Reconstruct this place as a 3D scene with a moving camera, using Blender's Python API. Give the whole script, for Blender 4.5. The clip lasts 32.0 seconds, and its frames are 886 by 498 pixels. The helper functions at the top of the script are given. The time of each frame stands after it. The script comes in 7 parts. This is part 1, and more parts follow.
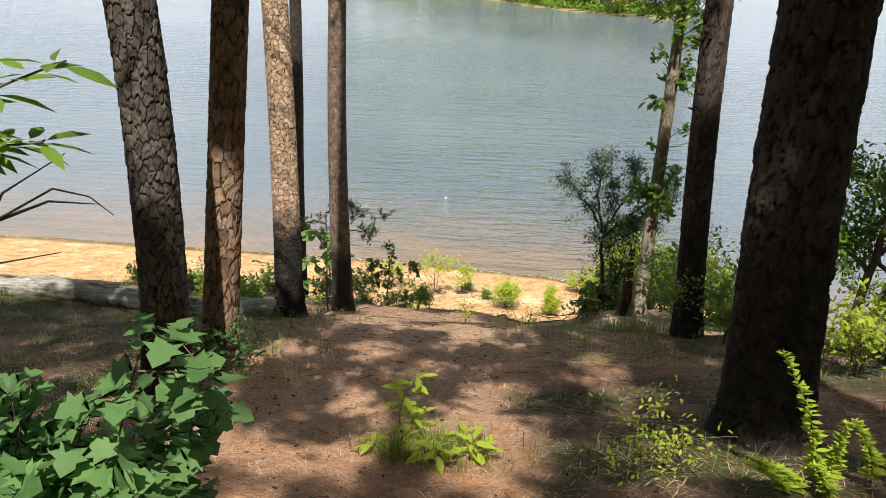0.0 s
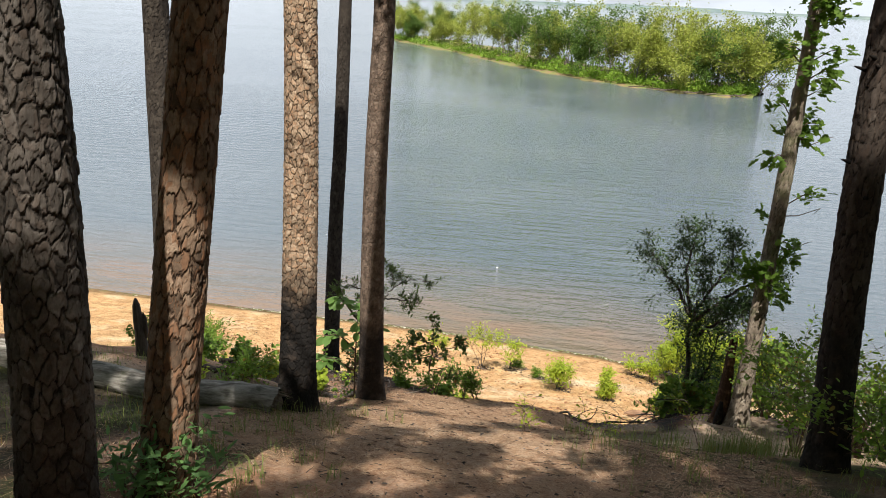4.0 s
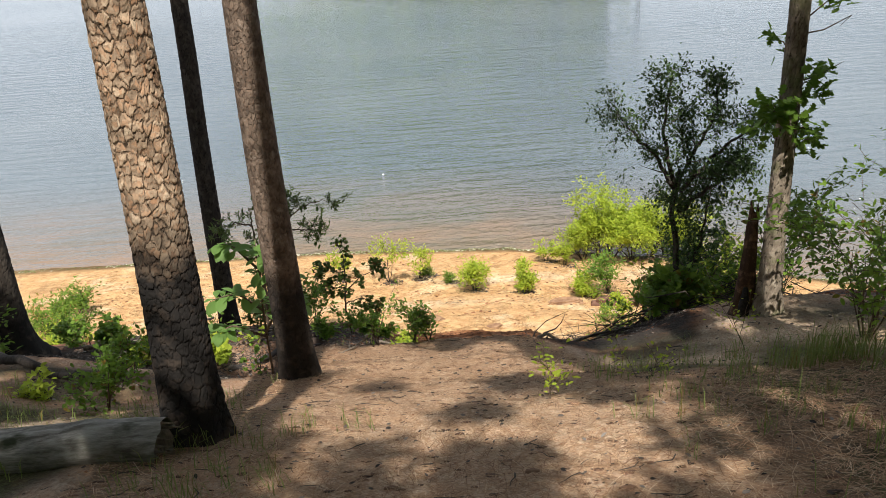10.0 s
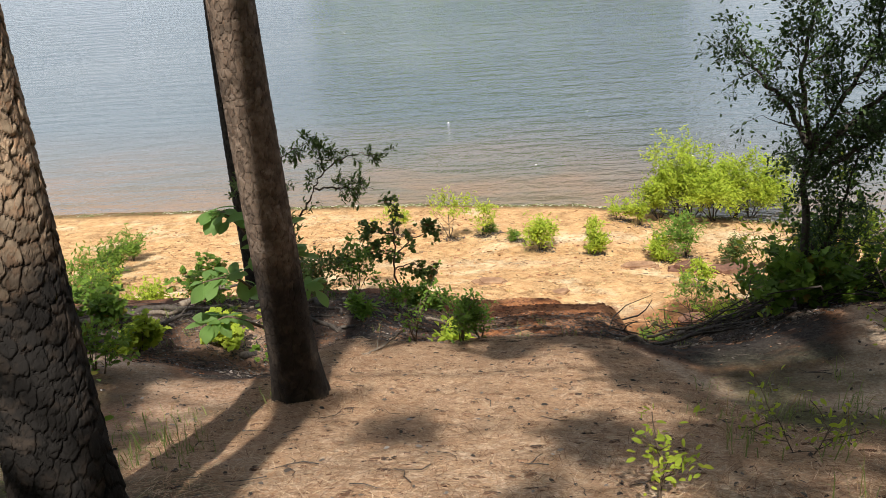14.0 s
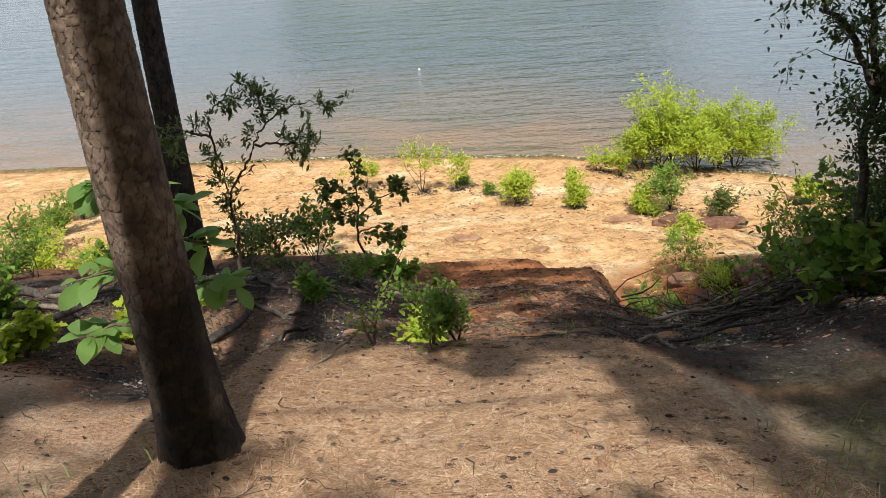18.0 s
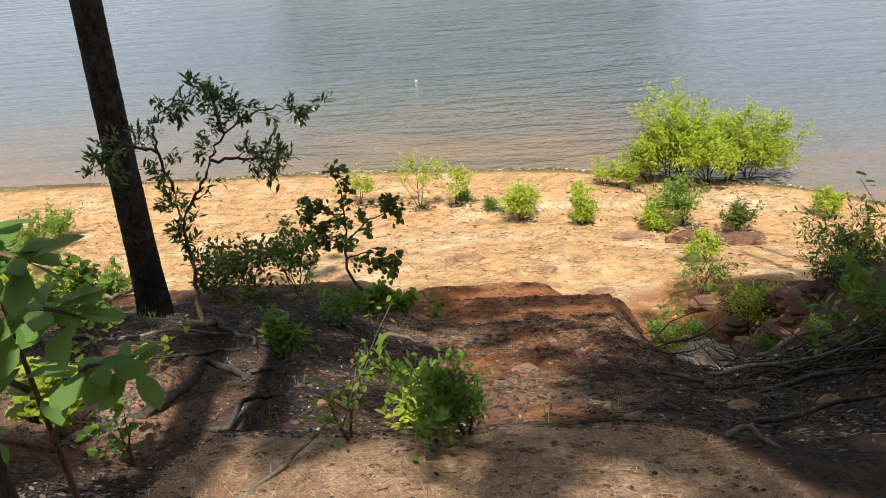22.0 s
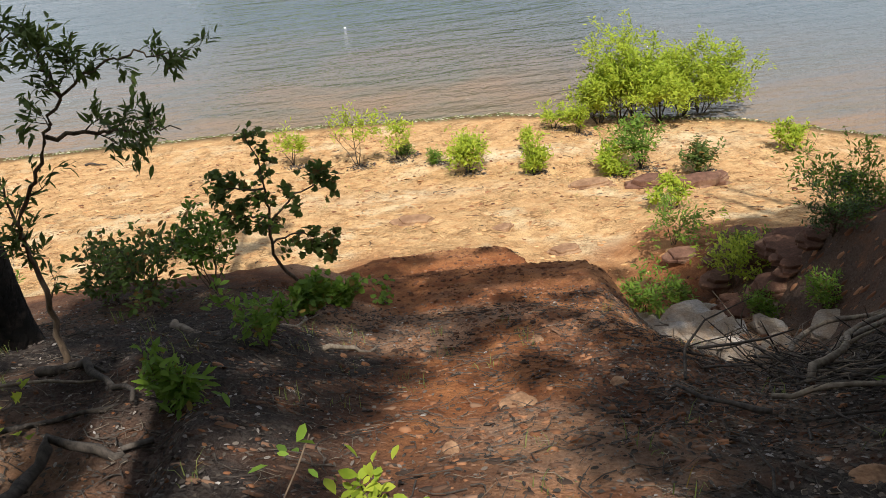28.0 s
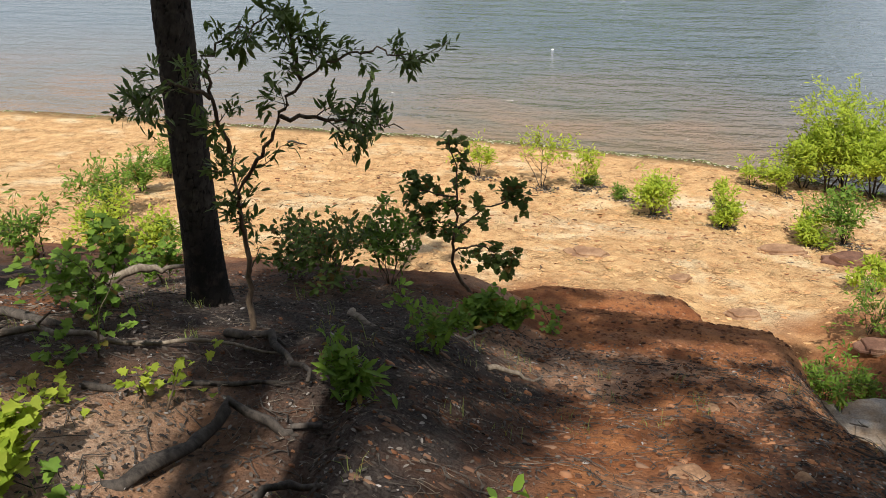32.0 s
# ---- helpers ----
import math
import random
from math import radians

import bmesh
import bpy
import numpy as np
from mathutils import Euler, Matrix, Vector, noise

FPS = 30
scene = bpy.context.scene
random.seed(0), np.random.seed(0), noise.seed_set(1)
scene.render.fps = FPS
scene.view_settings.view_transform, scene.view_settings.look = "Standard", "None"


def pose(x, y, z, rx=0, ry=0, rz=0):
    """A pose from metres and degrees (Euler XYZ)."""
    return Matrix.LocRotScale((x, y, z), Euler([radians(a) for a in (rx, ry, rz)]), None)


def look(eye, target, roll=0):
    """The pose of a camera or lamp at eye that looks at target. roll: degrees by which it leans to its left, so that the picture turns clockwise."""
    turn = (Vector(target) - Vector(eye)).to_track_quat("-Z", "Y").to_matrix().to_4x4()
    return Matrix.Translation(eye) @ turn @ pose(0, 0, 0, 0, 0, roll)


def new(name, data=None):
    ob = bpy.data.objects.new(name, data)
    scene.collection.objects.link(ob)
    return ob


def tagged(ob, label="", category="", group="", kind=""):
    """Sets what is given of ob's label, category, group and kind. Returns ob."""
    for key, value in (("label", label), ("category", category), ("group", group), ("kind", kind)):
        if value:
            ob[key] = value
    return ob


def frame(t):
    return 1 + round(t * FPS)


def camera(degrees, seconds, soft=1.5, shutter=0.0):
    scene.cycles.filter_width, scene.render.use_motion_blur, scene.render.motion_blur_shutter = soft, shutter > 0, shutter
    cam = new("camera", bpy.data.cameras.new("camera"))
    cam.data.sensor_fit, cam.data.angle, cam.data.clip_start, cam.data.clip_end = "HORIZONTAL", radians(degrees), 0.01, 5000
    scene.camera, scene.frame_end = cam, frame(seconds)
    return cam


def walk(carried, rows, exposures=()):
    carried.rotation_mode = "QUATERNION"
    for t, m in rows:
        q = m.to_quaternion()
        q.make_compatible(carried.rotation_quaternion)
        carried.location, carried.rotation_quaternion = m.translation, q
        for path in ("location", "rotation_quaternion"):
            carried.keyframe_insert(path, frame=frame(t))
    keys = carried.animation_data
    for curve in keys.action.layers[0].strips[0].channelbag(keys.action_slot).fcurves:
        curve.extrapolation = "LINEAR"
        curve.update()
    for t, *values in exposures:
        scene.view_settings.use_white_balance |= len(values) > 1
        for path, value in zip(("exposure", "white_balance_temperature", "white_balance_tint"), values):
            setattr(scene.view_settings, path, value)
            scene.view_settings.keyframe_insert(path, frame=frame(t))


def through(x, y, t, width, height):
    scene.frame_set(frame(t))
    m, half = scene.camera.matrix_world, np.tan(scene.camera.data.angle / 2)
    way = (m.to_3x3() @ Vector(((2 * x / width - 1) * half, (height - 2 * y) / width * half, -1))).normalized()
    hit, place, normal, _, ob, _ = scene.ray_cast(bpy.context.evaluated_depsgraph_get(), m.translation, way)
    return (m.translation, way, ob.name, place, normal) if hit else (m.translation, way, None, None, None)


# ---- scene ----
cam = camera(57.3, 32.0, soft=0.75)
PATH = [
    (0, (0.477, 2.956, 17.127), (0.281, 5.727, 15.994), 1.13),
    (0.5, (0.387, 3.172, 17.020), (0.245, 5.965, 15.934), 0.80),
    (1, (0.310, 3.415, 16.920), (0.165, 6.205, 15.825), -0.28),
    (1.5, (0.306, 3.654, 16.822), (0.033, 6.476, 15.840), -0.14),
    (2, (0.311, 3.901, 16.740), (0.087, 6.722, 15.742), -0.23),
    (2.5, (0.299, 4.171, 16.621), (0.097, 6.988, 15.607), 0.92),
    (3, (0.280, 4.443, 16.530), (0.092, 7.252, 15.492), -0.22),
    (3.5, (0.300, 4.718, 16.475), (0.018, 7.524, 15.453), 2.56),
    (4, (0.243, 5.002, 16.405), (-0.150, 7.836, 15.505), 2.68),
    (4.5, (0.161, 5.253, 16.338), (-0.396, 8.052, 15.415), 0.30),
    (6.5, (-0.426, 6.117, 16.094), (-1.146, 8.862, 15.121), -1.63),
    (7, (-0.538, 6.297, 16.011), (-1.166, 9.057, 15.016), -2.62),
    (7.5, (-0.583, 6.505, 15.934), (-1.161, 9.271, 14.926), -2.31),
    (8, (-0.631, 6.698, 15.841), (-0.848, 9.509, 14.816), -3.04),
    (8.5, (-0.592, 6.891, 15.777), (-0.771, 9.705, 14.752), -3.11),
    (9, (-0.622, 7.081, 15.702), (-0.550, 9.892, 14.656), -2.24),
    (9.5, (-0.620, 7.292, 15.617), (-0.560, 10.038, 14.410), -4.64),
    (10, (-0.513, 7.523, 15.505), (-0.468, 10.261, 14.281), -4.13),
    (10.5, (-0.460, 7.717, 15.445), (-0.397, 10.449, 14.207), -2.31),
    (11, (-0.457, 7.935, 15.381), (-0.400, 10.658, 14.124), -2.05),
    (11.5, (-0.400, 8.189, 15.306), (-0.369, 10.908, 14.039), -0.46),
    (12, (-0.411, 8.451, 15.208), (-0.400, 11.163, 13.925), -0.83),
    (12.5, (-0.374, 8.703, 15.111), (-0.403, 11.408, 13.814), -0.28),
    (13, (-0.382, 8.933, 15.041), (-0.630, 11.612, 13.713), -0.38),
    (13.5, (-0.392, 9.153, 14.958), (-0.650, 11.818, 13.606), -3.40),
    (15.5, (-0.487, 9.936, 14.681), (-0.653, 12.568, 13.250), -6.33),
    (16, (-0.502, 10.140, 14.587), (-0.618, 12.760, 13.130), -6.29),
    (16.5, (-0.469, 10.318, 14.502), (-0.570, 12.928, 13.026), -5.87),
    (17, (-0.485, 10.508, 14.447), (-0.563, 13.104, 12.944), -6.23),
    (17.5, (-0.477, 10.685, 14.381), (-0.561, 13.262, 12.848), -6.92),
    (18, (-0.451, 10.824, 14.325), (-0.573, 13.393, 12.780), -4.60),
    (18.5, (-0.488, 10.952, 14.287), (-0.545, 13.510, 12.720), -4.59),
    (19, (-0.500, 11.094, 14.234), (-0.534, 13.613, 12.605), -4.26),
    (19.5, (-0.482, 11.273, 14.134), (-0.560, 13.785, 12.496), -4.11),
    (20, (-0.530, 11.469, 14.038), (-0.608, 13.986, 12.408), -4.88),
    (20.5, (-0.514, 11.708, 13.939), (-0.625, 14.225, 12.309), -4.97),
    (21, (-0.541, 11.900, 13.847), (-0.657, 14.417, 12.219), -5.74),
    (21.5, (-0.504, 12.068, 13.765), (-0.622, 14.593, 12.150), -6.45),
    (22, (-0.519, 12.236, 13.707), (-0.634, 14.830, 12.204), -5.03),
    (22.5, (-0.537, 12.409, 13.635), (-0.620, 15.012, 12.146), -6.33),
    (23, (-0.549, 12.599, 13.552), (-0.643, 15.231, 12.114), -5.14),
    (23.5, (-0.595, 12.752, 13.481), (-0.665, 15.404, 12.079), -6.55),
    (24, (-0.617, 12.865, 13.436), (-0.673, 15.505, 12.011), -5.86),
    (24.5, (-0.573, 13.003, 13.376), (-0.637, 15.633, 11.933), -4.98),
    (26.5, (-0.699, 13.658, 13.137), (-0.630, 16.264, 11.652), -5.44),
    (27, (-0.666, 13.808, 13.053), (-0.616, 16.383, 11.515), -6.07),
    (27.5, (-0.607, 13.923, 12.999), (-0.569, 16.416, 11.331), -6.18),
    (28, (-0.611, 14.007, 12.974), (-0.535, 16.493, 11.298), -6.44),
    (28.5, (-0.629, 14.093, 12.962), (-0.541, 16.575, 11.279), -7.05),
    (29, (-0.634, 14.136, 12.964), (-0.545, 16.657, 11.339), -5.13),
    (29.5, (-0.662, 14.136, 12.957), (-0.761, 16.666, 11.348), -4.64),
    (30, (-0.691, 14.126, 12.951), (-0.924, 16.650, 11.345), -4.35),
    (30.5, (-0.713, 14.120, 12.954), (-0.989, 16.636, 11.344), -3.99),
    (31, (-0.734, 14.124, 12.947), (-1.092, 16.631, 11.339), -4.29),
    (31.5, (-0.770, 14.123, 12.950), (-1.269, 16.618, 11.361), -5.39),
    (32, (-0.813, 14.121, 12.965), (-1.328, 16.620, 11.387), -2.48),
]
walk(cam, [(t, look(eye, target, roll)) for t, eye, target, roll in PATH],
     exposures=[(0.0, 0.30), (4.0, 0.06), (8.0, 0.14), (16.0, 0.07), (22.0, 0.03), (28.0, -0.08), (32.0, -0.1)])

# ---- light ----
SUN = Vector((0.041, -0.484, 0.875)).normalized()
world = bpy.data.worlds.new("sky")
scene.world = world
world.use_nodes = True
wt = world.node_tree
wt.nodes.clear()
w_out = wt.nodes.new("ShaderNodeOutputWorld")
w_bg = wt.nodes.new("ShaderNodeBackground")
w_sky = wt.nodes.new("ShaderNodeTexSky")
w_sky.sky_type = "NISHITA"
w_sky.sun_disc = False
w_sky.sun_elevation = math.asin(SUN.z)
w_sky.sun_rotation = math.atan2(SUN.x, SUN.y)
w_sky.dust_density = 2.0
w_co = wt.nodes.new("ShaderNodeTexCoord")
w_map = wt.nodes.new("ShaderNodeMapping")
w_map.inputs["Scale"].default_value = (1.0, 1.0, 3.0)
w_noise = wt.nodes.new("ShaderNodeTexNoise")
w_noise.inputs["Scale"].default_value = 2.2
w_noise.inputs["Detail"].default_value = 6.0
w_ramp = wt.nodes.new("ShaderNodeValToRGB")
w_ramp.color_ramp.elements[0].position = 0.42
w_ramp.color_ramp.elements[1].position = 0.62
w_mix = wt.nodes.new("ShaderNodeMix")
w_mix.data_type = "RGBA"
w_mix.inputs["B"].default_value = (11.5, 12.4, 13.6, 1.0)
w_bg.inputs["Strength"].default_value = 0.075
wt.links.new(w_co.outputs["Generated"], w_map.inputs["Vector"])
wt.links.new(w_map.outputs["Vector"], w_noise.inputs["Vector"])
wt.links.new(w_noise.outputs["Fac"], w_ramp.inputs["Fac"])
# hazy white clouds gather towards the horizon
w_xyz = wt.nodes.new("ShaderNodeSeparateXYZ")
w_low = wt.nodes.new("ShaderNodeMapRange")
w_low.inputs["From Min"].default_value, w_low.inputs["From Max"].default_value = 0.02, 0.42
w_low.inputs["To Min"].default_value, w_low.inputs["To Max"].default_value = 0.75, 0.0
w_add = wt.nodes.new("ShaderNodeMath")
w_add.operation, w_add.use_clamp = "ADD", True
wt.links.new(w_co.outputs["Generated"], w_xyz.inputs[0])
wt.links.new(w_xyz.outputs["Z"], w_low.inputs["Value"])
wt.links.new(w_ramp.outputs["Color"], w_add.inputs[0])
wt.links.new(w_low.outputs["Result"], w_add.inputs[1])
wt.links.new(w_add.outputs[0], w_mix.inputs["Factor"])
wt.links.new(w_sky.outputs["Color"], w_mix.inputs["A"])
wt.links.new(w_mix.outputs["Result"], w_bg.inputs["Color"])
wt.links.new(w_bg.outputs["Background"], w_out.inputs["Surface"])
sun_data = bpy.data.lights.new("sun", "SUN")
sun_data.energy, sun_data.angle, sun_data.color = 6.5, radians(0.53), (1.0, 0.95, 0.86)
sun = new("sun", sun_data)
sun.matrix_world = look((0, 0, 60), Vector((0, 0, 60)) - SUN)

# ---- helpers of this scene ----
def mesh_of(name, verts, faces, smooth=False):
    me = bpy.data.meshes.new(name)
    me.from_pydata([tuple(map(float, v)) for v in verts], [], [tuple(map(int, f)) for f in faces])
    if smooth:
        me.polygons.foreach_set("use_smooth", [True] * len(me.polygons))
    me.update()
    return me


def quick_mesh(name, verts, tris, smooth=False, material_index=None):
    """A triangle mesh from two arrays."""
    me = bpy.data.meshes.new(name)
    verts, tris = np.asarray(verts, np.float32), np.asarray(tris, np.int32)
    me.vertices.add(len(verts))
    me.vertices.foreach_set("co", verts.ravel())
    me.loops.add(tris.size)
    me.loops.foreach_set("vertex_index", tris.ravel())
    me.polygons.add(len(tris))
    me.polygons.foreach_set("loop_start", np.arange(0, tris.size, 3, dtype=np.int32))
    me.update(calc_edges=True)
    if smooth:
        me.polygons.foreach_set("use_smooth", np.ones(len(tris), bool))
    me.validate()
    return me


def part(name, me, material, parent, label="", at=None):
    if isinstance(me, bmesh.types.BMesh):
        bm, me = me, bpy.data.meshes.new(name)
        bm.to_mesh(me)
        bm.free()
    ob = new(name, me)
    if material is not None and not me.materials:
        me.materials.append(material)
    ob.parent = parent
    if at is not None:
        ob.matrix_basis = at
    if label:
        tagged(ob, label)
    return ob


def thing(name, at, label, category, group="", kind=""):
    ob = new(name)
    ob.empty_display_size = 0.1
    ob.matrix_basis = at if isinstance(at, Matrix) else Matrix.Translation(at)
    return tagged(ob, label, category, group, kind)


def solid(name, me, material, label, category="", group="", kind="", at=None):
    ob = part(name, me, material, None, "", at)
    return tagged(ob, label, category, group, kind)


# smooth random fields on arrays
def _hash(ix, iy, seed):
    n = (ix.astype(np.int64) * 374761393 + iy.astype(np.int64) * 668265263 + seed * 1274126177) & 0x7FFFFFFF
    n = ((n ^ (n >> 13)) * 1103515245) & 0x7FFFFFFF
    return ((n ^ (n >> 16)) & 0xFFFF) / 65535.0


def field(x, y, seed=0):
    x, y = np.asarray(x, float), np.asarray(y, float)
    ix, iy = np.floor(x), np.floor(y)
    fx, fy = x - ix, y - iy
    fx, fy = fx * fx * (3 - 2 * fx), fy * fy * (3 - 2 * fy)
    a, b = _hash(ix, iy, seed), _hash(ix + 1, iy, seed)
    c, d = _hash(ix, iy + 1, seed), _hash(ix + 1, iy + 1, seed)
    return (a + (b - a) * fx) * (1 - fy) + (c + (d - c) * fx) * fy - 0.5


def fbm(x, y, octaves=4, seed=0):
    total, gain = 0.0, 1.0
    for k in range(octaves):
        total = total + gain * field(np.asarray(x) * 2**k, np.asarray(y) * 2**k, seed + 17 * k)
        gain *= 0.5
    return total


def step(v, a, b):
    u = np.clip((np.asarray(v, float) - a) / (b - a), 0, 1)
    return u * u * (3 - 2 * u)


def hill(x, y, cx, cy, rx, ry):
    return np.exp(-(((x - cx) / rx) ** 2 + ((y - cy) / ry) ** 2))


# ---- the lie of the land: a wooded bank that falls to a beach and a lake at z = 0 ----
BANK_Y = (-200, -10, 0, 3, 5, 9.6, 11.5, 13, 14.4, 15.0, 15.6, 16.4, 17.4, 21, 22.6, 23.6, 24.6, 26, 28, 31, 34, 36.4, 41.5, 46, 80, 700)
BANK_Z = (70, 19.6, 16.2, 15.35, 14.75, 13.35, 12.7, 11.95, 11.4, 11.14, 10.7, 10.15, 9.5, 7.55, 6.75, 5.95, 4.85, 4.25, 3.5, 2.45, 1.55, 1.1, 0, -0.7, -6, -14)
SHORE_X = (-60, -25, -5, 3, 11, 14, 20, 60)
SHORE_Y = (-4, -2.2, -1.3, -0.2, 2.6, 4.6, 8, 14)


def gully_x(y):
    return np.interp(y, (15, 17.5, 20, 22, 24, 26, 29), (2.8, 2.6, 2.9, 3.25, 2.95, 2.4, 2.3))


def lip_back(x, y):
    """How far the edge of the mound draws back on both hands."""
    out = np.interp(x, (-3.4, -2.7, -2.05, -1.85, 0.1, 0.45, 0.8, 1.0, 1.6, 2.3), (0.2, 0.5, 0.5, 0.0, 0.0, 0.1, 0.2, 0.28, 0.25, 0.0))
    return out * step(y, 12.4, 13.9) * (1 - step(y, 16.0, 18.5))


def bank(x, y, rough=True):
    x, y = np.asarray(x, float), np.asarray(y, float)
    w = step(y, 26, 34)
    yy = y + np.interp(x, SHORE_X, SHORE_Y) * w + lip_back(x, y)
    z = (np.interp(yy - 0.2, BANK_Y, BANK_Z) + np.interp(yy, BANK_Y, BANK_Z) * 2 + np.interp(yy + 0.2, BANK_Y, BANK_Z)) / 4
    # shoulder beside the path on the one hand, a knoll with the oak on the other
    z = z + 0.52 * step(-x, 0.9, 2.4) * step(y, 15.0, 17.5) * (1 - step(y, 22.6, 23.8))
    z = z + 0.3 * step(-x, 3.2, 4.6) * step(y, 10.5, 12.5) * (1 - step(y, 15.0, 17.5))
    z = z + 0.22 * hill(x, y, 2.9, 15.8, 1.3, 1.6) + 0.62 * hill(x, y, 0.3, 25.5, 1.9, 1.4) + 0.5 * hill(x, y, -1.9, 25.0, 1.5, 1.2) + 0.3 * step(x, 4.6, 6.0) * step(y, 15, 18) * (1 - step(y, 22, 26))
    # washed-out gully
    depth = np.interp(y, (16.2, 17.5, 19.5, 21.5, 23.5, 25, 27, 30), (0.0, 0.35, 1.0, 1.5, 1.45, 0.8, 0.4, 0.0))
    d = x - gully_x(y)
    wall = np.where(d < 0, 1 - step(-d, np.interp(y, (19, 22), (0.2, 0.9)), np.interp(y, (19, 22), (2.1, 1.75))), 1 - step(d, 0.8, 2.2))
    z = z - depth * wall
    # hollow under the lip
    z = z - 0.14 * hill(x, y, -0.9, 15.75, 1.4, 0.4)
    if rough:
        near = (1 - step(y, 42, 60)) * (1 - step(np.abs(x), 30, 80))
        slope = step(y, 14.6, 16) * (1 - step(y, 25, 28))
        z = z + near * (0.10 * fbm(x * 0.5, y * 0.5, 3, 3) * (1 - step(y, 36, 41)) + (0.035 + 0.05 * slope) * fbm(x * 2.1, y * 2.1, 3, 9))
        z = z + near * (0.012 + 0.025 * slope) * fbm(x * 8, y * 8, 3, 21)
        beach = step(yy, 26, 29) * (1 - step(yy, 40, 41.2))
        crack = np.abs(fbm(x * 1.2 + 3, y * 2.6, 3, 33))
        z = z - beach * 0.045 * (1 - step(crack, 0.0, 0.09))
    return z


def on_bank(x, y, sink=0.0):
    return Vector((x, y, float(bank(x, y)) - sink))


# ---- materials ----
class Mat:
    """A small builder of node materials."""

    def __init__(self, name, rough=0.8, metal=0.0, spec=0.3):
        self.m = bpy.data.materials.new(name)
        self.m.use_nodes = True
        self.t = self.m.node_tree
        self.b = self.t.nodes["Principled BSDF"]
        self.b.inputs["Roughness"].default_value = rough
        self.b.inputs["Metallic"].default_value = metal
        self.b.inputs["Specular IOR Level"].default_value = spec
        self.co = self.t.nodes.new("ShaderNodeTexCoord")
        self.space = "Object"

    def n(self, kind, **values):
        node = self.t.nodes.new("ShaderNode" + kind)
        for key, value in values.items():
            node.inputs[key.replace("_", " ")].default_value = value
        return node

    def link(self, a, b):
        self.t.links.new(a, b)

    def vec(self, scale=(1, 1, 1), turn=0.0):
        m = self.n("Mapping")
        m.inputs["Rotation"].default_value = (0, 0, turn)
        m.inputs["Scale"].default_value = scale
        self.link(self.co.outputs[self.space], m.inputs["Vector"])
        return m.outputs["Vector"]

    def noise(self, scale, detail=4.0, rough=0.6, stretch=(1, 1, 1), distort=0.0, turn=0.0):
        n = self.n("TexNoise", Scale=scale, Detail=detail, Roughness=rough, Distortion=distort)
        self.link(self.vec(stretch, turn), n.inputs["Vector"])
        return n.outputs["Fac"]

    def voronoi(self, scale, feature="F1", stretch=(1, 1, 1), out="Distance"):
        n = self.n("TexVoronoi", Scale=scale)
        n.feature = feature
        self.link(self.vec(stretch), n.inputs["Vector"])
        return n.outputs[out]

    def ramp(self, fac, stops):
        r = self.n("ValToRGB")
        e = r.color_ramp.elements
        while len(e) < len(stops):
            e.new(0.5)
        for k, (pos, col) in enumerate(stops):
            e[k].position = pos
            e[k].color = (*col, 1) if len(col) == 3 else col
        self.link(fac, r.inputs["Fac"])
        return r.outputs["Color"]

    def grey(self, fac, a, b):
        return self.ramp(fac, ((a, (0, 0, 0)), (b, (1, 1, 1))))

    def mix(self, fac, a, b, mode="MIX"):
        m = self.n("Mix")
        m.data_type, m.blend_type = "RGBA", mode
        for sock, v in (("Factor", fac), ("A", a), ("B", b)):
            if isinstance(v, (int, float)):
                m.inputs[sock].default_value = v
            elif isinstance(v, tuple):
                m.inputs[sock].default_value = (*v, 1)
            else:
                self.link(v, m.inputs[sock])
        return m.outputs["Result"]

    def attr(self, name):
        a = self.n("Attribute")
        a.attribute_name = name
        return a.outputs["Fac"]

    def maths(self, op, a, b):
        m = self.n("Math")
        m.operation = op
        for k, v in enumerate((a, b)):
            if isinstance(v, (int, float)):
                m.inputs[k].default_value = v
            else:
                self.link(v, m.inputs[k])
        return m.outputs[0]

    def color(self, sock):
        if isinstance(sock, tuple):
            self.b.inputs["Base Color"].default_value = (*sock, 1)
        else:
            self.link(sock, self.b.inputs["Base Color"])
        return self

    def rough(self, sock):
        self.link(sock, self.b.inputs["Roughness"])
        return self

    def bump(self, height, strength=0.5, distance=0.02):
        n = self.n("Bump", Strength=strength, Distance=distance)
        self.link(height, n.inputs["Height"])
        self.link(n.outputs["Normal"], self.b.inputs["Normal"])
        return self


def island_random(m):
    g = m.n("NewGeometry")
    return g.outputs["Random Per Island"]


def leaf_material(name, dark, light, gloss=0.45, through=0.35, dry=0.0):
    m = Mat(name, rough=gloss + 0.12, spec=0.22)
    r = island_random(m)
    tone = m.ramp(r, ((0.0, dark), (0.55, tuple((a + b) / 2 for a, b in zip(dark, light))), (1.0, light)))
    if dry:
        tone = m.mix(m.grey(m.maths("FRACT", m.maths("MULTIPLY", r, 17.3), 0.0), 1 - dry, 1 - dry + 0.02), tone, (0.22, 0.1, 0.03))
    tone = m.mix(m.grey(m.noise(40, 3), 0.4, 0.75), tone, m.mix(0.5, tone, light))
    m.color(tone)
    tr = m.n("BsdfTranslucent")
    m.link(m.mix(0.5, tone, tuple(min(1, c * 1.5) for c in light)), tr.inputs["Color"])
    mx = m.n("MixShader", Fac=through)
    m.link(m.b.outputs["BSDF"], mx.inputs[1])
    m.link(tr.outputs["BSDF"], mx.inputs[2])
    m.link(mx.outputs["Shader"], m.t.nodes["Material Output"].inputs["Surface"])
    return m.m


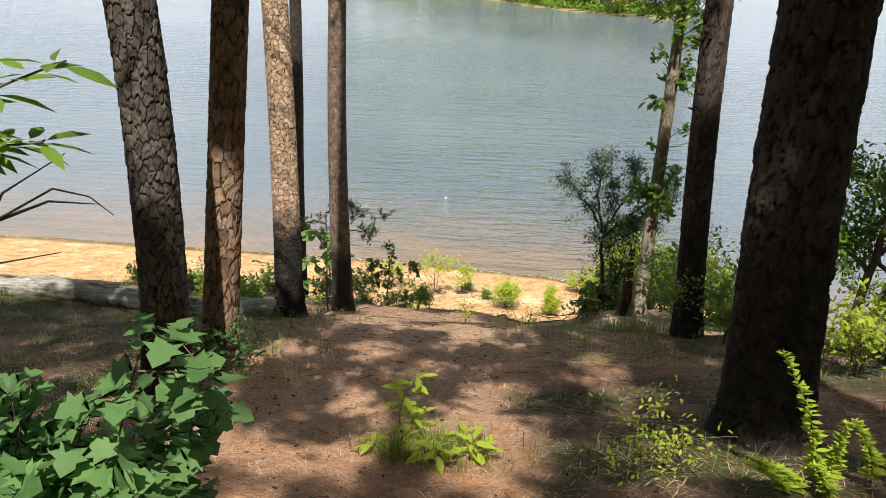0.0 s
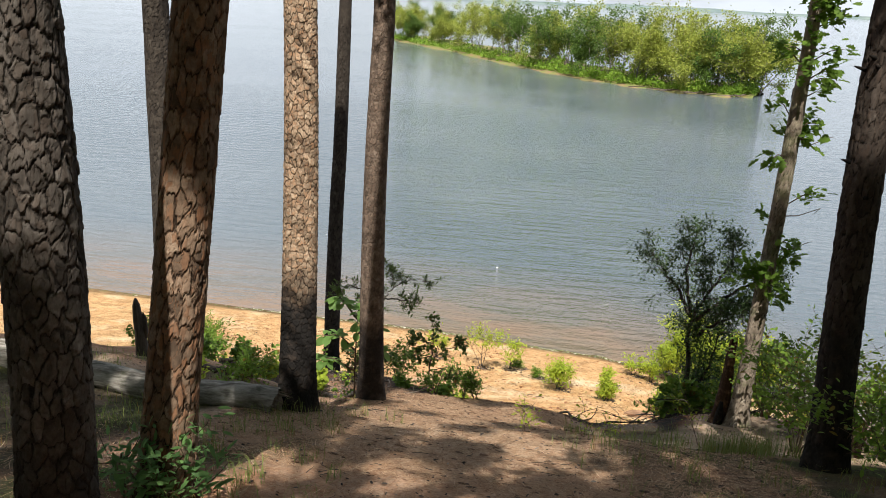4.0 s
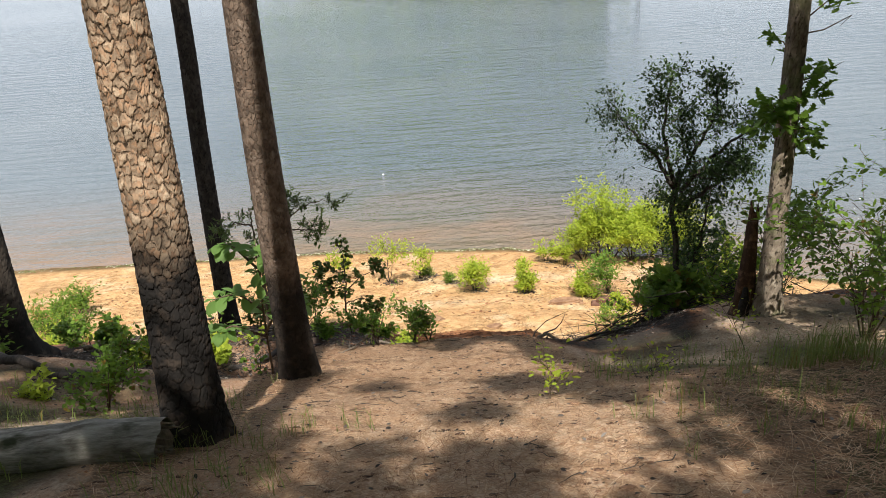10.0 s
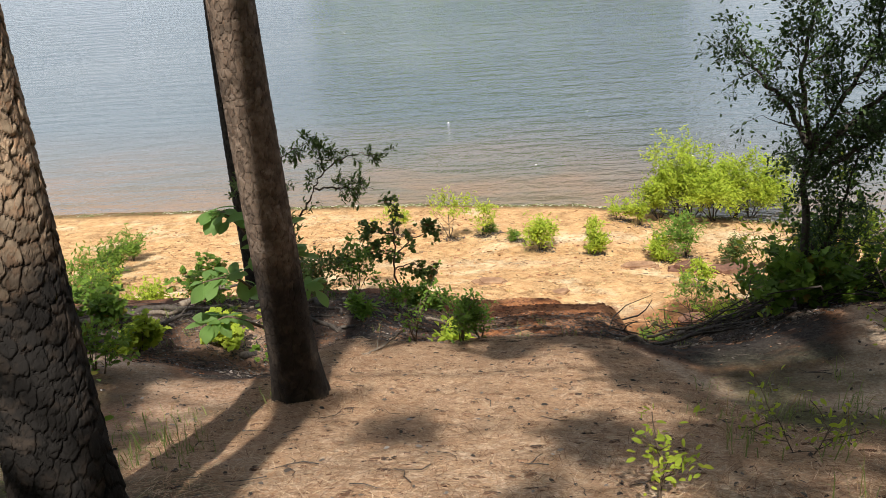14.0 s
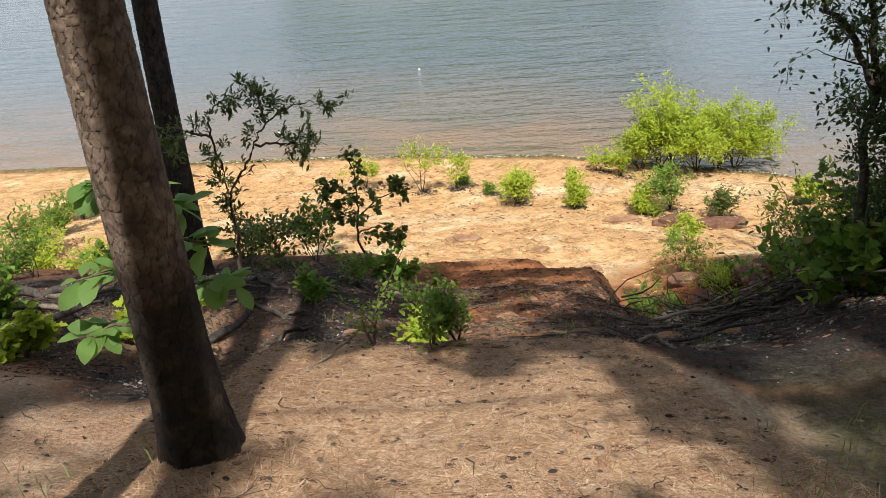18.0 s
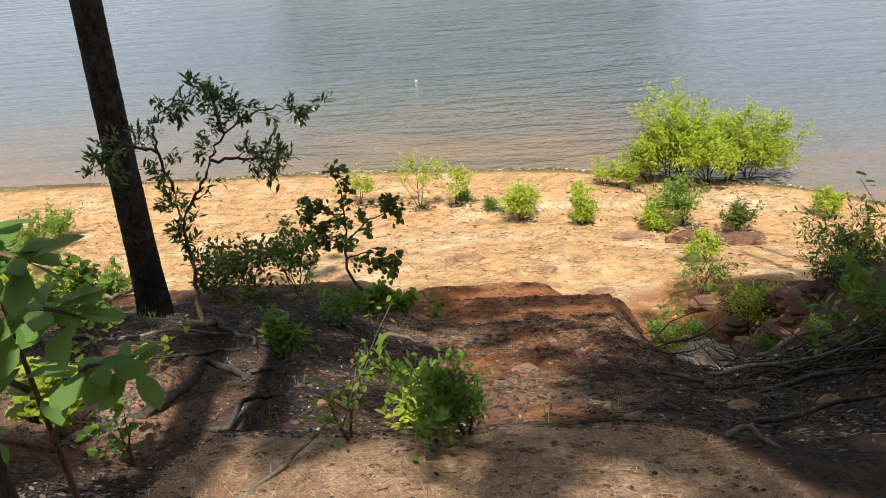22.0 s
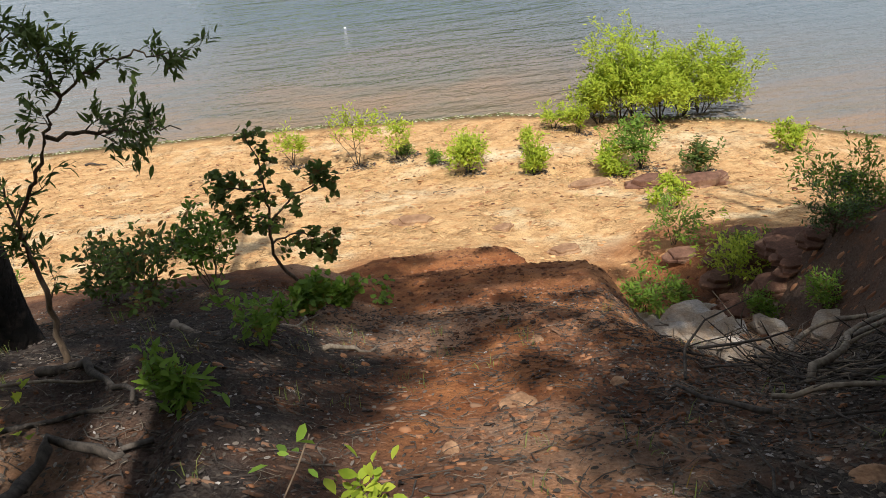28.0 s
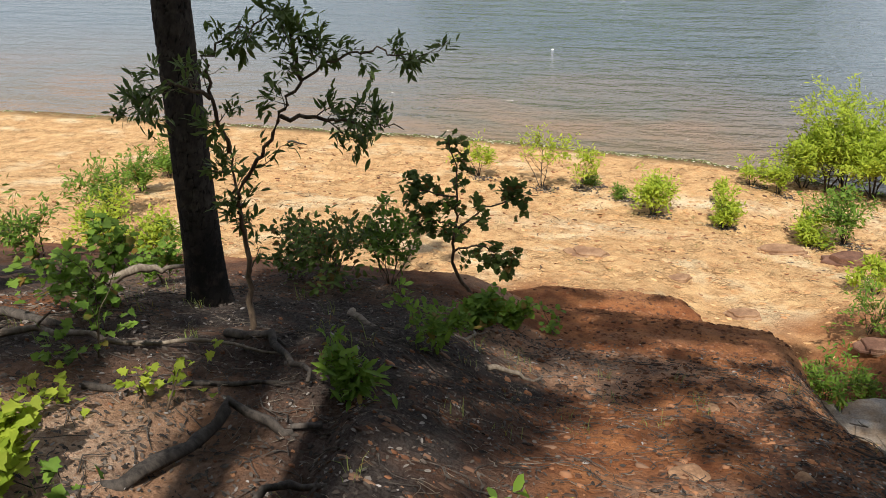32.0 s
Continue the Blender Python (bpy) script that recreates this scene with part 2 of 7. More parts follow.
def bark_material(name, pale, dark, char=0.0, char_to=1.0, moss=0.0, warm=0.5, cracks=0.9):
    """Plated bark: the tone follows the plates of the mesh (attributes edge, edge_small and cell). char: how black the fire-scorched foot is, up to about char_to metres."""
    m = Mat(name, rough=0.9, spec=0.15)
    grain = m.noise(85, 5, 0.75, (1, 1, 0.45))
    mottle = m.noise(13, 5, 0.7)
    cell = m.attr("cell")
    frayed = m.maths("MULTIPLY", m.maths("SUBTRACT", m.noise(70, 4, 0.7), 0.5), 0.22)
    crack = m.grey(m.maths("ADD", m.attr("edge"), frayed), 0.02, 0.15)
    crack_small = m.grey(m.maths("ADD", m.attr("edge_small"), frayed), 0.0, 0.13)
    level = m.maths("ADD", m.maths("MULTIPLY", cell, 0.6), m.maths("MULTIPLY", m.grey(mottle, 0.3, 0.7), 0.4))
    tone = m.ramp(level, ((0.22, m_mid(dark, pale, 0.15)), (0.45, m_mid(dark, pale, 0.7)), (0.68, tuple(c * 1.2 for c in pale)), (0.82, tuple(min(1, c * k) for c, k in zip(pale, (1.5, 1.58, 1.65))))))
    tone = m.mix(m.maths("MULTIPLY", m.grey(m.maths("FRACT", m.maths("MULTIPLY", cell, 7.3), 0.0), 0.55, 0.85), warm), tone, tuple(c * k for c, k in zip(pale, (1.12, 0.78, 0.58))))
    tone = m.mix(m.grey(grain, 0.45, 0.8), tone, m.mix(0.55, tone, dark))
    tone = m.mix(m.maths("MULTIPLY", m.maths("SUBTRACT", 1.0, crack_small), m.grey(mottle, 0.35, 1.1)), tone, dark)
    # furrows are dark bark, blackened further for shadow the bump cannot cast
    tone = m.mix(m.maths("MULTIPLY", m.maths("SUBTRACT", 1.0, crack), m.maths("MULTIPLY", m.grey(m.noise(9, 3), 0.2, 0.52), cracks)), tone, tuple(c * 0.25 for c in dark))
    if moss:
        tone = m.mix(m.maths("MULTIPLY", m.grey(m.noise(4, 4), 0.52, 0.62), moss), tone, (0.09, 0.12, 0.03))
    if char:
        z = m.n("SeparateXYZ")
        m.link(m.co.outputs["Object"], z.inputs[0])
        top = m.maths("ADD", z.outputs["Z"], m.maths("MULTIPLY", m.noise(3.5, 4), 0.7))
        burnt = m.maths("SUBTRACT", 1.0, m.maths("DIVIDE", m.maths("SUBTRACT", top, char_to + 0.15), 0.35))
        cl = m.n("Clamp")
        m.link(burnt, cl.inputs[0])
        scorched = m.mix(m.grey(m.noise(9, 4), 0.5, 0.8), (0.018, 0.016, 0.015), (0.085, 0.062, 0.047))
        tone = m.mix(m.maths("MULTIPLY", cl.outputs[0], char), tone, scorched)
    m.color(tone)
    plates = m.maths("ADD", m.maths("MULTIPLY", crack, m.maths("ADD", 0.5, m.maths("MULTIPLY", cell, 0.9))), m.maths("MULTIPLY", crack_small, 0.3))
    m.bump(m.maths("ADD", plates, m.maths("ADD", m.maths("MULTIPLY", grain, 0.55), m.maths("MULTIPLY", mottle, 0.3))), 0.9, 0.007)
    return m.m


def m_mid(a, b, k):
    return tuple(x + (y - x) * k for x, y in zip(a, b))


def wood_material(name, pale, dark, rough=0.85):
    m = Mat(name, rough=rough, spec=0.2)
    g = m.noise(30, 5, 0.65, (1, 1, 0.12))
    tone = m.mix(m.grey(g, 0.35, 0.7), dark, pale)
    tone = m.mix(m.grey(m.noise(3, 4), 0.5, 0.75), tone, m.mix(0.5, tone, dark))
    m.color(tone).bump(g, 0.5, 0.006)
    return m.m

# soil: red clay, paler sand on the beach, needle and leaf litter under the trees
soil = Mat("soil", rough=0.95, spec=0.12)
soil.space = "Object"
s_fine = soil.noise(38, 6, 0.7)
s_mid = soil.noise(3.1, 5, 0.6)
s_big = soil.noise(0.55, 4, 0.55)
clay = soil.mix(soil.grey(s_mid, 0.35, 0.7), (0.22, 0.075, 0.03), (0.42, 0.175, 0.07))
sand = soil.mix(soil.grey(s_mid, 0.3, 0.7), (0.55, 0.31, 0.14), (0.76, 0.50, 0.25))
sand = soil.mix(soil.grey(s_big, 0.56, 0.66), sand, (0.76, 0.57, 0.34))
sand = soil.mix(soil.maths("MULTIPLY", soil.grey(soil.noise(6.5, 6, 0.75, (0.7, 1.3, 1)), 0.53, 0.63), 0.6), sand, (0.34, 0.165, 0.07))
straw = soil.mix(soil.grey(soil.noise(24, 5, 0.75, (1, 0.35, 1), 1.2), 0.35, 0.68), (0.53, 0.34, 0.215), (0.92, 0.735, 0.55))
straw = soil.mix(soil.grey(s_mid, 0.5, 0.72), straw, (0.56, 0.37, 0.24))
# leaf litter; the slope's cool dark shade is partly put into this colour
duff_shade = soil.mix(soil.grey(soil.noise(30, 5, 0.75, (1, 0.5, 1), 1.0), 0.38, 0.68), (0.024, 0.020, 0.019), (0.095, 0.080, 0.070))
duff_shade = soil.mix(soil.grey(s_mid, 0.52, 0.7), duff_shade, (0.115, 0.062, 0.042))
moss = soil.mix(soil.grey(s_fine, 0.4, 0.65), (0.055, 0.06, 0.022), (0.13, 0.15, 0.05))
tone = soil.mix(soil.attr("sand"), clay, sand)
tone = soil.mix(soil.maths("MULTIPLY", soil.attr("pale"), soil.grey(s_mid, 0.3, 0.55)), tone, (0.80, 0.66, 0.45))
tone = soil.mix(soil.attr("straw"), tone, straw)
tone = soil.mix(soil.attr("duff_shade"), tone, duff_shade)
tone = soil.mix(soil.attr("green"), tone, moss)
tone = soil.mix(soil.attr("wet"), tone, (0.105, 0.075, 0.035))
tone = soil.mix(soil.grey(s_fine, 0.38, 0.58), soil.mix(0.34, tone, (0.03, 0.015, 0.01)), tone)
crust = soil.grey(soil.voronoi(3.0, "DISTANCE_TO_EDGE", (0.8, 1.4, 1.0)), 0.0, 0.05)
crust2 = soil.grey(soil.voronoi(7.0, "DISTANCE_TO_EDGE", (0.8, 1.4, 1.0)), 0.0, 0.07)
chips = soil.maths("MULTIPLY", soil.maths("SUBTRACT", 1.0, soil.maths("MULTIPLY", crust, crust2)), soil.maths("MULTIPLY", soil.attr("sand"), soil.grey(soil.noise(1.6, 5, 0.7), 0.46, 0.62)))
tone = soil.mix(soil.maths("MULTIPLY", chips, 0.6), tone, (0.19, 0.085, 0.033))
speck = soil.grey(soil.voronoi(55), 0.10, 0.16)
tone = soil.mix(soil.maths("MULTIPLY", soil.maths("SUBTRACT", 1.0, speck), 0.5), tone, (0.08, 0.05, 0.035))
soil.color(tone)
soil.bump(soil.maths("ADD", soil.maths("MULTIPLY", s_fine, 0.6), soil.maths("SUBTRACT", soil.noise(11, 5, 0.65), soil.maths("MULTIPLY", chips, 1.2))), 0.9, 0.045)
SOIL = soil.m

# lake water: sediment near the beach, green-brown further out, wind ripples
lake = Mat("lake_water", rough=0.06, spec=0.5)
lake.b.inputs["IOR"].default_value = 1.333
near_shore = lake.attr("shallow")
silt = lake.mix(lake.grey(lake.noise(0.35, 4, 0.6, (0.35, 1, 1), 0.6), 0.4, 0.68), (0.165, 0.14, 0.11), (0.24, 0.16, 0.11))
deep = lake.mix(lake.grey(lake.noise(0.05, 3), 0.4, 0.7), (0.108, 0.137, 0.163), (0.132, 0.158, 0.178))
lake.color(lake.mix(near_shore, deep, silt))
rip = lake.noise(1.0, 3, 0.5, (0.24, 1.25, 1), 0.3, turn=0.12)
rip2 = lake.noise(3.0, 3, 0.6, (0.7, 1.3, 1), 0.3, turn=0.2)
gust = lake.grey(lake.noise(0.03, 3, 0.5, (0.4, 1, 1)), 0.35, 0.65)
calm = lake.attr("calm")
amp = lake.maths("MULTIPLY", lake.maths("ADD", 0.6, lake.maths("MULTIPLY", gust, 0.7)), calm)
lake.bump(lake.maths("MULTIPLY", lake.maths("ADD", rip, lake.maths("MULTIPLY", rip2, 0.42)), amp), 1.0, 0.42)
WATER = lake.m

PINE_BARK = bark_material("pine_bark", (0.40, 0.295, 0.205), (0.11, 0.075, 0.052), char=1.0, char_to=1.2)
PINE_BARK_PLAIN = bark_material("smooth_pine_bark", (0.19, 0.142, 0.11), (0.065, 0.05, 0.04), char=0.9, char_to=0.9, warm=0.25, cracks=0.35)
# brown, dark and grey barks: shade on these trunks partly put into the tone
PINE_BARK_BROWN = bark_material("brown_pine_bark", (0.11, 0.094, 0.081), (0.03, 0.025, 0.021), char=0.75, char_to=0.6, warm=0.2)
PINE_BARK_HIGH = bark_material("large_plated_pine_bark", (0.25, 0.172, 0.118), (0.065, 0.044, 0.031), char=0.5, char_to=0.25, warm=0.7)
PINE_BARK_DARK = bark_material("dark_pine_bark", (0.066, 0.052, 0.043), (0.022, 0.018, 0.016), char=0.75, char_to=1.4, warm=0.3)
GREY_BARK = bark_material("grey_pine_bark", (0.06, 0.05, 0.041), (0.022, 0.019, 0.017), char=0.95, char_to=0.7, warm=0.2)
OAK_BARK = bark_material("oak_bark", (0.27, 0.225, 0.175), (0.09, 0.072, 0.055), moss=0.35, warm=0.1)
TWIG = wood_material("twig_bark", (0.20, 0.145, 0.10), (0.07, 0.05, 0.038))
DRY_WOOD = wood_material("weathered_wood", (0.30, 0.25, 0.195), (0.12, 0.092, 0.07))
DARK_WOOD = wood_material("dead_dark_wood", (0.12, 0.10, 0.085), (0.035, 0.03, 0.027))
NEEDLES = leaf_material("pine_needles", (0.035, 0.062, 0.02), (0.08, 0.12, 0.04), 0.6, 0.25)
OAK_LEAF = leaf_material("oak_leaves", (0.06, 0.115, 0.018), (0.15, 0.25, 0.035), 0.45, 0.45)
HOLLY_LEAF = leaf_material("dark_small_leaves", (0.028, 0.06, 0.018), (0.09, 0.14, 0.045), 0.4, 0.3)
BRIGHT_LEAF = leaf_material("bright_willow_leaves", (0.18, 0.28, 0.025), (0.43, 0.49, 0.06), 0.55, 0.45)
SHRUB_LEAF = leaf_material("shrub_leaves", (0.075, 0.15, 0.022), (0.19, 0.30, 0.04), 0.45, 0.4, dry=0.05)
MAPLE_LEAF = leaf_material("maple_leaves", (0.045, 0.085, 0.02), (0.12, 0.17, 0.04), 0.5, 0.4, dry=0.1)
LAUREL_LEAF = leaf_material("laurel_leaves", (0.045, 0.09, 0.02), (0.14, 0.19, 0.05), 0.4, 0.35)
VINE_LEAF = leaf_material("vine_leaves", (0.05, 0.115, 0.04), (0.17, 0.31, 0.10), 0.45, 0.45)
BIG_LEAF = leaf_material("broad_leaves", (0.09, 0.18, 0.045), (0.22, 0.36, 0.10), 0.4, 0.5)
GRASS = leaf_material("grass", (0.09, 0.14, 0.03), (0.26, 0.30, 0.09), 0.6, 0.35, dry=0.12)
REED = leaf_material("island_undergrowth", (0.12, 0.24, 0.03), (0.26, 0.38, 0.05), 0.6, 0.35)
WILLOW = leaf_material("island_willow_leaves", (0.20, 0.27, 0.04), (0.40, 0.42, 0.09), 0.55, 0.4)
ISLAND_GREEN = leaf_material("island_tree_leaves", (0.055, 0.115, 0.02), (0.15, 0.23, 0.045), 0.55, 0.35)

# ---- setting: ground and lake ----
def spaced(parts):
    out = []
    for a, b, s in parts:
        out += list(np.arange(a, b - 1e-6, s))
    return np.array(out + [parts[-1][1]])


def make_ground():
    xs = spaced([(-700, -120, 58), (-120, -40, 8), (-40, -14, 1.0), (-14, -7, 0.22), (-7, 7, 0.075), (7, 16, 0.22), (16, 40, 1.0), (40, 120, 8), (120, 700, 58)])
    ys = spaced([(-200, -40, 16), (-40, -4, 2.0), (-4, 2, 0.4), (2, 16, 0.075), (16, 27, 0.085), (27, 43, 0.13), (43, 60, 1.0), (60, 700, 40)])
    X, Y = np.meshgrid(xs, ys)
    Z = bank(X, Y)
    nx, ny = len(xs), len(ys)
    k = np.arange(nx * ny).reshape(ny, nx)
    a, b, c, d = k[:-1, :-1].ravel(), k[:-1, 1:].ravel(), k[1:, 1:].ravel(), k[1:, :-1].ravel()
    tris = np.concatenate([np.stack([a, b, c], 1), np.stack([a, c, d], 1)])
    me = quick_mesh("ground", np.stack([X.ravel(), Y.ravel(), Z.ravel()], 1), tris, smooth=True)
    x, y = X.ravel(), Y.ravel()
    yy = y + np.interp(x, SHORE_X, SHORE_Y) * step(y, 26, 34)
    n1, n2 = fbm(x * 0.6, y * 0.6, 4, 5), fbm(x * 1.7, y * 1.7, 4, 6)
    sand_v = step(yy + n1 * 2.0, 25.5, 28)
    yl = y + np.interp(x, (-3.4, -2.7, -2.05, -1.85, 0.1, 0.45, 0.8, 1.0, 1.9, 2.4), (0.2, 0.6, 0.6, 0.0, 0.0, 0.3, 0.8, 1.1, 1.0, 0.0)) * step(y, 12.4, 13.9)
    straw_v = (1 - step(yl + n2 * 0.5, 14.8, 15.4)) * np.clip(0.82 + n1 * 0.9, 0, 1)
    straw_v = straw_v * (0.45 + 0.55 * step(y, 8.5, 11.0))
    straw_v = np.maximum(straw_v, 0.35 * step(n1, 0.0, 0.3) * step(y, 15, 16) * (1 - step(y, 22, 24)))
    ridge = np.maximum(hill(x, y, -0.2, 17.8, 0.85, 3.6), hill(x, y, 0.3, 21.3, 1.7, 3.2))
    duff_shade_v = step(yl + n2 * 0.8, 14.9, 15.5) * (1 - step(y + n1 * 2.5, 20.2, 22.5)) * np.clip(1.15 - 1.35 * ridge + n2 * 0.8, 0, 1)
    duff_shade_v = np.maximum(duff_shade_v, 0.75 * step(-x + n1, 1.6, 2.6) * step(y, 15, 16) * (1 - step(y + n1 * 2, 21.5, 23.5)))
    # dark duff right of the gully, laid on in place of missing tree shade
    duff_shade_v = np.maximum(duff_shade_v, 0.85 * step(x + n1, 3.6, 4.4) * step(y, 15, 16) * (1 - step(y + n1 * 2, 24, 26.5)))
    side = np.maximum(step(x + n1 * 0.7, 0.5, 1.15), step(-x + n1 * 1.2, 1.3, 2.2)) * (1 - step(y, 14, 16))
    duff_shade_v = np.maximum(duff_shade_v, side * np.clip(0.85 - 0.4 * step(y, 10.5, 12.5) + n2, 0, 1))
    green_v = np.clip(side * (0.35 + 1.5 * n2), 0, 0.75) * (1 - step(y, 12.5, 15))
    duff_shade_v = duff_shade_v * (1 - 0.9 * hill(x, y, 1.05, 19.3, 0.75, 1.3))
    # ground painted paler at two sun patches so they come out bright
    duff_shade_v = duff_shade_v * (1 - 0.8 * hill(x, y, -3.1, 16.5, 0.75, 0.8) - 0.6 * hill(x, y, -5.0, 18.6, 0.8, 0.7)).clip(0, 1)
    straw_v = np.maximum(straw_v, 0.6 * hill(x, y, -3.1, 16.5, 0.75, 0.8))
    duff_shade_v = np.maximum(duff_shade_v, 0.7 * hill(x, y, 1.35, 17.1, 1.25, 1.3) * np.clip(0.9 + n2, 0, 1))
    straw_v = np.maximum(straw_v, hill(x, y, -0.75, 13.6, 0.9, 1.0))
    pale_v = hill(x, y, 2.4, 36.2, 2.6, 0.55) + 0.7 * hill(x, y, 8.4, 36.6, 1.8, 1.4) + 0.5 * hill(x, y, -1.0, 33.0, 3.0, 0.6)
    sand_v = np.maximum(sand_v, np.maximum(0.8 * hill(x, y, 2.9, 21.6, 1.1, 1.8), 0.7 * hill(x, y, 1.75, 19.6, 0.6, 1.3)))
    wet_v = step(yy, 40.4, 41.4)
    for name, values in (("sand", sand_v), ("straw", straw_v), ("duff_shade", duff_shade_v), ("green", green_v), ("wet", wet_v), ("pale", pale_v)):
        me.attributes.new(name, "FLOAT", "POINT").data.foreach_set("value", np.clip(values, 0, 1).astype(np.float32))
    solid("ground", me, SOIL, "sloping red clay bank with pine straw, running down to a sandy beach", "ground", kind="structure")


make_ground()


def make_lake():
    xs = spaced([(-3000, -300, 450), (-300, -60, 20), (-60, 60, 1.0), (60, 300, 20), (300, 3000, 450)])
    ys = spaced([(30, 60, 0.5), (60, 300, 12), (300, 3900, 400)])
    X, Y = np.meshgrid(xs, ys)
    nx, ny = len(xs), len(ys)
    k = np.arange(nx * ny).reshape(ny, nx)
    a, b, c, d = k[:-1, :-1].ravel(), k[:-1, 1:].ravel(), k[1:, 1:].ravel(), k[1:, :-1].ravel()
    me = quick_mesh("lake", np.stack([X.ravel(), Y.ravel(), 0 * X.ravel()], 1), np.concatenate([np.stack([a, b, c], 1), np.stack([a, c, d], 1)]), smooth=True)
    x, y = X.ravel(), Y.ravel()
    out = y + np.interp(x, SHORE_X, SHORE_Y) - 41.5
    me.attributes.new("shallow", "FLOAT", "POINT").data.foreach_set("value", np.clip(1.05 - out / 13.0, 0, 1).astype(np.float32) ** 1.3)
    me.attributes.new("calm", "FLOAT", "POINT").data.foreach_set("value", np.clip(1.5 - np.abs(out - 12.0) / 60.0, 0.16, 1.5).astype(np.float32))
    solid("water", me, WATER, "wide calm lake with fine wind ripples and silty edge", "lake", kind="structure")


make_lake()


# far shore: low wooded hills on the horizon
def make_far_shore():
    verts, tris = [], []
    xs = np.arange(-3000, 3001, 25.0)
    top = 9 + 7 * fbm(xs / 300, 0 * xs, 4, 3) + 3.0 * fbm(xs / 60, 0 * xs + 5, 3, 4)
    for i, x in enumerate(xs):
        y = 2500 + 120 * math.sin(x / 700)
        verts += [(x, y, -1), (x, y + 20, max(4.0, top[i]) * 0.7), (x, y + 60, max(5.0, top[i])), (x, y + 300, max(5.0, top[i]) * 0.8)]
        if i:
            for r in range(3):
                a = 4 * (i - 1) + r
                tris += [(a, a + 4, a + 5), (a, a + 5, a + 1)]
    # distance haze is mixed into the woods' own blue-grey colour
    m = Mat("hazy_far_woods", rough=1.0, spec=0.0)
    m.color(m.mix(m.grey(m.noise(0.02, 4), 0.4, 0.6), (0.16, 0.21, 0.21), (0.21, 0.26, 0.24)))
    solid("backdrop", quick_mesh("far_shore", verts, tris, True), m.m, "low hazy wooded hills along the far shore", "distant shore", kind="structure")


make_far_shore()


# ---- tubes, trunks, branches, leaves ----
def tube(points, radii, sides=6, cap=True):
    """Vertices and triangles of a tapering tube along points."""
    P = np.asarray(points, float)
    R = np.asarray(radii, float)
    T = np.gradient(P, axis=0)
    T /= np.linalg.norm(T, axis=1)[:, None] + 1e-9
    ref = np.where(np.abs(T[:, 2:3]) > 0.9, np.array([[1.0, 0, 0]]), np.array([[0, 0, 1.0]]))
    U = np.cross(T, ref)
    U /= np.linalg.norm(U, axis=1)[:, None] + 1e-9
    V = np.cross(T, U)
    a = np.linspace(0, 2 * math.pi, sides, endpoint=False)
    ring = np.cos(a)[None, :, None] * U[:, None] + np.sin(a)[None, :, None] * V[:, None]
    verts = (P[:, None] + ring * R[:, None, None]).reshape(-1, 3)
    n = len(P)
    i = np.arange(n - 1)[:, None] * sides
    j = np.arange(sides)[None]
    j2 = (j + 1) % sides
    a_, b_, c_, d_ = (i + j).ravel(), (i + j2).ravel(), (i + sides + j2).ravel(), (i + sides + j).ravel()
    tris = np.concatenate([np.stack([a_, b_, c_], 1), np.stack([a_, c_, d_], 1)])
    if cap:
        verts = np.concatenate([verts, P[:1], P[-1:]])
        k = len(verts)
        jj = np.arange(sides)
        tris = np.concatenate([tris, np.stack([jj * 0 + k - 2, (jj + 1) % sides, jj], 1), np.stack([jj * 0 + k - 1, (n - 1) * sides + jj, (n - 1) * sides + (jj + 1) % sides], 1)])
    return verts, tris


class Bunch:
    """Collects triangle pieces for one mesh."""

    def __init__(self):
        self.v, self.t, self.n = [], [], 0

    def add(self, verts, tris):
        self.v.append(np.asarray(verts, float))
        self.t.append(np.asarray(tris, np.int64) + self.n)
        self.n += len(verts)

    def tube(self, *args, **kw):
        self.add(*tube(*args, **kw))

    def mesh(self, name, smooth=False):
        return quick_mesh(name, np.concatenate(self.v), np.concatenate(self.t), smooth)

    def __bool__(self):
        return bool(self.v)


def leaf_shape(kind):
    """A leaf along +x, about one long, slightly folded and drooping: vertices, triangles."""
    if kind == "maple":
        out = [(0, 0), (0.12, 0.30), (0.02, 0.42), (0.30, 0.34), (0.42, 0.62), (0.55, 0.30), (0.72, 0.34), (1.0, 0)]
    elif kind == "oak":
        out = [(0, 0), (0.15, 0.07), (0.28, 0.27), (0.40, 0.13), (0.55, 0.36), (0.68, 0.16), (0.84, 0.24), (1.0, 0)]
    elif kind == "lance":
        out = [(0, 0), (0.25, 0.13), (0.6, 0.15), (1.0, 0)]
    elif kind == "broad":
        out = [(0, 0), (0.12, 0.08), (0.4, 0.22), (0.68, 0.25), (0.88, 0.14), (1.0, 0)]
    elif kind == "oval":
        out = [(0, 0), (0.3, 0.2), (0.7, 0.2), (1.0, 0)]
    else:
        out = [(0, 0), (0.4, 0.3), (1.0, 0)]
    up, down, mid = [], [], []
    verts, tris = [], []
    for x, y in out:
        verts.append((x, 0, -0.16 * x * x))
    n = len(out)
    for s in (1, -1):
        base = len(verts)
        for x, y in out[1:-1]:
            verts.append((x, s * y, 0.22 * y - 0.16 * x * x))
        for k in range(n - 1):
            a, b = k, k + 1
            la = base + k - 1 if 0 < k < n - 1 else None
            lb = base + k if k + 1 < n - 1 else None
            quad = [v for v in (a, b, lb, la) if v is not None]
            if s < 0:
                quad = quad[::-1]
            if len(quad) == 4:
                tris += [(quad[0], quad[1], quad[2]), (quad[0], quad[2], quad[3])]
            elif len(quad) == 3:
                tris.append(tuple(quad))
    return np.array(verts, float), np.array(tris)


LEAVES = {k: leaf_shape(k) for k in ("maple", "oak", "lance", "broad", "oval", "small")}


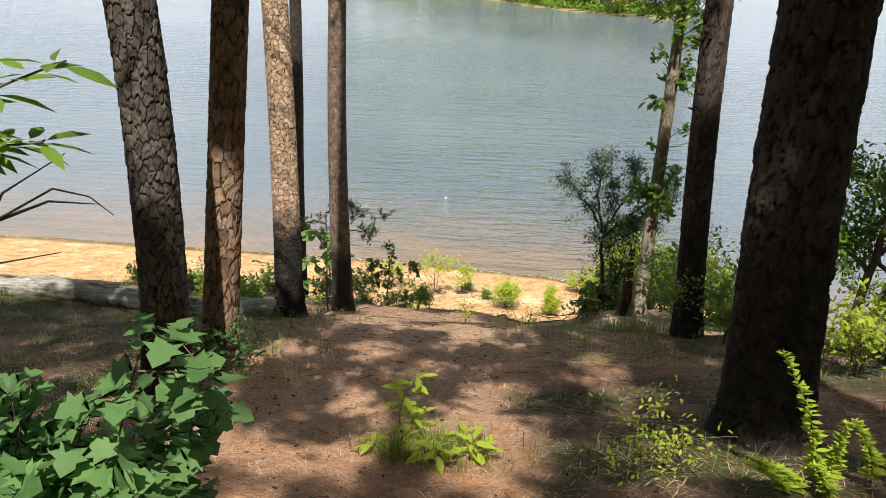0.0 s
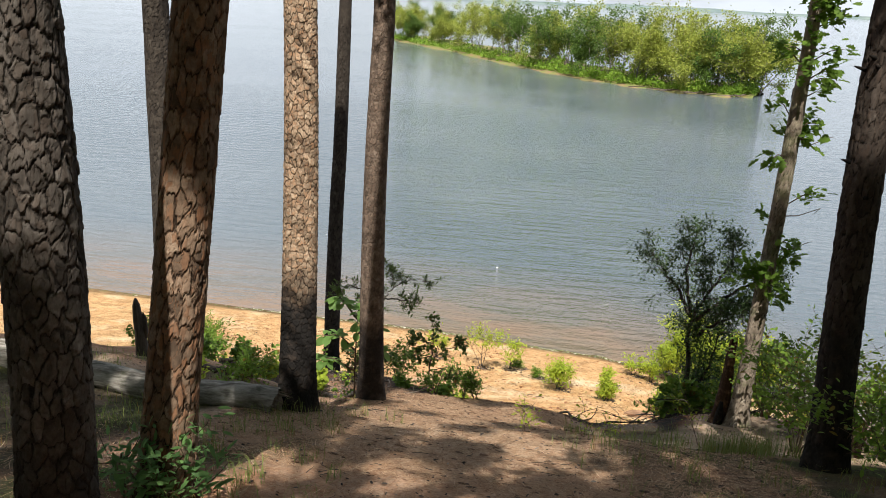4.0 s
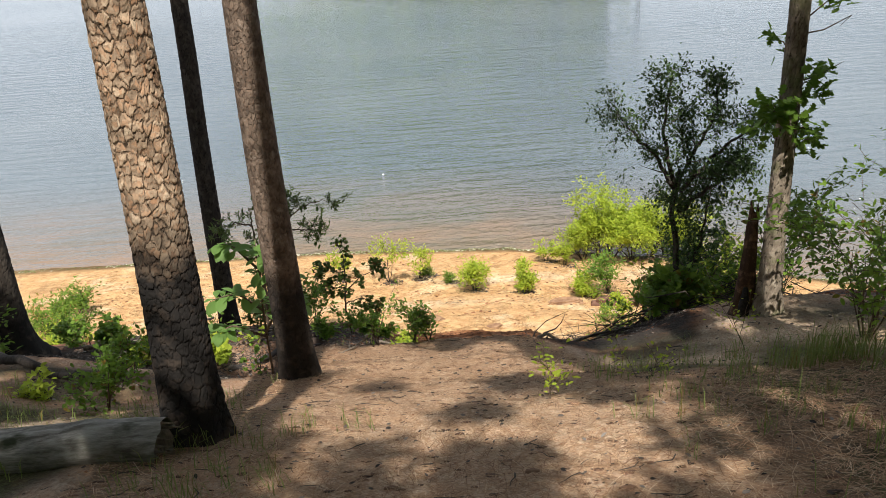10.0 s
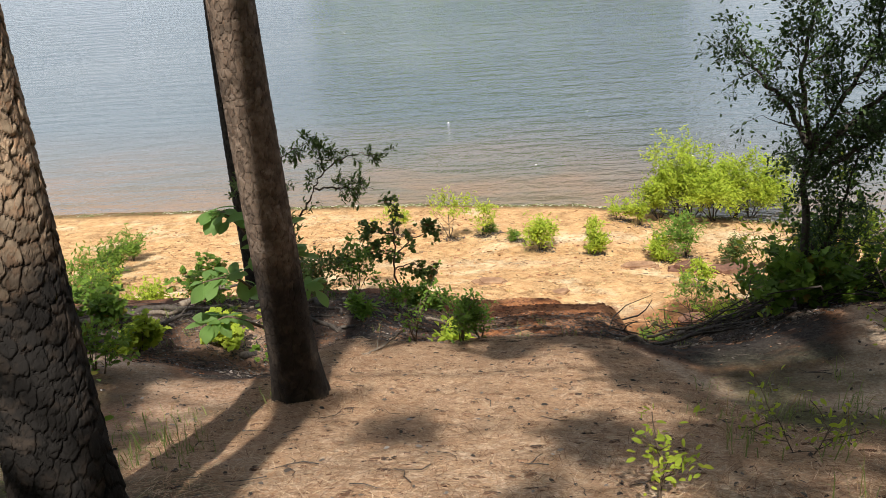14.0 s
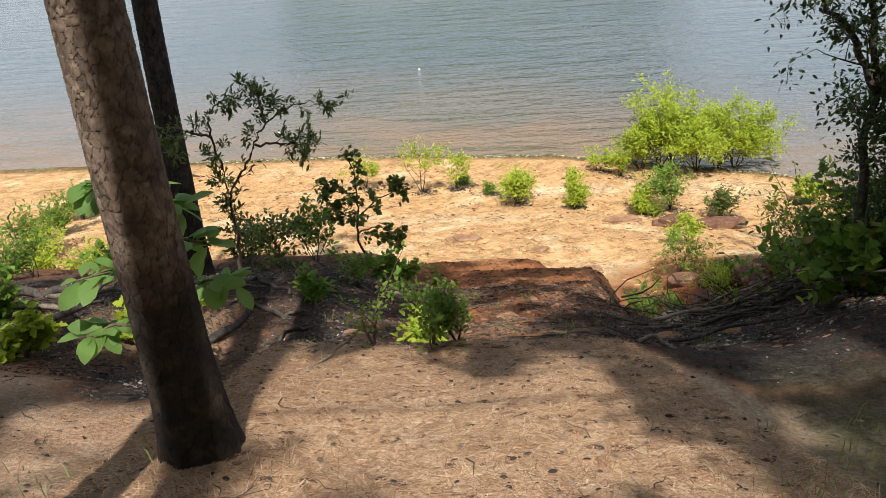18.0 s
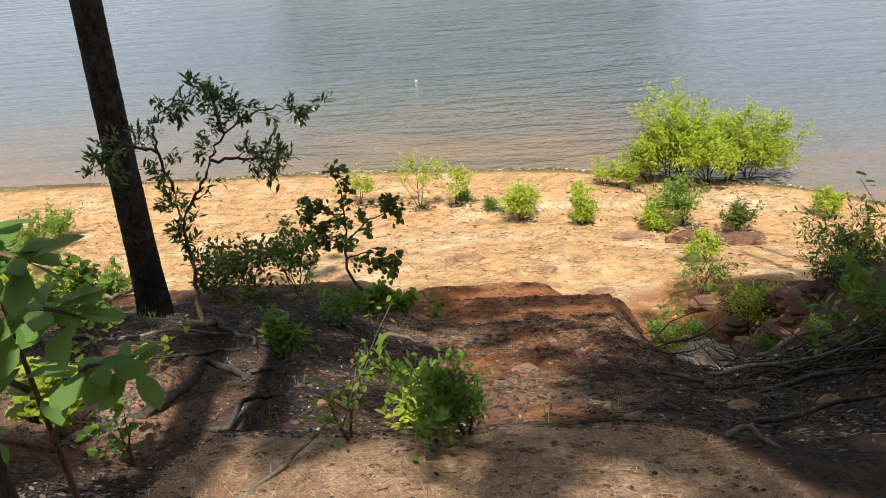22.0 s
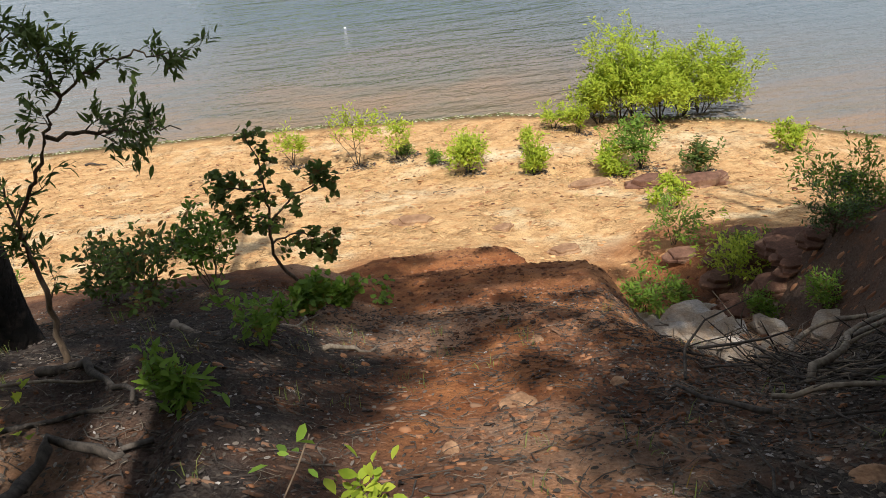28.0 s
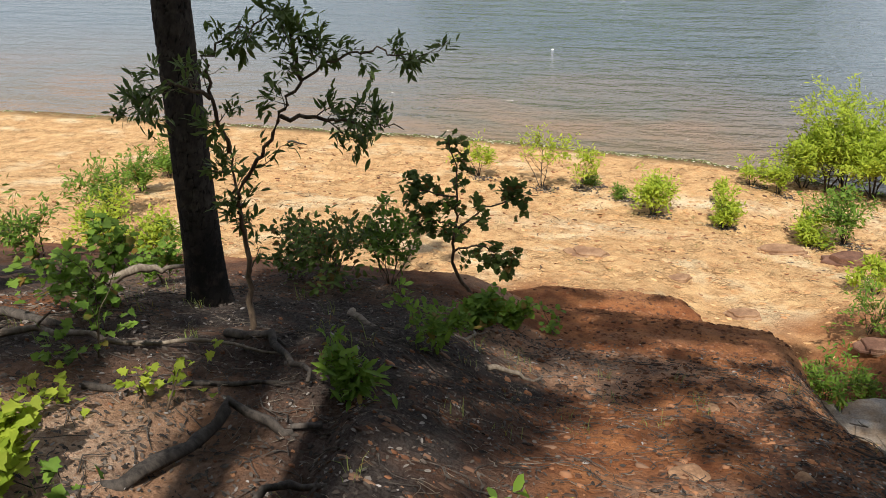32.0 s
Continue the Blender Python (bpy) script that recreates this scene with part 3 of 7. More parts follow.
def leaves_mesh(name, kind, pos, heading, size, rng, flat=0.5):
    """One mesh of many leaves at pos, pointing along heading."""
    V, T = LEAVES[kind]
    pos, D = np.asarray(pos, float), np.asarray(heading, float)
    D = D / (np.linalg.norm(D, axis=1)[:, None] + 1e-9)
    m = len(pos)
    up = np.stack([rng.normal(0, flat, m), rng.normal(0, flat, m), np.ones(m)], 1)
    S = np.cross(up, D)
    S /= np.linalg.norm(S, axis=1)[:, None] + 1e-9
    N = np.cross(D, S)
    L = np.asarray(size, float) * np.ones(m)
    W = V[None, :, 0:1] * D[:, None] + V[None, :, 1:2] * S[:, None] + V[None, :, 2:3] * N[:, None]
    verts = (pos[:, None] + W * L[:, None, None]).reshape(-1, 3)
    tris = (T[None] + (np.arange(m) * len(V))[:, None, None]).reshape(-1, 3)
    return quick_mesh(name, verts, tris)


def grow(rng, start, way, length, radius, levels, kids=3, bend=0.25, rise=0.1, spread=0.8, keep=None, wob=None):
    """Branches as lists of points and radii, and the tips and shoots on which leaves sit."""
    lines, shoots = [], []

    def limb(p, d, ln, r, lv):
        n = 5
        pts, rad = [np.array(p)], [r]
        d = np.array(d, float)
        for k in range(n):
            d = d + rng.normal(0, bend, 3) * 0.5 + np.array([0, 0, rise])
            d /= np.linalg.norm(d)
            pts.append(pts[-1] + d * ln / n)
            rad.append(r * (1 - 0.72 * (k + 1) / n))
        lines.append((pts, rad))
        if lv == 0:
            for k in range(1, n + 1):
                shoots.append((pts[k], d if k == n else pts[k] - pts[k - 1] + rng.normal(0, 0.3, 3) * ln / n))
            return
        for c in range(kids):
            k = rng.integers(2, n + 1)
            side = np.cross(d, rng.normal(0, 1, 3))
            side /= np.linalg.norm(side) + 1e-9
            nd = d * (1 - spread * 0.5) + side * spread
            limb(pts[k], nd / np.linalg.norm(nd), ln * rng.uniform(0.5, 0.8), max(rad[k] * 0.75, r * 0.3), lv - 1)
        for k in range(2, n + 1):
            shoots.append((pts[k], pts[k] - pts[k - 1]))

    limb(start, way, length, radius, levels)
    return lines, shoots


def shrub(name, at, label, category, seed, height=1.0, stems=4, lean=0.35, levels=2, kids=3, leaf="oval", leaf_size=0.06, per=3,
          leaf_mat=None, wood=None, radius=0.012, rise=0.06, spread=0.8, jitter=0.04, group="", bend=0.25, bare=0.0, low=0.0, droop=0.0):
    """A shrub or sapling of that height: stems with twigs, and a crown of single leaves."""
    rng = np.random.default_rng(seed)
    ob = thing(name, at, label, category, group)
    grown = []
    for s in range(stems):
        a = rng.uniform(0, 2 * math.pi)
        w = lean * rng.uniform(0.4, 1.3)
        d = np.array([math.cos(a) * w, math.sin(a) * w, 1.0])
        d /= np.linalg.norm(d)
        start = np.array([math.cos(a), math.sin(a), 0]) * radius * 2.5 * (stems > 1) - np.array([0, 0, 0.03])
        grown.append(grow(rng, start, d, height * rng.uniform(0.4, 0.62), radius * rng.uniform(0.7, 1.1), levels, kids, bend, rise, spread))
    tall = max(p[2] for lines, shoots in grown for p, h in shoots)
    fit_to = height / tall
    pos, head = [], []
    for lines, shoots in grown:
        b = Bunch()
        for pts, rad in lines:
            b.tube(np.array(pts) * fit_to, np.maximum(rad, 0.0022), 5)
        part("stem", b.mesh("stem", True), wood or TWIG, ob)
        for p, h in shoots:
            if p[2] * fit_to < low * height or rng.random() < bare:
                continue
            for _ in range(per):
                q = rng.normal(0, 1, 3)
                q[2] = q[2] * 0.5 + 0.15 - droop
                pos.append(p * fit_to + rng.normal(0, jitter, 3))
                head.append(np.array(h) / (np.linalg.norm(h) + 1e-9) * 0.7 + q)
    if pos:
        pos = np.array(pos)
        pos[:, 2] = np.maximum(pos[:, 2], 0.02)
        me = leaves_mesh("foliage", leaf, pos, head, leaf_size * rng.uniform(0.6, 1.25, len(pos)), rng)
        part("foliage", me, leaf_mat or SHRUB_LEAF, ob)
    return ob


def bark_cells(u, v, n_round, seed):
    """Squarish cells of bark round a trunk: how far from a crack, a random number for each cell, and how far under its middle."""
    iu, iv = np.floor(u), np.floor(v)
    d1, d2 = np.full(u.shape, 9.0), np.full(u.shape, 9.0)
    who, low = np.zeros(u.shape), np.zeros(u.shape)
    for du in (-1, 0, 1):
        for dv in (-1, 0, 1):
            gu, gv = iu + du, iv + dv
            ku = np.mod(gu, n_round)
            px = gu + 0.5 + 0.95 * (_hash(ku, gv, seed) - 0.5)
            py = gv + 0.5 + 0.95 * (_hash(ku, gv, seed + 1) - 0.5)
            dist = (np.abs(u - px) ** 2.6 + np.abs(v - py) ** 2.6) ** 0.5
            closer = dist < d1
            d2 = np.where(closer, d1, np.minimum(d2, dist))
            who = np.where(closer, _hash(ku, gv, seed + 2), who)
            low = np.where(closer, py - v, low)
            d1 = np.where(closer, dist, d1)
    return d2 - d1, who, low


def plated_trunk(name, r0, height, lean, seed, flare=0.45, fine=1.0, bendy=0.006, plate=(0.075, 0.12), relief=0.016, curve=0.0, back=0.0, fine_to=4.0):
    """A pine trunk with plates of bark standing proud of dark furrows; fine relief on the first metres, plain above."""
    rng = np.random.default_rng(seed)
    dz = 0.022 / fine
    zs = list(np.arange(-0.35, fine_to, dz)) + list(np.arange(fine_to, height, 0.5)) + [height]
    zs = np.array(zs)
    sides = int(72 * fine)
    A = np.linspace(0, 2 * math.pi, sides, endpoint=False)
    ph = rng.uniform(0, 6.28, 4)
    lz = np.minimum(zs, 5.0) + 0.35 * np.clip(zs - 5.0, 0, None)
    cx = lean[0] * lz + curve * np.clip(zs, 0, 4.2) ** 2 + back * np.clip(zs - 4.2, 0, 9) + bendy * np.sin(zs * 0.55 + ph[0]) * np.clip(zs, 0, 3)
    cy = lean[1] * lz + bendy * np.sin(zs * 0.45 + ph[1]) * np.clip(zs, 0, 3)
    R = r0 * (1 - 0.42 * np.clip(zs, 0, None) / height - 0.3 * np.clip(zs - 7, 0, None) / height) * (1 + flare * np.exp(-np.clip(zs + 0.1, 0, None) / 0.22))
    AA, ZZ = np.meshgrid(A, zs)
    lob = 1 + 0.10 * np.exp(-np.clip(ZZ, 0, None) / 0.3) * np.cos(AA * 5 + ph[2]) + 0.025 * np.cos(AA * 2 + ph[3] + ZZ * 0.4)
    # cells of bark: nearest and second nearest of jittered seeds
    cw = plate[0]
    n_round = max(5, int(round(2 * math.pi * r0 / cw)))
    u = AA / (2 * math.pi) * n_round
    v = ZZ / plate[1]
    u = u + 0.3 * fbm(AA * 7, ZZ * 15, 3, seed + 5)
    v = v + 0.38 * fbm(AA * 9 + 9, ZZ * 9, 3, seed + 6)
    edge, who, low = bark_cells(u, v, n_round, seed)
    edge2, who2, low2 = bark_cells(u * 2 + 0.5 * fbm(AA * 16, ZZ * 30, 2, seed + 11), v * 2.2, n_round * 2, seed + 40)
    flake = step(edge + 0.05 * fbm(AA * 12, ZZ * 20, 3, seed + 7), 0.01, 0.14)
    relief_m = relief * flake * (0.45 + 0.4 * who + 0.45 * np.clip(low, -0.6, 0.6) + (0.3 * who2 + 0.35 * np.clip(low2, -0.6, 0.6)) * step(edge2, 0.0, 0.1)) + 0.0015 * fbm(AA * 14, ZZ * 26, 3, seed + 8)
    fade = 1 - step(ZZ, fine_to - 0.4, fine_to)
    RR = R[:, None] * lob + relief_m * fade - relief * 0.7
    X = cx[:, None] + RR * np.cos(AA)
    Y = cy[:, None] + RR * np.sin(AA)
    verts = np.stack([X.ravel(), Y.ravel(), ZZ.ravel()], 1)
    n = len(zs)
    i = np.arange(n - 1)[:, None] * sides
    j = np.arange(sides)[None]
    j2 = (j + 1) % sides
    a_, b_, c_, d_ = (i + j).ravel(), (i + j2).ravel(), (i + sides + j2).ravel(), (i + sides + j).ravel()
    me = quick_mesh(name, verts, np.concatenate([np.stack([a_, b_, c_], 1), np.stack([a_, c_, d_], 1)]), True)
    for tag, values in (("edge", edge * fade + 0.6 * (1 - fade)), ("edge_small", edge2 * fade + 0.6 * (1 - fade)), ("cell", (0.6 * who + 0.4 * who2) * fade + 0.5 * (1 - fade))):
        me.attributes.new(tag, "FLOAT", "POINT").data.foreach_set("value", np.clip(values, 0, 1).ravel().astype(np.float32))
    axis = lambda z: np.array([np.interp(z, zs, cx), np.interp(z, zs, cy), z])
    return me, axis

# ---- the pines ----
# base place, radius, height, lean per metre, bark, label
PINES = [
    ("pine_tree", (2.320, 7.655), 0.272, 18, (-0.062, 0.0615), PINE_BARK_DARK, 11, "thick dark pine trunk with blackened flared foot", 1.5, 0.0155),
    ("pine_tree", (-1.818, 7.795), 0.162, 18, (0.091, -0.016), PINE_BARK_BROWN, 12, "pine with dark brown scaly bark and blackened foot", 3.0, -0.022),
    ("pine_tree", (-1.754, 8.623), 0.145, 17, (0.091, 0.092), PINE_BARK_HIGH, 13, "straight pine with large flat bark plates", 3.0, -0.0023),
    ("pine_tree", (-1.899, 11.294), 0.154, 17, (-0.020, 0.206), PINE_BARK, 14, "pine with pale scaly bark and charred foot", 3.0, -0.008),
    ("pine_tree", (-1.683, 13.387), 0.139, 15, (-0.0665, 0.178), PINE_BARK_PLAIN, 15, "slender pine with scorched foot beside the worn path", 2.2, 0.009),
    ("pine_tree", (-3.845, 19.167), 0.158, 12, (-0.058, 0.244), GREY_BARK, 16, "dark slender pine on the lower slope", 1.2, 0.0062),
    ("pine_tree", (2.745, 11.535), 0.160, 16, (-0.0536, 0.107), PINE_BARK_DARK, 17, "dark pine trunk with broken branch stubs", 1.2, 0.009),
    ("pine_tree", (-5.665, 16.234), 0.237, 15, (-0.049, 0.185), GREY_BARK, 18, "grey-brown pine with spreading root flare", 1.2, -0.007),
    # unseen pines added behind and beside the walk to shade it
    ("pine_tree", (-3.6, 2.2), 0.18, 22, (0.0, 0.02), PINE_BARK, 19, "tall pine shading the path", 0.5, 0.0),
    ("pine_tree", (3.9, 1.4), 0.19, 22, (0.01, 0.0), PINE_BARK_DARK, 20, "tall pine shading the path", 0.5, 0.0),
    ("pine_tree", (0.9, -4.6), 0.2, 23, (0.0, 0.0), PINE_BARK, 21, "tall pine shading the path", 0.5, 0.0),
    ("pine_tree", (-6.4, 6.4), 0.17, 20, (0.0, 0.0), GREY_BARK, 22, "tall pine shading the bank", 0.5, 0.0),
    ("pine_tree", (6.4, 6.0), 0.17, 20, (0.0, 0.0), PINE_BARK_DARK, 23, "tall pine shading the bank", 0.5, 0.0),
    ("pine_tree", (8.4, 17.6), 0.17, 17, (0.0, 0.05), PINE_BARK_DARK, 25, "tall pine shading the gully", 0.5, 0.0),
    ("pine_tree", (7.8, 15.0), 0.18, 19, (0.0, 0.04), PINE_BARK_DARK, 26, "tall pine shading the gully", 0.5, 0.0),
    ("pine_tree", (-4.4, -5.5), 0.18, 21, (0.0, 0.0), GREY_BARK, 24, "tall pine shading the path", 0.5, 0.0),
]


# ground left sunlit by unseen, shaped crowns: x, y and half widths
SUNNY = [
    (-1.06, 14.26, 0.31, 0.38), (-1.41, 14.61, 0.07, 0.06), (-0.74, 14.49, 0.08, 0.05), (0.32, 14.70, 0.13, 0.02), (-0.26, 13.87, 0.02, 0.02),
    (-0.40, 17.22, 0.09, 0.37), (0.36, 13.85, 0.02, 0.02), (-0.95, 13.74, 0.21, 0.47), (-0.18, 13.46, 0.04, 0.18), (1.08, 13.85, 0.02, 0.02),
    (-0.34, 14.20, 0.04, 0.03), (0.34, 14.58, 0.06, 0.02), (-0.32, 17.26, 0.11, 0.29), (-0.82, 13.59, 0.25, 0.50), (0.43, 12.97, 0.12, 0.13),
    (-0.45, 12.46, 0.02, 0.02), (-0.23, 12.87, 0.02, 0.02), (-1.15, 13.26, 0.02, 0.05), (0.26, 14.12, 0.14, 0.12), (1.55, 14.56, 0.07, 0.24),
    (1.19, 13.21, 0.02, 0.04), (-1.12, 11.96, 0.22, 0.20), (-0.45, 12.43, 0.06, 0.12), (0.56, 12.96, 0.06, 0.13), (0.14, 12.10, 0.04, 0.05),
    (1.83, 14.05, 0.17, 0.26), (-2.29, 12.84, 0.02, 0.55), (-2.99, 13.86, 0.02, 0.20), (0.78, 11.79, 0.03, 0.04), (-2.76, 12.12, 0.02, 0.04),
    (-1.16, 11.49, 0.07, 0.02), (-1.18, 11.81, 0.16, 0.29), (-0.19, 11.02, 0.11, 0.11), (0.73, 11.02, 0.05, 0.04), (0.17, 10.72, 0.04, 0.02),
    (2.84, 13.92, 0.14, 0.23), (-2.96, 12.31, 0.06, 0.38), (-0.1, 13.5, 0.45, 0.40), (-1.02, 11.35, 0.16, 0.24), (0.17, 11.00, 0.16, 0.13),
]
SUNNY += [
    (-0.75, 9.73, 0.20, 0.13), (0.28, 10.77, 0.20, 0.40), (-0.46, 9.43, 0.09, 0.04), (-1.30, 13.60, 0.18, 0.30), (2.45, 13.95, 0.24, 0.23),
    (0.78, 10.94, 0.08, 0.07), (-1.26, 11.16, 0.08, 0.10), (-0.56, 7.92, 0.06, 0.02), (0.37, 8.03, 0.14, 0.10), (-1.44, 8.59, 0.04, 0.05),
    (-0.18, 8.83, 0.06, 0.02), (-2.50, 8.19, 0.07, 0.12), (-1.18, 9.58, 0.12, 0.02), (-0.51, 8.28, 0.11, 0.03), (-0.65, 7.09, 0.06, 0.04),
    (0.54, 6.91, 0.09, 0.08), (-1.48, 8.67, 0.11, 0.07), (0.62, 8.27, 0.02, 0.20), (-1.21, 6.70, 0.03, 0.02), (1.90, 7.24, 0.02, 0.05),
    (-2.85, 8.36, 0.03, 0.09), (-0.44, 18.15, 0.12, 0.16), (-0.65, 16.80, 0.11, 0.22), (-1.43, 19.10, 0.02, 0.07), (0.57, 20.67, 0.03, 0.14),
    (-1.00, 19.41, 0.05, 0.09), (0.3, 17.8, 0.03, 0.08), (0.55, 18.10, 0.04, 0.03), (-0.07, 18.91, 0.02, 0.04), (-0.84, 17.93, 0.02, 0.04),
    (-3.23, 17.91, 0.03, 0.31), (-0.46, 18.09, 0.12, 0.16), (-1.04, 19.36, 0.06, 0.14), (-1.48, 19.06, 0.02, 0.02), (-2.98, 16.54, 0.16, 0.11),
    (-2.96, 17.19, 0.09, 0.02), (-5.08, 18.61, 0.07, 0.28), (-2.71, 17.22, 0.02, 0.02), (-2.80, 16.78, 0.02, 0.02), (-1.11, 16.93, 0.03, 0.02),
    (0.6, 24.6, 1.2, 0.5), (1.4, 20.6, 0.1, 0.3), (-4.9, 20.6, 0.6, 0.6), (-3.9, 16.2, 0.4, 0.3), (3.9, 9.9, 0.5, 0.6), (3.3, 13.1, 0.5, 0.5), (-5.2, 11.5, 0.5, 0.5), (2.9, 21.6, 0.35, 0.35), (2.3, 21.0, 0.25, 0.4),
]
SUNNY += [(-0.79, 6.89, 0.3, 0.14), (0.53, 8.29, 0.2, 0.12), (0.6, 7.07, 0.3, 0.2), (1.96, 7.29, 0.16, 0.1), (-0.1, 7.15, 0.3, 0.25), (2.3, 6.8, 0.3, 0.2), (1.4, 6.8, 0.2, 0.15), (-1.28, 6.78, 0.1, 0.05)]
SUNNY += [
    (-2.86, 13.33, 0.16, 0.12), (-3.24, 13.67, 0.12, 0.1), (-2.36, 13.24, 0.1, 0.3), (-2.4, 13.84, 0.14, 0.2), (-2.79, 13.62, 0.15, 0.2), (-2.85, 12.16, 0.12, 0.1), (-2.04, 12.4, 0.06, 0.2), (-1.35, 12.85, 0.2, 0.2), (-1.3, 12.0, 0.25, 0.1),
    (-0.38, 16.6, 0.16, 0.3), (-1.28, 15.9, 0.08, 0.08), (-0.7, 15.8, 0.2, 0.12), (-3.07, 16.2, 0.28, 0.14), (-3.15, 16.95, 0.22, 0.12), (-5.04, 18.63, 0.25, 0.2), (-0.91, 19.45, 0.14, 0.12), (-2.73, 17.08, 0.1, 0.05), (-0.42, 18.2, 0.2, 0.2), (-1.56, 16.5, 0.06, 0.05),
]
SUNNY += [(2.5, 25.3, 0.6, 0.8), (3.9, 26.0, 0.3, 0.3), (1.5, 21.4, 0.3, 0.3), (0.5, 19.0, 0.05, 0.1), (-0.5, 20.8, 0.2, 0.1), (-2.9, 14.5, 0.15, 0.1)]
SUNNY += [(-0.9, 11.95, 0.4, 0.2), (-0.5, 12.45, 0.2, 0.1), (-0.2, 11.6, 0.3, 0.2), (0.72, 21.1, 0.3, 0.2), (-0.33, 16.84, 0.12, 0.15), (1.0, 19.6, 0.12, 0.2)]
SUNNY += [(-0.95, 13.7, 0.3, 0.4), (-0.6, 13.4, 0.3, 0.25), (1.7, 19.4, 0.15, 0.12), (-0.3, 16.3, 0.15, 0.2)]
SUNNY += [(1.3, 20.4, 0.15, 0.4), (1.5, 9.3, 0.15, 0.1), (2.0, 8.7, 0.12, 0.1), (-1.5, 7.3, 0.2, 0.12), (-2.3, 7.6, 0.2, 0.15)]
# lit stretches of trunk: number of the pine, heights from and to, radius
SUNNY_TRUNKS = []
for k, z0, z1, r in ((3, 0.5, 5.0, 0.24), (2, 0.5, 1.7, 0.2), (4, 0.9, 4.2, 0.2), (7, 1.5, 4.5, 0.3)):
    _, (x, y), _, _, (lx, ly), *_ = PINES[k]
    SUNNY_TRUNKS += [(x + lx * z, y + ly * z - 0.1, z, r) for z in np.arange(z0, z1, 0.45)]
SUNNY_TRUNKS += [(2.68 + 0.04 * z, 14.2 + 0.1 * z, z, 0.22) for z in np.arange(0.2, 1.7, 0.4)] + [(2.3, 16.2, 2.2, 0.5), (2.8, 16.7, 1.4, 0.5), (-1.0, 5.0, 0.6, 0.5), (-2.2, 14.6, 1.0, 0.45)]


def shade_wanted(x, y):
    """How much shade the unseen crowns are to throw on the ground at x, y."""
    v = fbm(x * 0.75 + 2.0, y * 0.6, 2, 71)
    s = np.where((np.abs(x) > 3.6) & (y < 15), 0.62 + 0.9 * v, 1.0)
    s = np.where((x < -4.2) & (y > 17), 0.2 + v, s)
    return s * (1 - step(y - 0.35 * np.clip(x - 1, -1, 6), 24.5, 27.0))


CROWN = {}


def crowns():
    """Unseen needle clumps hung in the sun's rays to shade chosen ground, near a pine."""
    rng = np.random.default_rng(77)
    bases = np.array([(b[0] + l[0] * 12, b[1] + l[1] * 12) for _, b, _, _, l, *_ in PINES])
    foot = np.array([float(bank(b[0], b[1])) for _, b, *_ in PINES])
    tops = foot + np.array([h for _, b, _, h, *_ in PINES])
    low = np.maximum(foot + 7.5, 18.8)
    way = np.array(SUN)
    flat = np.array([(x, y, float(bank(x, y, False))) for x, y, *_ in SUNNY])
    half = np.array([(a + room, b + room * 1.25) for _, y, a, b in SUNNY for room in [0.20 if y > 15.5 else 0.12 if y < 9.6 else 0.13]])
    spots = np.array([(x, y, float(bank(x, y - 0.15 * z, False)) + z) for x, y, z, r in SUNNY_TRUNKS])
    reach = np.array([r for *_, r in SUNNY_TRUNKS])
    aims = []
    for x, y, z0, z1 in ((-1.75, 7.7, 0.2, 3.2), (2.25, 7.6, 0.2, 4.4), (2.65, 11.5, 0.2, 4.4), (-1.6, 8.75, 1.9, 4.4), (-3.95, 19.6, 0.5, 6.5), (2.4, 16.1, 0.4, 2.6)):
        aims += [(x + e, y, float(bank(x, y, False)) + z) for z in np.arange(z0, z1, 0.3) for e in (-0.1, 0.1)]
    for gx in np.arange(-9.5, 9.6, 0.36):
        for gy in np.arange(0.0, 28, 0.36):
            x, y = gx + rng.uniform(-0.2, 0.2), gy + rng.uniform(-0.2, 0.2)
            if shade_wanted(x, y) >= 0.5:
                aims.append((x, y, float(bank(x, y, False))))
    for aim in aims:
        for go in range(24):
            p = np.array(aim) + rng.uniform(7, 14 if go < 12 else 24) * way
            d = np.hypot(bases[:, 0] - p[0], bases[:, 1] - p[1])
            room = tops - p[2]
            good = (room > 0.3) & (room < 12) & (p[2] > low) & (d < np.minimum(4.8, 1.2 + room * 0.55))
            if not good.any():
                continue
            q = p - spots
            off = q - (q @ way)[:, None] * way
            e = p[:2] - way[:2] * ((p[2] - flat[:, 2]) / way[2])[:, None] - flat[:, :2]
            lit = (((e / half) ** 2).sum(1) < 1).any() and not (-0.35 < aim[0] < 2 and 11 < aim[1] < 14.9 and rng.random() < 0.14)
            if lit or (np.linalg.norm(off, axis=1) < reach + 0.18).any():
                break
            CROWN.setdefault(int(np.argmin(np.where(good, d, 99))), []).append(p)
            break


crowns()


def needle_clumps(centres, rng, size=0.27, count=96):
    n = len(centres) * count
    c = np.repeat(np.asarray(centres), count, 0)
    d = rng.normal(0, 1, (n, 3))
    d /= np.linalg.norm(d, axis=1)[:, None]
    c = c + rng.normal(0, size * 0.42, (n, 3)) * np.array([1, 1, 0.6])
    s = np.cross(d, rng.normal(0, 1, (n, 3)))
    s /= np.linalg.norm(s, axis=1)[:, None]
    L, W = rng.uniform(0.12, 0.22, (n, 1)), rng.uniform(0.026, 0.045, (n, 1))
    v = np.stack([c - s * W, c + s * W, c + d * L], 1).reshape(-1, 3)
    return v, np.arange(3 * n).reshape(-1, 3)


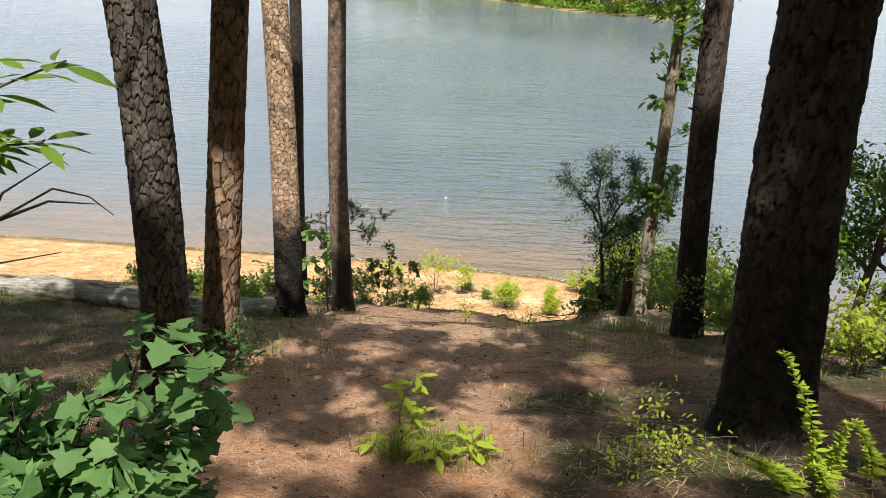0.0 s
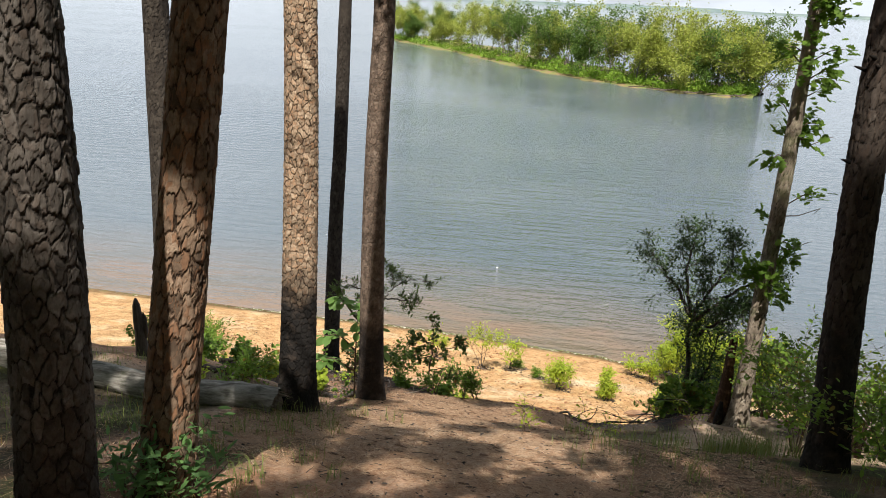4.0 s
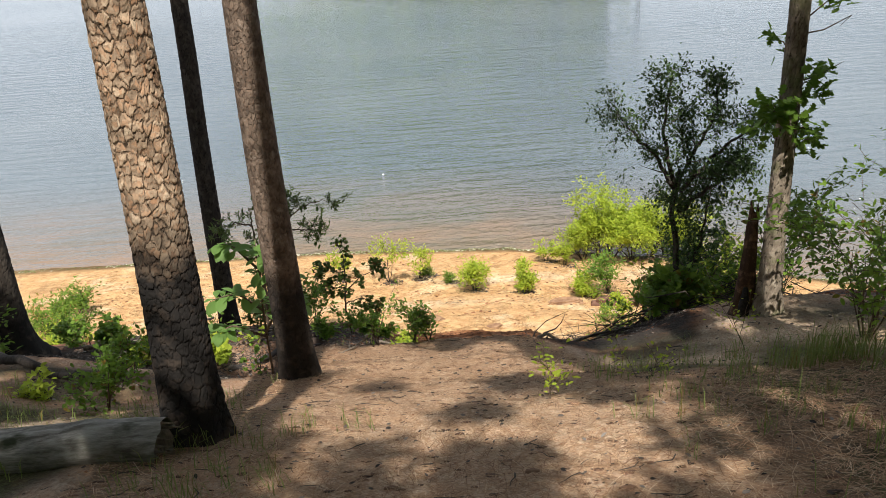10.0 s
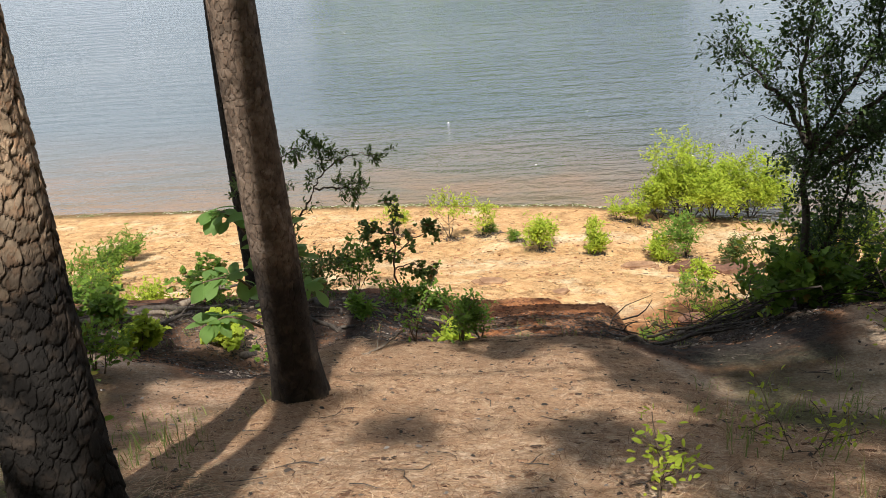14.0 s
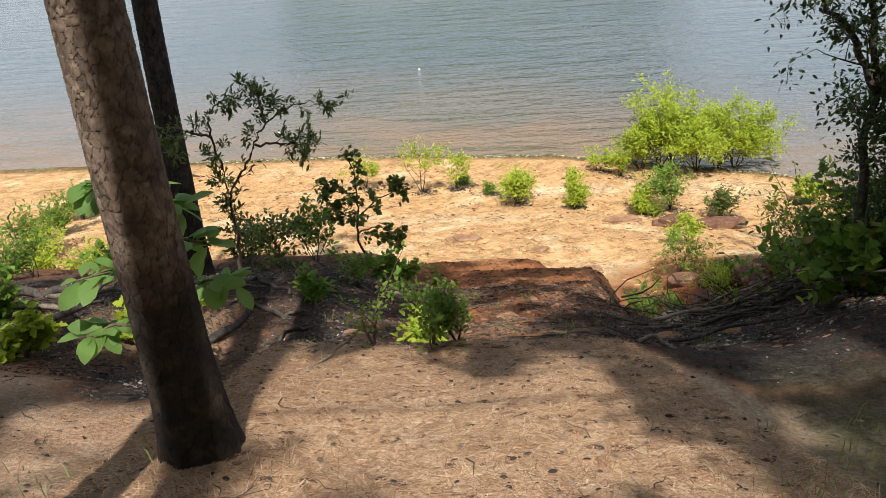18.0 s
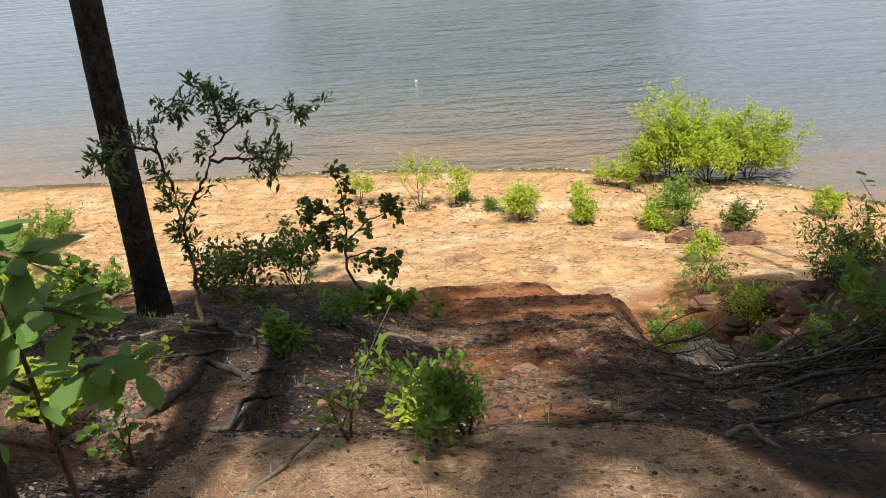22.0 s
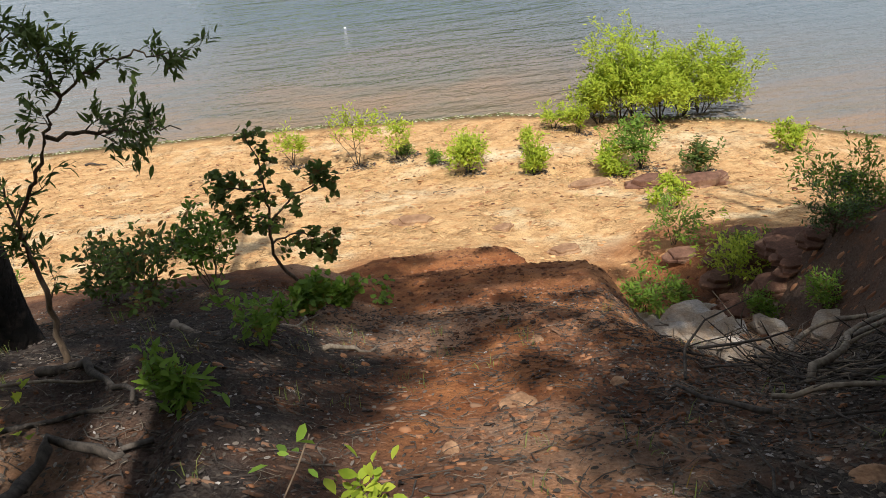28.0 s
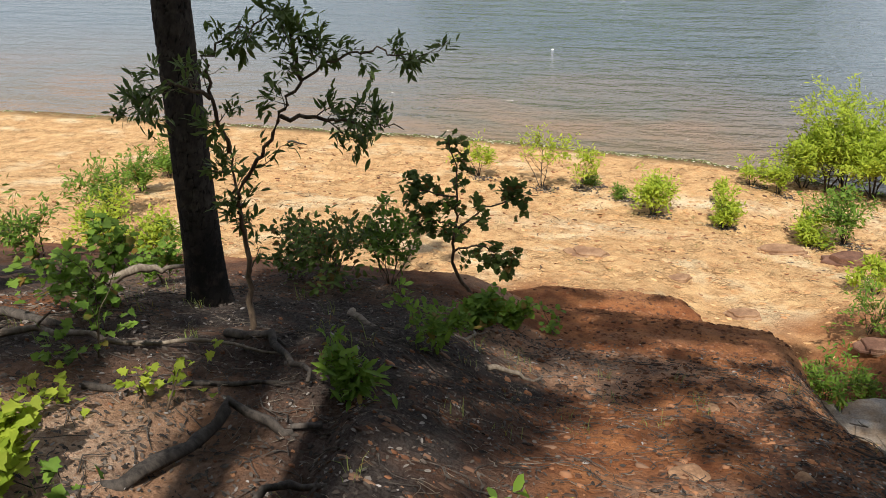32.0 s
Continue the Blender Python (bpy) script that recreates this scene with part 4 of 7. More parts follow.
def make_pines():
    for k, (name, (x, y), r, h, lean, bark, seed, label, fine, curve) in enumerate(PINES):
        rng = np.random.default_rng(seed)
        base = on_bank(x, y)
        tree = thing(name, base, label, "pine tree", "pines on the bank")
        plate = {13: (0.072, 0.13), 11: (0.06, 0.2), 17: (0.05, 0.14), 12: (0.06, 0.095), 14: (0.056, 0.062), 15: (0.045, 0.05)}.get(seed, (0.058, 0.085))
        me, axis = plated_trunk("trunk", r, h, lean, seed, flare={11: 0.55, 18: 1.1}.get(seed, 0.4), fine=fine, plate=plate, relief={11: 0.02, 12: 0.010, 13: 0.009, 14: 0.008, 17: 0.012, 15: 0.004}.get(seed, 0.007), fine_to={14: 5.2, 15: 5.4, 16: 7.0, 18: 6.0}.get(seed, 4.0), curve=curve, back=-0.21 if seed == 12 else 4.0 * curve, bendy=0.002)
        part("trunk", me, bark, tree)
        limbs, green = Bunch(), Bunch()
        pts = np.array(CROWN.get(k, [])).reshape(-1, 3) - np.array(base)
        if not len(pts):
            pts = np.array([axis(h - 2) + rng.normal(0, 0.8, 3) for _ in range(14)])
        order = pts[np.argsort(pts[:, 2])]
        for p in order[::9]:
            z0 = np.clip(p[2] - 0.5 - 0.25 * np.hypot(p[0], p[1]), max(6.0, min(18.4 - base.z, h - 0.8)), h - 0.4)
            a = axis(z0)
            mid = (a + p) / 2 + np.array([0, 0, 0.25]) + rng.normal(0, 0.12, 3)
            limbs.tube([a, (a + mid) / 2, mid, (mid + p) / 2, p], [0.016, 0.014, 0.011, 0.008, 0.005], 4)
        tagged(part("branches", limbs.mesh("branches", True), bark, tree), kind="stuff")
        green.add(*needle_clumps(order, rng))
        part("crown", green.mesh("crown"), NEEDLES, tree)
        if seed == 17:
            for q in range(5):
                z = rng.uniform(1.2, 4.2)
                a = rng.uniform(0, 6.28)
                d = np.array([math.cos(a), math.sin(a), 0.25])
                b = Bunch()
                s0 = axis(z) + d * r * 0.75
                b.tube([s0, s0 + d * 0.05, s0 + d * rng.uniform(0.09, 0.13)], [0.022, 0.016, 0.006], 6)
                part("branch_stub", b.mesh("branch_stub"), bark, tree)


make_pines()


# unseen trees added uphill behind the walk and to both sides, blocking sky light
def make_sky_block():
    rng = np.random.default_rng(91)
    spots = [(x, -11 - 3 * rng.random()) for x in np.arange(-26, 27, 3.1)] + [(-13 - 3 * rng.random(), y) for y in np.arange(-8, 13, 3.0)] + [(13 + 3 * rng.random(), y) for y in np.arange(-8, 13, 3.0)]
    for x, y in spots:
        base = on_bank(x, y, 0.2)
        h = rng.uniform(13, 17)
        tree = thing("sky_block_tree", base, "tall unseen leafy tree added behind the path to block sky light", "tree", "trees of the wood")
        b = Bunch()
        b.tube([(0, 0, 0), (0.1, 0, h * 0.4), (0.0, 0.1, h * 0.75), (0, 0, h)], [0.2, 0.16, 0.1, 0.03], 8)
        n = 1500
        u = rng.random(n)
        z = 0.8 + u * (h - 0.8)
        r = (0.5 + 1.9 * np.sin(np.pi * np.clip(u * 0.9 + 0.12, 0, 1))) * np.sqrt(rng.random(n))
        a = rng.uniform(0, 6.283, n)
        pos = np.stack([r * np.cos(a), r * np.sin(a), z], 1)
        for k in range(24):
            b.tube([(0, 0, z[k] * 0.9), tuple(pos[k] * np.array([0.5, 0.5, 0.97])), tuple(pos[k])], [0.05, 0.03, 0.01], 4)
        part("trunk", b.mesh("trunk"), GREY_BARK, tree)
        part("crown", leaves_mesh("crown", "small", pos, rng.normal(0, 1, (n, 3)), rng.uniform(0.35, 0.7, n), rng, 0.9), OAK_LEAF, tree)


make_sky_block()


# ---- island with its trees ----
def far_tree(at, height, seed, leaf_mat, width=0.5, label="", trunk_r=0.14):
    rng = np.random.default_rng(seed)
    tree = thing("island_tree", at, label, "tree", "trees on the island")
    b, pos, head = Bunch(), [], []
    grown = []
    for s in range(int(rng.integers(1, 4))):
        d = np.array([rng.normal(0, 0.25), rng.normal(0, 0.2), 1.0])
        grown.append(grow(rng, (rng.normal(0, 0.5), rng.normal(0, 0.4), -0.3), d / np.linalg.norm(d), height * rng.uniform(0.42, 0.6), trunk_r, 3, 3, 0.32, 0.08, 0.8))
    f = height / max(p[2] for _, sh in grown for p, _ in sh)
    for lines, shoots in grown:
        for pts, rad in lines[:30]:
            b.tube(np.array(pts) * f, np.maximum(rad, 0.03), 5)
        for p, h in shoots:
            if p[2] * f > height * 0.10:
                for _ in range(10):
                    pos.append(p * f + rng.normal(0, 0.5, 3))
                    head.append(np.array(h) + rng.normal(0, 1, 3))
    part("trunk", b.mesh("trunk"), GREY_LIMB, tree)
    pos = np.array(pos)
    part("crown", leaves_mesh("crown", "small", pos, head, rng.uniform(0.28, 0.6, len(pos)), rng, 0.8), leaf_mat, tree)
    return tree


GREY_LIMB = wood_material("grey_limbs", (0.34, 0.31, 0.27), (0.13, 0.11, 0.09))
ISLE = [(-64, 300), (-52, 280), (-34, 252), (-20, 225), (-7, 203), (3, 188), (12, 178), (22, 171), (31, 168), (36.5, 171)]


def make_island():
    rng = np.random.default_rng(5)
    P = np.array(ISLE, float)
    t = np.linspace(0, len(P) - 1, 90)
    fx, fy = np.interp(t, range(len(P)), P[:, 0]), np.interp(t, range(len(P)), P[:, 1])
    verts, tris = [], []
    for i in range(90):
        wob = 1.2 * math.sin(i * 0.7) + rng.normal(0, 0.3)
        wide = min(22, 4 + 1.2 * (90 - i))
        for k, (o, z) in enumerate(((-3, -0.4), (0, 0.12), (2, 0.5), (6, 0.7), (wide, 0.8), (wide + 5, -0.4))):
            verts.append((fx[i] + wob * 0.3 + o * 0.45, fy[i] + wob + o, z))
        if i:
            for k in range(5):
                a = 6 * (i - 1) + k
                tris += [(a, a + 6, a + 7), (a, a + 7, a + 1)]
    m = Mat("island_mud", rough=0.95)
    m.color(m.mix(m.grey(m.noise(0.4, 4), 0.4, 0.6), (0.25, 0.18, 0.09), (0.16, 0.19, 0.05)))
    solid("island", quick_mesh("island", verts, tris, True), m.m, "low muddy island with grassy edge", "island", kind="structure")
    kinds = [(WILLOW, "yellow-green willow on the island shore"), (ISLAND_GREEN, "leafy green tree on the island"), (WILLOW, "airy yellowish tree on the island")]
    for k in range(60):
        u = k / 59 * 88 + rng.uniform(-1, 1)
        x, y = np.interp(u, range(90), fx), np.interp(u, range(90), fy)
        back = rng.uniform(3, 16) if u < 80 else rng.uniform(2, 6)
        tall = rng.uniform(9.5, 16.5) * (1.0 if u > 20 else 0.85)
        lm, lab = kinds[int(rng.integers(0, 3))]
        far_tree((x + back * 0.45, y + back, 0.5), tall, 300 + k, lm, label=lab)
    # undergrowth along the water
    pos, head = [], []
    for k in range(9000):
        u = rng.uniform(0, 89)
        x, y = np.interp(u, range(90), fx), np.interp(u, range(90), fy)
        o = abs(rng.normal(1.2, 3.0)) + 0.4
        top = (0.6 + 2.6 * min(1, o / 5)) * (0.6 + 0.9 * abs(field(np.array(u * 0.5), np.array(1.0), 9)) * 2)
        pos.append((x + o * 0.45, y + o, 0.3 + rng.uniform(0, 1) * top))
        head.append(rng.normal(0, 1, 3) + np.array([0, 0, 0.8]))
    solid("undergrowth", leaves_mesh("undergrowth", "small", pos, head, rng.uniform(0.4, 0.9, len(pos)), rng, 0.8), REED, "bright green bushes and weeds along the island shore", "undergrowth", kind="stuff")
    # bare grey stems among the trees
    b = Bunch()
    for k in range(90):
        u = rng.uniform(10, 84)
        x, y = np.interp(u, range(90), fx), np.interp(u, range(90), fy)
        o = rng.uniform(3, 9)
        h = rng.uniform(3, 7)
        b.tube([(x + o * 0.45, y + o, 0.2), (x + o * 0.45 + rng.normal(0, 0.3), y + o, h)], [0.09, 0.04], 5)
    solid("dead_stems", b.mesh("dead_stems"), GREY_LIMB, "bare pale stems standing among the island trees", "dead trees", kind="stuff")
    b = Bunch()
    for k in range(14):
        u = rng.uniform(62, 88)
        x, y = np.interp(u, range(90), fx), np.interp(u, range(90), fy)
        a = rng.uniform(-0.5, 0.5)
        L = rng.uniform(2, 5)
        b.tube([(x - L / 2, y - 0.6, 0.15), (x, y - 0.4 + a * 0.3, 0.35), (x + L / 2, y + a, 0.2 + abs(a))], [0.12, 0.1, 0.05], 6)
    solid("driftwood", b.mesh("driftwood"), DRY_WOOD, "pale driftwood logs lying along the island shore", "driftwood", kind="stuff")
    stump = thing("dead_stump", (45.0, 175.5, -0.3), "dark dead stump standing in the lake by the island", "stump")
    b = Bunch()
    b.tube([(0, 0, 0), (0.05, 0, 1.0), (-0.1, 0, 1.9), (0.0, 0, 2.3)], [0.5, 0.42, 0.34, 0.12], 9)
    part("stump_body", b.mesh("stump_body"), DARK_WOOD, stump)
    b = Bunch()
    b.tube([(0.2, 0, 1.2), (0.6, 0, 1.9), (0.7, 0, 2.4)], [0.2, 0.14, 0.04], 7)
    part("broken_limb", b.mesh("broken_limb"), DARK_WOOD, stump)


make_island()

# ---- oak with leafy shoots along the trunk, and the burnt-out stub beside it ----
def make_oak():
    rng = np.random.default_rng(41)
    base = on_bank(2.677, 14.297)
    tree = thing("oak_tree", base, "small oak with grey bark and leafy shoots along its trunk", "oak tree")
    me, axis = plated_trunk("trunk", 0.097, 9.5, (0.043, 0.099), 44, flare=1.1, fine=0.9, bendy=0.006, plate=(0.045, 0.09), relief=0.008)
    part("trunk", me, OAK_BARK, tree)
    pos, head = [], []
    for k in range(74):
        z = rng.uniform(1.5, 6.5) if k < 60 else rng.uniform(6, 9.3)
        a = rng.uniform(0, 6.28)
        L = rng.uniform(0.15, 0.36) if z < 6 else rng.uniform(0.8, 1.6)
        s = axis(z) + np.array([math.cos(a), math.sin(a), 0]) * 0.07
        e = s + np.array([math.cos(a) * L, math.sin(a) * L, rng.uniform(-0.05, 0.2)])
        b = Bunch()
        b.tube([s, (s + e) / 2 + np.array([0, 0, 0.04]), e], [0.008, 0.006, 0.003], 5)
        part("shoot", b.mesh("shoot"), TWIG, tree)
        for q in range(20 if z < 6 else 30):
            c = s + (e - s) * rng.uniform(0.35, 1.05) + rng.normal(0, 0.05 if z < 6 else 0.2, 3)
            pos.append(c)
            head.append((e - s) / L + rng.normal(0, 0.7, 3) - np.array([0, 0, 0.2]))
    for z, a, L in ((2.6, 0.25, 0.45), (3.4, 0.1, 0.4), (2.2, 0.4, 0.4)):
        s = axis(z)
        e = s + np.array([math.cos(a) * L, -math.sin(a) * L * 0.4, 0.14])
        b = Bunch()
        b.tube([s, (s + e) / 2 + np.array([0, 0, -0.04]), e, e + rng.normal(0, 0.05, 3)], [0.009, 0.006, 0.004, 0.002], 5)
        part("bare_twig", b.mesh("bare_twig"), TWIG, tree)
    part("foliage", leaves_mesh("foliage", "oak", pos, head, 0.13 * rng.uniform(0.6, 1.2, len(pos)), rng), OAK_LEAF, tree)
    stub = thing("tree_stub", on_bank(2.50, 14.42), "broken reddish tree stub with a burnt hollow at its foot", "tree stub")
    b = Bunch()
    zs = np.linspace(-0.2, 1.12, 26)
    A = np.linspace(0, 6.2832, 28, endpoint=False)
    AA, ZZ = np.meshgrid(A, zs)
    R = 0.095 * (1 - 0.55 * np.clip(ZZ, 0, None) / 1.12) * (1 + 0.9 * np.exp(-np.clip(ZZ + 0.1, 0, None) / 0.16)) + 0.012 * fbm(AA * 3, ZZ * 3, 3, 5)
    hollow = np.exp(-((np.abs(np.mod(AA - 4.3 + 3.1416, 6.2832) - 3.1416) / 0.55) ** 2)) * (1 - step(ZZ, 0.18, 0.36))
    R = R * (1 - 0.62 * hollow)
    ZZ = ZZ + (ZZ > 1.0) * 0.16 * field(AA * 2.4, AA * 0, 3)
    v = np.stack([R * np.cos(AA) + 0.015 * ZZ, R * np.sin(AA), ZZ], -1).reshape(-1, 3)
    i, j = np.arange(25)[:, None] * 28, np.arange(28)[None]
    j2 = (j + 1) % 28
    q = np.concatenate([np.stack([(i + j).ravel(), (i + j2).ravel(), (i + 28 + j2).ravel()], 1), np.stack([(i + j).ravel(), (i + 28 + j2).ravel(), (i + 28 + j).ravel()], 1)])
    me = quick_mesh("stub_wood", v, q, True)
    me.attributes.new("plate", "FLOAT", "POINT").data.foreach_set("value", np.clip(0.75 + 0.4 * fbm(AA * 4, ZZ * 2, 3, 2) - hollow, 0, 1).ravel().astype(np.float32))
    me.attributes.new("cell", "FLOAT", "POINT").data.foreach_set("value", np.clip(0.5 + fbm(AA * 5, ZZ * 3, 3, 4), 0, 1).ravel().astype(np.float32))
    part("stub_wood", me, bark_material("stub_bark", (0.40, 0.24, 0.15), (0.10, 0.06, 0.04)), stub)
    b.tube([(-0.04, -0.095, -0.05), (-0.04, -0.10, 0.14), (-0.03, -0.075, 0.33)], [0.06, 0.055, 0.02], 8)
    m = Mat("charcoal", rough=0.9)
    m.color(m.mix(m.grey(m.noise(30), 0.4, 0.7), (0.008, 0.007, 0.006), (0.03, 0.024, 0.02)))
    part("burnt_hollow", b.mesh("burnt_hollow", True), m.m, stub, "black charred hollow")


make_oak()


# ---- fallen log and snag by the pines ----
def make_log():
    a, b = np.array([-1.98, 11.02, 12.93]), np.array([-7.2, 11.62, 13.05])
    log = thing("fallen_log", tuple(a), "grey weathered fallen log lying across the slope", "log")
    n, sides = 90, 30
    t = np.linspace(0, 1, n)
    A = np.linspace(0, 6.2832, sides, endpoint=False)
    AA, TT = np.meshgrid(A, t)
    d = b - a
    L = np.linalg.norm(d)
    d = d / L
    u = np.cross(d, (0, 0, 1))
    u /= np.linalg.norm(u)
    w = np.cross(u, d)
    R = 0.125 + 0.02 * TT + 0.012 * fbm(AA * 2.5, TT * 30, 3, 8) - 0.012 * (np.abs(fbm(AA * 3, TT * 6, 2, 12)) < 0.05)
    TJ = TT * L + (TT == 0) * 0.07 * fbm(AA * 1.3, AA * 0, 2, 4)
    drop = np.array([float(bank(*(a + d * q)[:2])) + 0.09 - (a + d * q)[2] for q in t * L])
    P = d[None, None] * TJ[..., None] + R[..., None] * (np.cos(AA)[..., None] * u + np.sin(AA)[..., None] * w)
    P[..., 2] += np.interp(TT, t, drop)
    v = P.reshape(-1, 3)
    i, j = np.arange(n - 1)[:, None] * sides, np.arange(sides)[None]
    j2 = (j + 1) % sides
    q = np.concatenate([np.stack([(i + j).ravel(), (i + j2).ravel(), (i + sides + j2).ravel()], 1), np.stack([(i + j).ravel(), (i + sides + j2).ravel(), (i + sides + j).ravel()], 1)])
    m = Mat("log_wood", rough=0.9, spec=0.15)
    g = m.noise(26, 5, 0.7, (0.15, 1, 1))
    tone = m.mix(m.grey(g, 0.36, 0.66), (0.14, 0.125, 0.105), (0.42, 0.40, 0.36))
    tone = m.mix(m.grey(m.noise(5, 4, 0.6, (0.5, 1, 1)), 0.5, 0.62), tone, (0.045, 0.05, 0.03))
    m.color(tone).bump(g, 0.7, 0.01)
    part("log_body", quick_mesh("log_body", v, q, True), m.m, log)
    bb = Bunch()
    c = d * 0.03 + np.array([0, 0, drop[0]])
    rim = [c + (0.112 + 0.01 * math.sin(5 * x)) * (math.cos(x) * u + math.sin(x) * w) + d * (-0.02 + 0.03 * math.sin(3 * x)) for x in A]
    bb.add(np.array([c + d * 0.05] + rim), [(0, k + 1, (k + 1) % sides + 1) for k in range(sides)])
    part("split_end", bb.mesh("split_end"), DRY_WOOD, log, "pale splintered end")
    for k in range(7):
        r = np.random.default_rng(k)
        s = c + (r.uniform(-0.09, 0.09) * u + r.uniform(-0.05, 0.1) * w)
        sp = Bunch()
        sp.tube([s + d * 0.15, s, s - d * r.uniform(0.04, 0.12)], [0.014, 0.01, 0.002], 5)
        part("splinter", sp.mesh("splinter"), DRY_WOOD, log)
    snag = thing("snag", on_bank(-4.66, 13.6), "short dark broken snag beside a pine", "snag")
    bb = Bunch()
    bb.tube([(0.0, 0, -0.2), (0, 0, 0.08), (-0.01, 0, 0.3), (-0.03, 0, 0.5), (-0.04, 0, 0.68), (-0.045, 0, 0.76)], [0.10, 0.08, 0.065, 0.06, 0.045, 0.015], 11)
    part("snag_wood", bb.mesh("snag_wood", True), DARK_WOOD, snag)
    bb = Bunch()
    bb.tube([(0.03, 0.02, 0.25), (0.045, 0.02, 0.5), (0.03, 0.02, 0.58)], [0.05, 0.03, 0.006], 6)
    part("splinter", bb.mesh("splinter", True), DARK_WOOD, snag)


make_log()


# ---- saplings and shrubs shaped by their main limbs ----
def guided(name, at, label, category, limbs, seed, leaf, leaf_size, leaf_mat, twigs=10, twig=0.35, per=5, wood=None, r0=0.02, jitter=0.04, bare=0.0, rise=0.05, tips=1.0, kids=2, levels=1, from_part=0.35):
    """A small tree whose main limbs run through given points (relative to its foot); twigs and leaves grow on them."""
    rng = np.random.default_rng(seed)
    ob = thing(name, at, label, category)
    pos, head = [], []
    for li, pts in enumerate(limbs):
        P = np.array(pts, float)
        s = np.linspace(0, len(P) - 1, 5 * (len(P) - 1) + 1)
        C = np.stack([np.interp(s, range(len(P)), P[:, k]) for k in range(3)], 1)
        for _ in range(2):
            C[1:-1] = (C[:-2] + 2 * C[1:-1] + C[2:]) / 4
        C[1:-1] += rng.normal(0, 0.012, C[1:-1].shape)
        r = r0 * (1.0 if li == 0 else 0.55)
        R = r * (1 - 0.8 * np.linspace(0, 1, len(C)))
        b = Bunch()
        b.tube(C, np.maximum(R, 0.003), 7)
        small = Bunch()
        for k in range(twigs):
            q = rng.uniform(from_part if li == 0 else 0.12, 1.0)
            i = min(int(q * (len(C) - 1)), len(C) - 2)
            d = C[i + 1] - C[i]
            d = d / (np.linalg.norm(d) + 1e-9)
            side = rng.normal(0, 1, 3)
            side -= side @ d * d
            side /= np.linalg.norm(side)
            lines, shoots = grow(rng, C[i], d * 0.6 + side * 0.8, twig * rng.uniform(0.5, 1.2) * (1.15 - 0.5 * q), min(max(R[i] * 0.4, 0.003), 0.008), levels, kids, 0.3, rise, 0.8)
            for pt, rr in lines:
                b.tube(pt, np.maximum(rr, 0.0018), 4)
            for p, h in shoots:
                if rng.random() < (bare[li] if isinstance(bare, tuple) else bare):
                    continue
                for _ in range(per):
                    pos.append(p + rng.normal(0, jitter, 3))
                    head.append(np.array(h) / (np.linalg.norm(h) + 1e-9) + rng.normal(0, 0.75, 3))
        part("stem" if li == 0 else "limb", b.mesh("stem", True), wood or TWIG, ob)
    pos = np.array(pos)
    part("foliage", leaves_mesh("foliage", leaf, pos, head, leaf_size * rng.uniform(0.55, 1.2, len(pos)), rng), leaf_mat, ob)
    return ob


guided("laurel_sapling", on_bank(-3.04, 18.25), "slender dark-leaved sapling with long overhanging branches", "sapling", [
    [(-0.01, 0.0, -0.12), (0.04, 0.03, 0.32), (0.07, 0.06, 0.74), (0.03, 0.09, 1.01), (0.04, 0.12, 1.31)],
    [(0.05, 0.05, 0.9), (0.12, 0.0, 1.13), (0.33, 0.02, 1.4), (0.46, 0.03, 1.65), (0.59, 0.05, 1.8), (0.79, 0.07, 1.91), (1.01, 0.09, 1.98), (1.16, 0.1, 1.95), (1.32, 0.12, 1.91)],
    [(0.59, 0.05, 1.8), (0.55, 0.06, 1.97), (0.53, 0.12, 2.12)],
    [(0.45, 0.0, 1.6), (0.7, 0.04, 1.58), (0.9, 0.08, 1.53), (1.15, 0.12, 1.49)],
    [(0.04, 0.1, 1.3), (0.02, 0.03, 1.67), (0.02, 0.06, 1.91), (0.25, 0.09, 2.08), (0.45, 0.12, 2.14)],
    [(0.04, 0.0, 1.69), (-0.2, 0.04, 1.77), (-0.39, 0.08, 1.67), (-0.58, 0.12, 1.56)],
], 51, "lance", 0.078, LAUREL_LEAF, twigs=12, twig=0.2, per=2, r0=0.026, jitter=0.02, levels=1, kids=2, bare=0.1)
guided("maple_sapling", on_bank(-2.05, 21.7), "young maple sapling with dark lobed leaves above the cut bank", "sapling", [
    [(0.05, 0.0, -0.1), (-0.24, 0.03, 0.28), (-0.18, 0.06, 0.86), (-0.15, 0.09, 1.34), (-0.24, 0.12, 1.89)],
    [(-0.18, 0.0, 0.8), (0.14, 0.04, 1.11), (0.48, 0.08, 1.25), (0.72, 0.12, 1.25)],
    [(-0.2, 0.0, 0.55), (0.15, 0.06, 0.63), (0.44, 0.12, 0.35)],
    [(-0.15, 0.0, 1.25), (-0.47, 0.06, 1.26), (-0.76, 0.12, 1.21)],
    [(-0.16, 0.0, 0.9), (-0.45, 0.06, 0.91), (-0.66, 0.12, 0.84)],
], 52, "maple", 0.088, MAPLE_LEAF, twigs=9, twig=0.2, per=2, r0=0.024, jitter=0.04, levels=1, kids=1, bare=0.1)
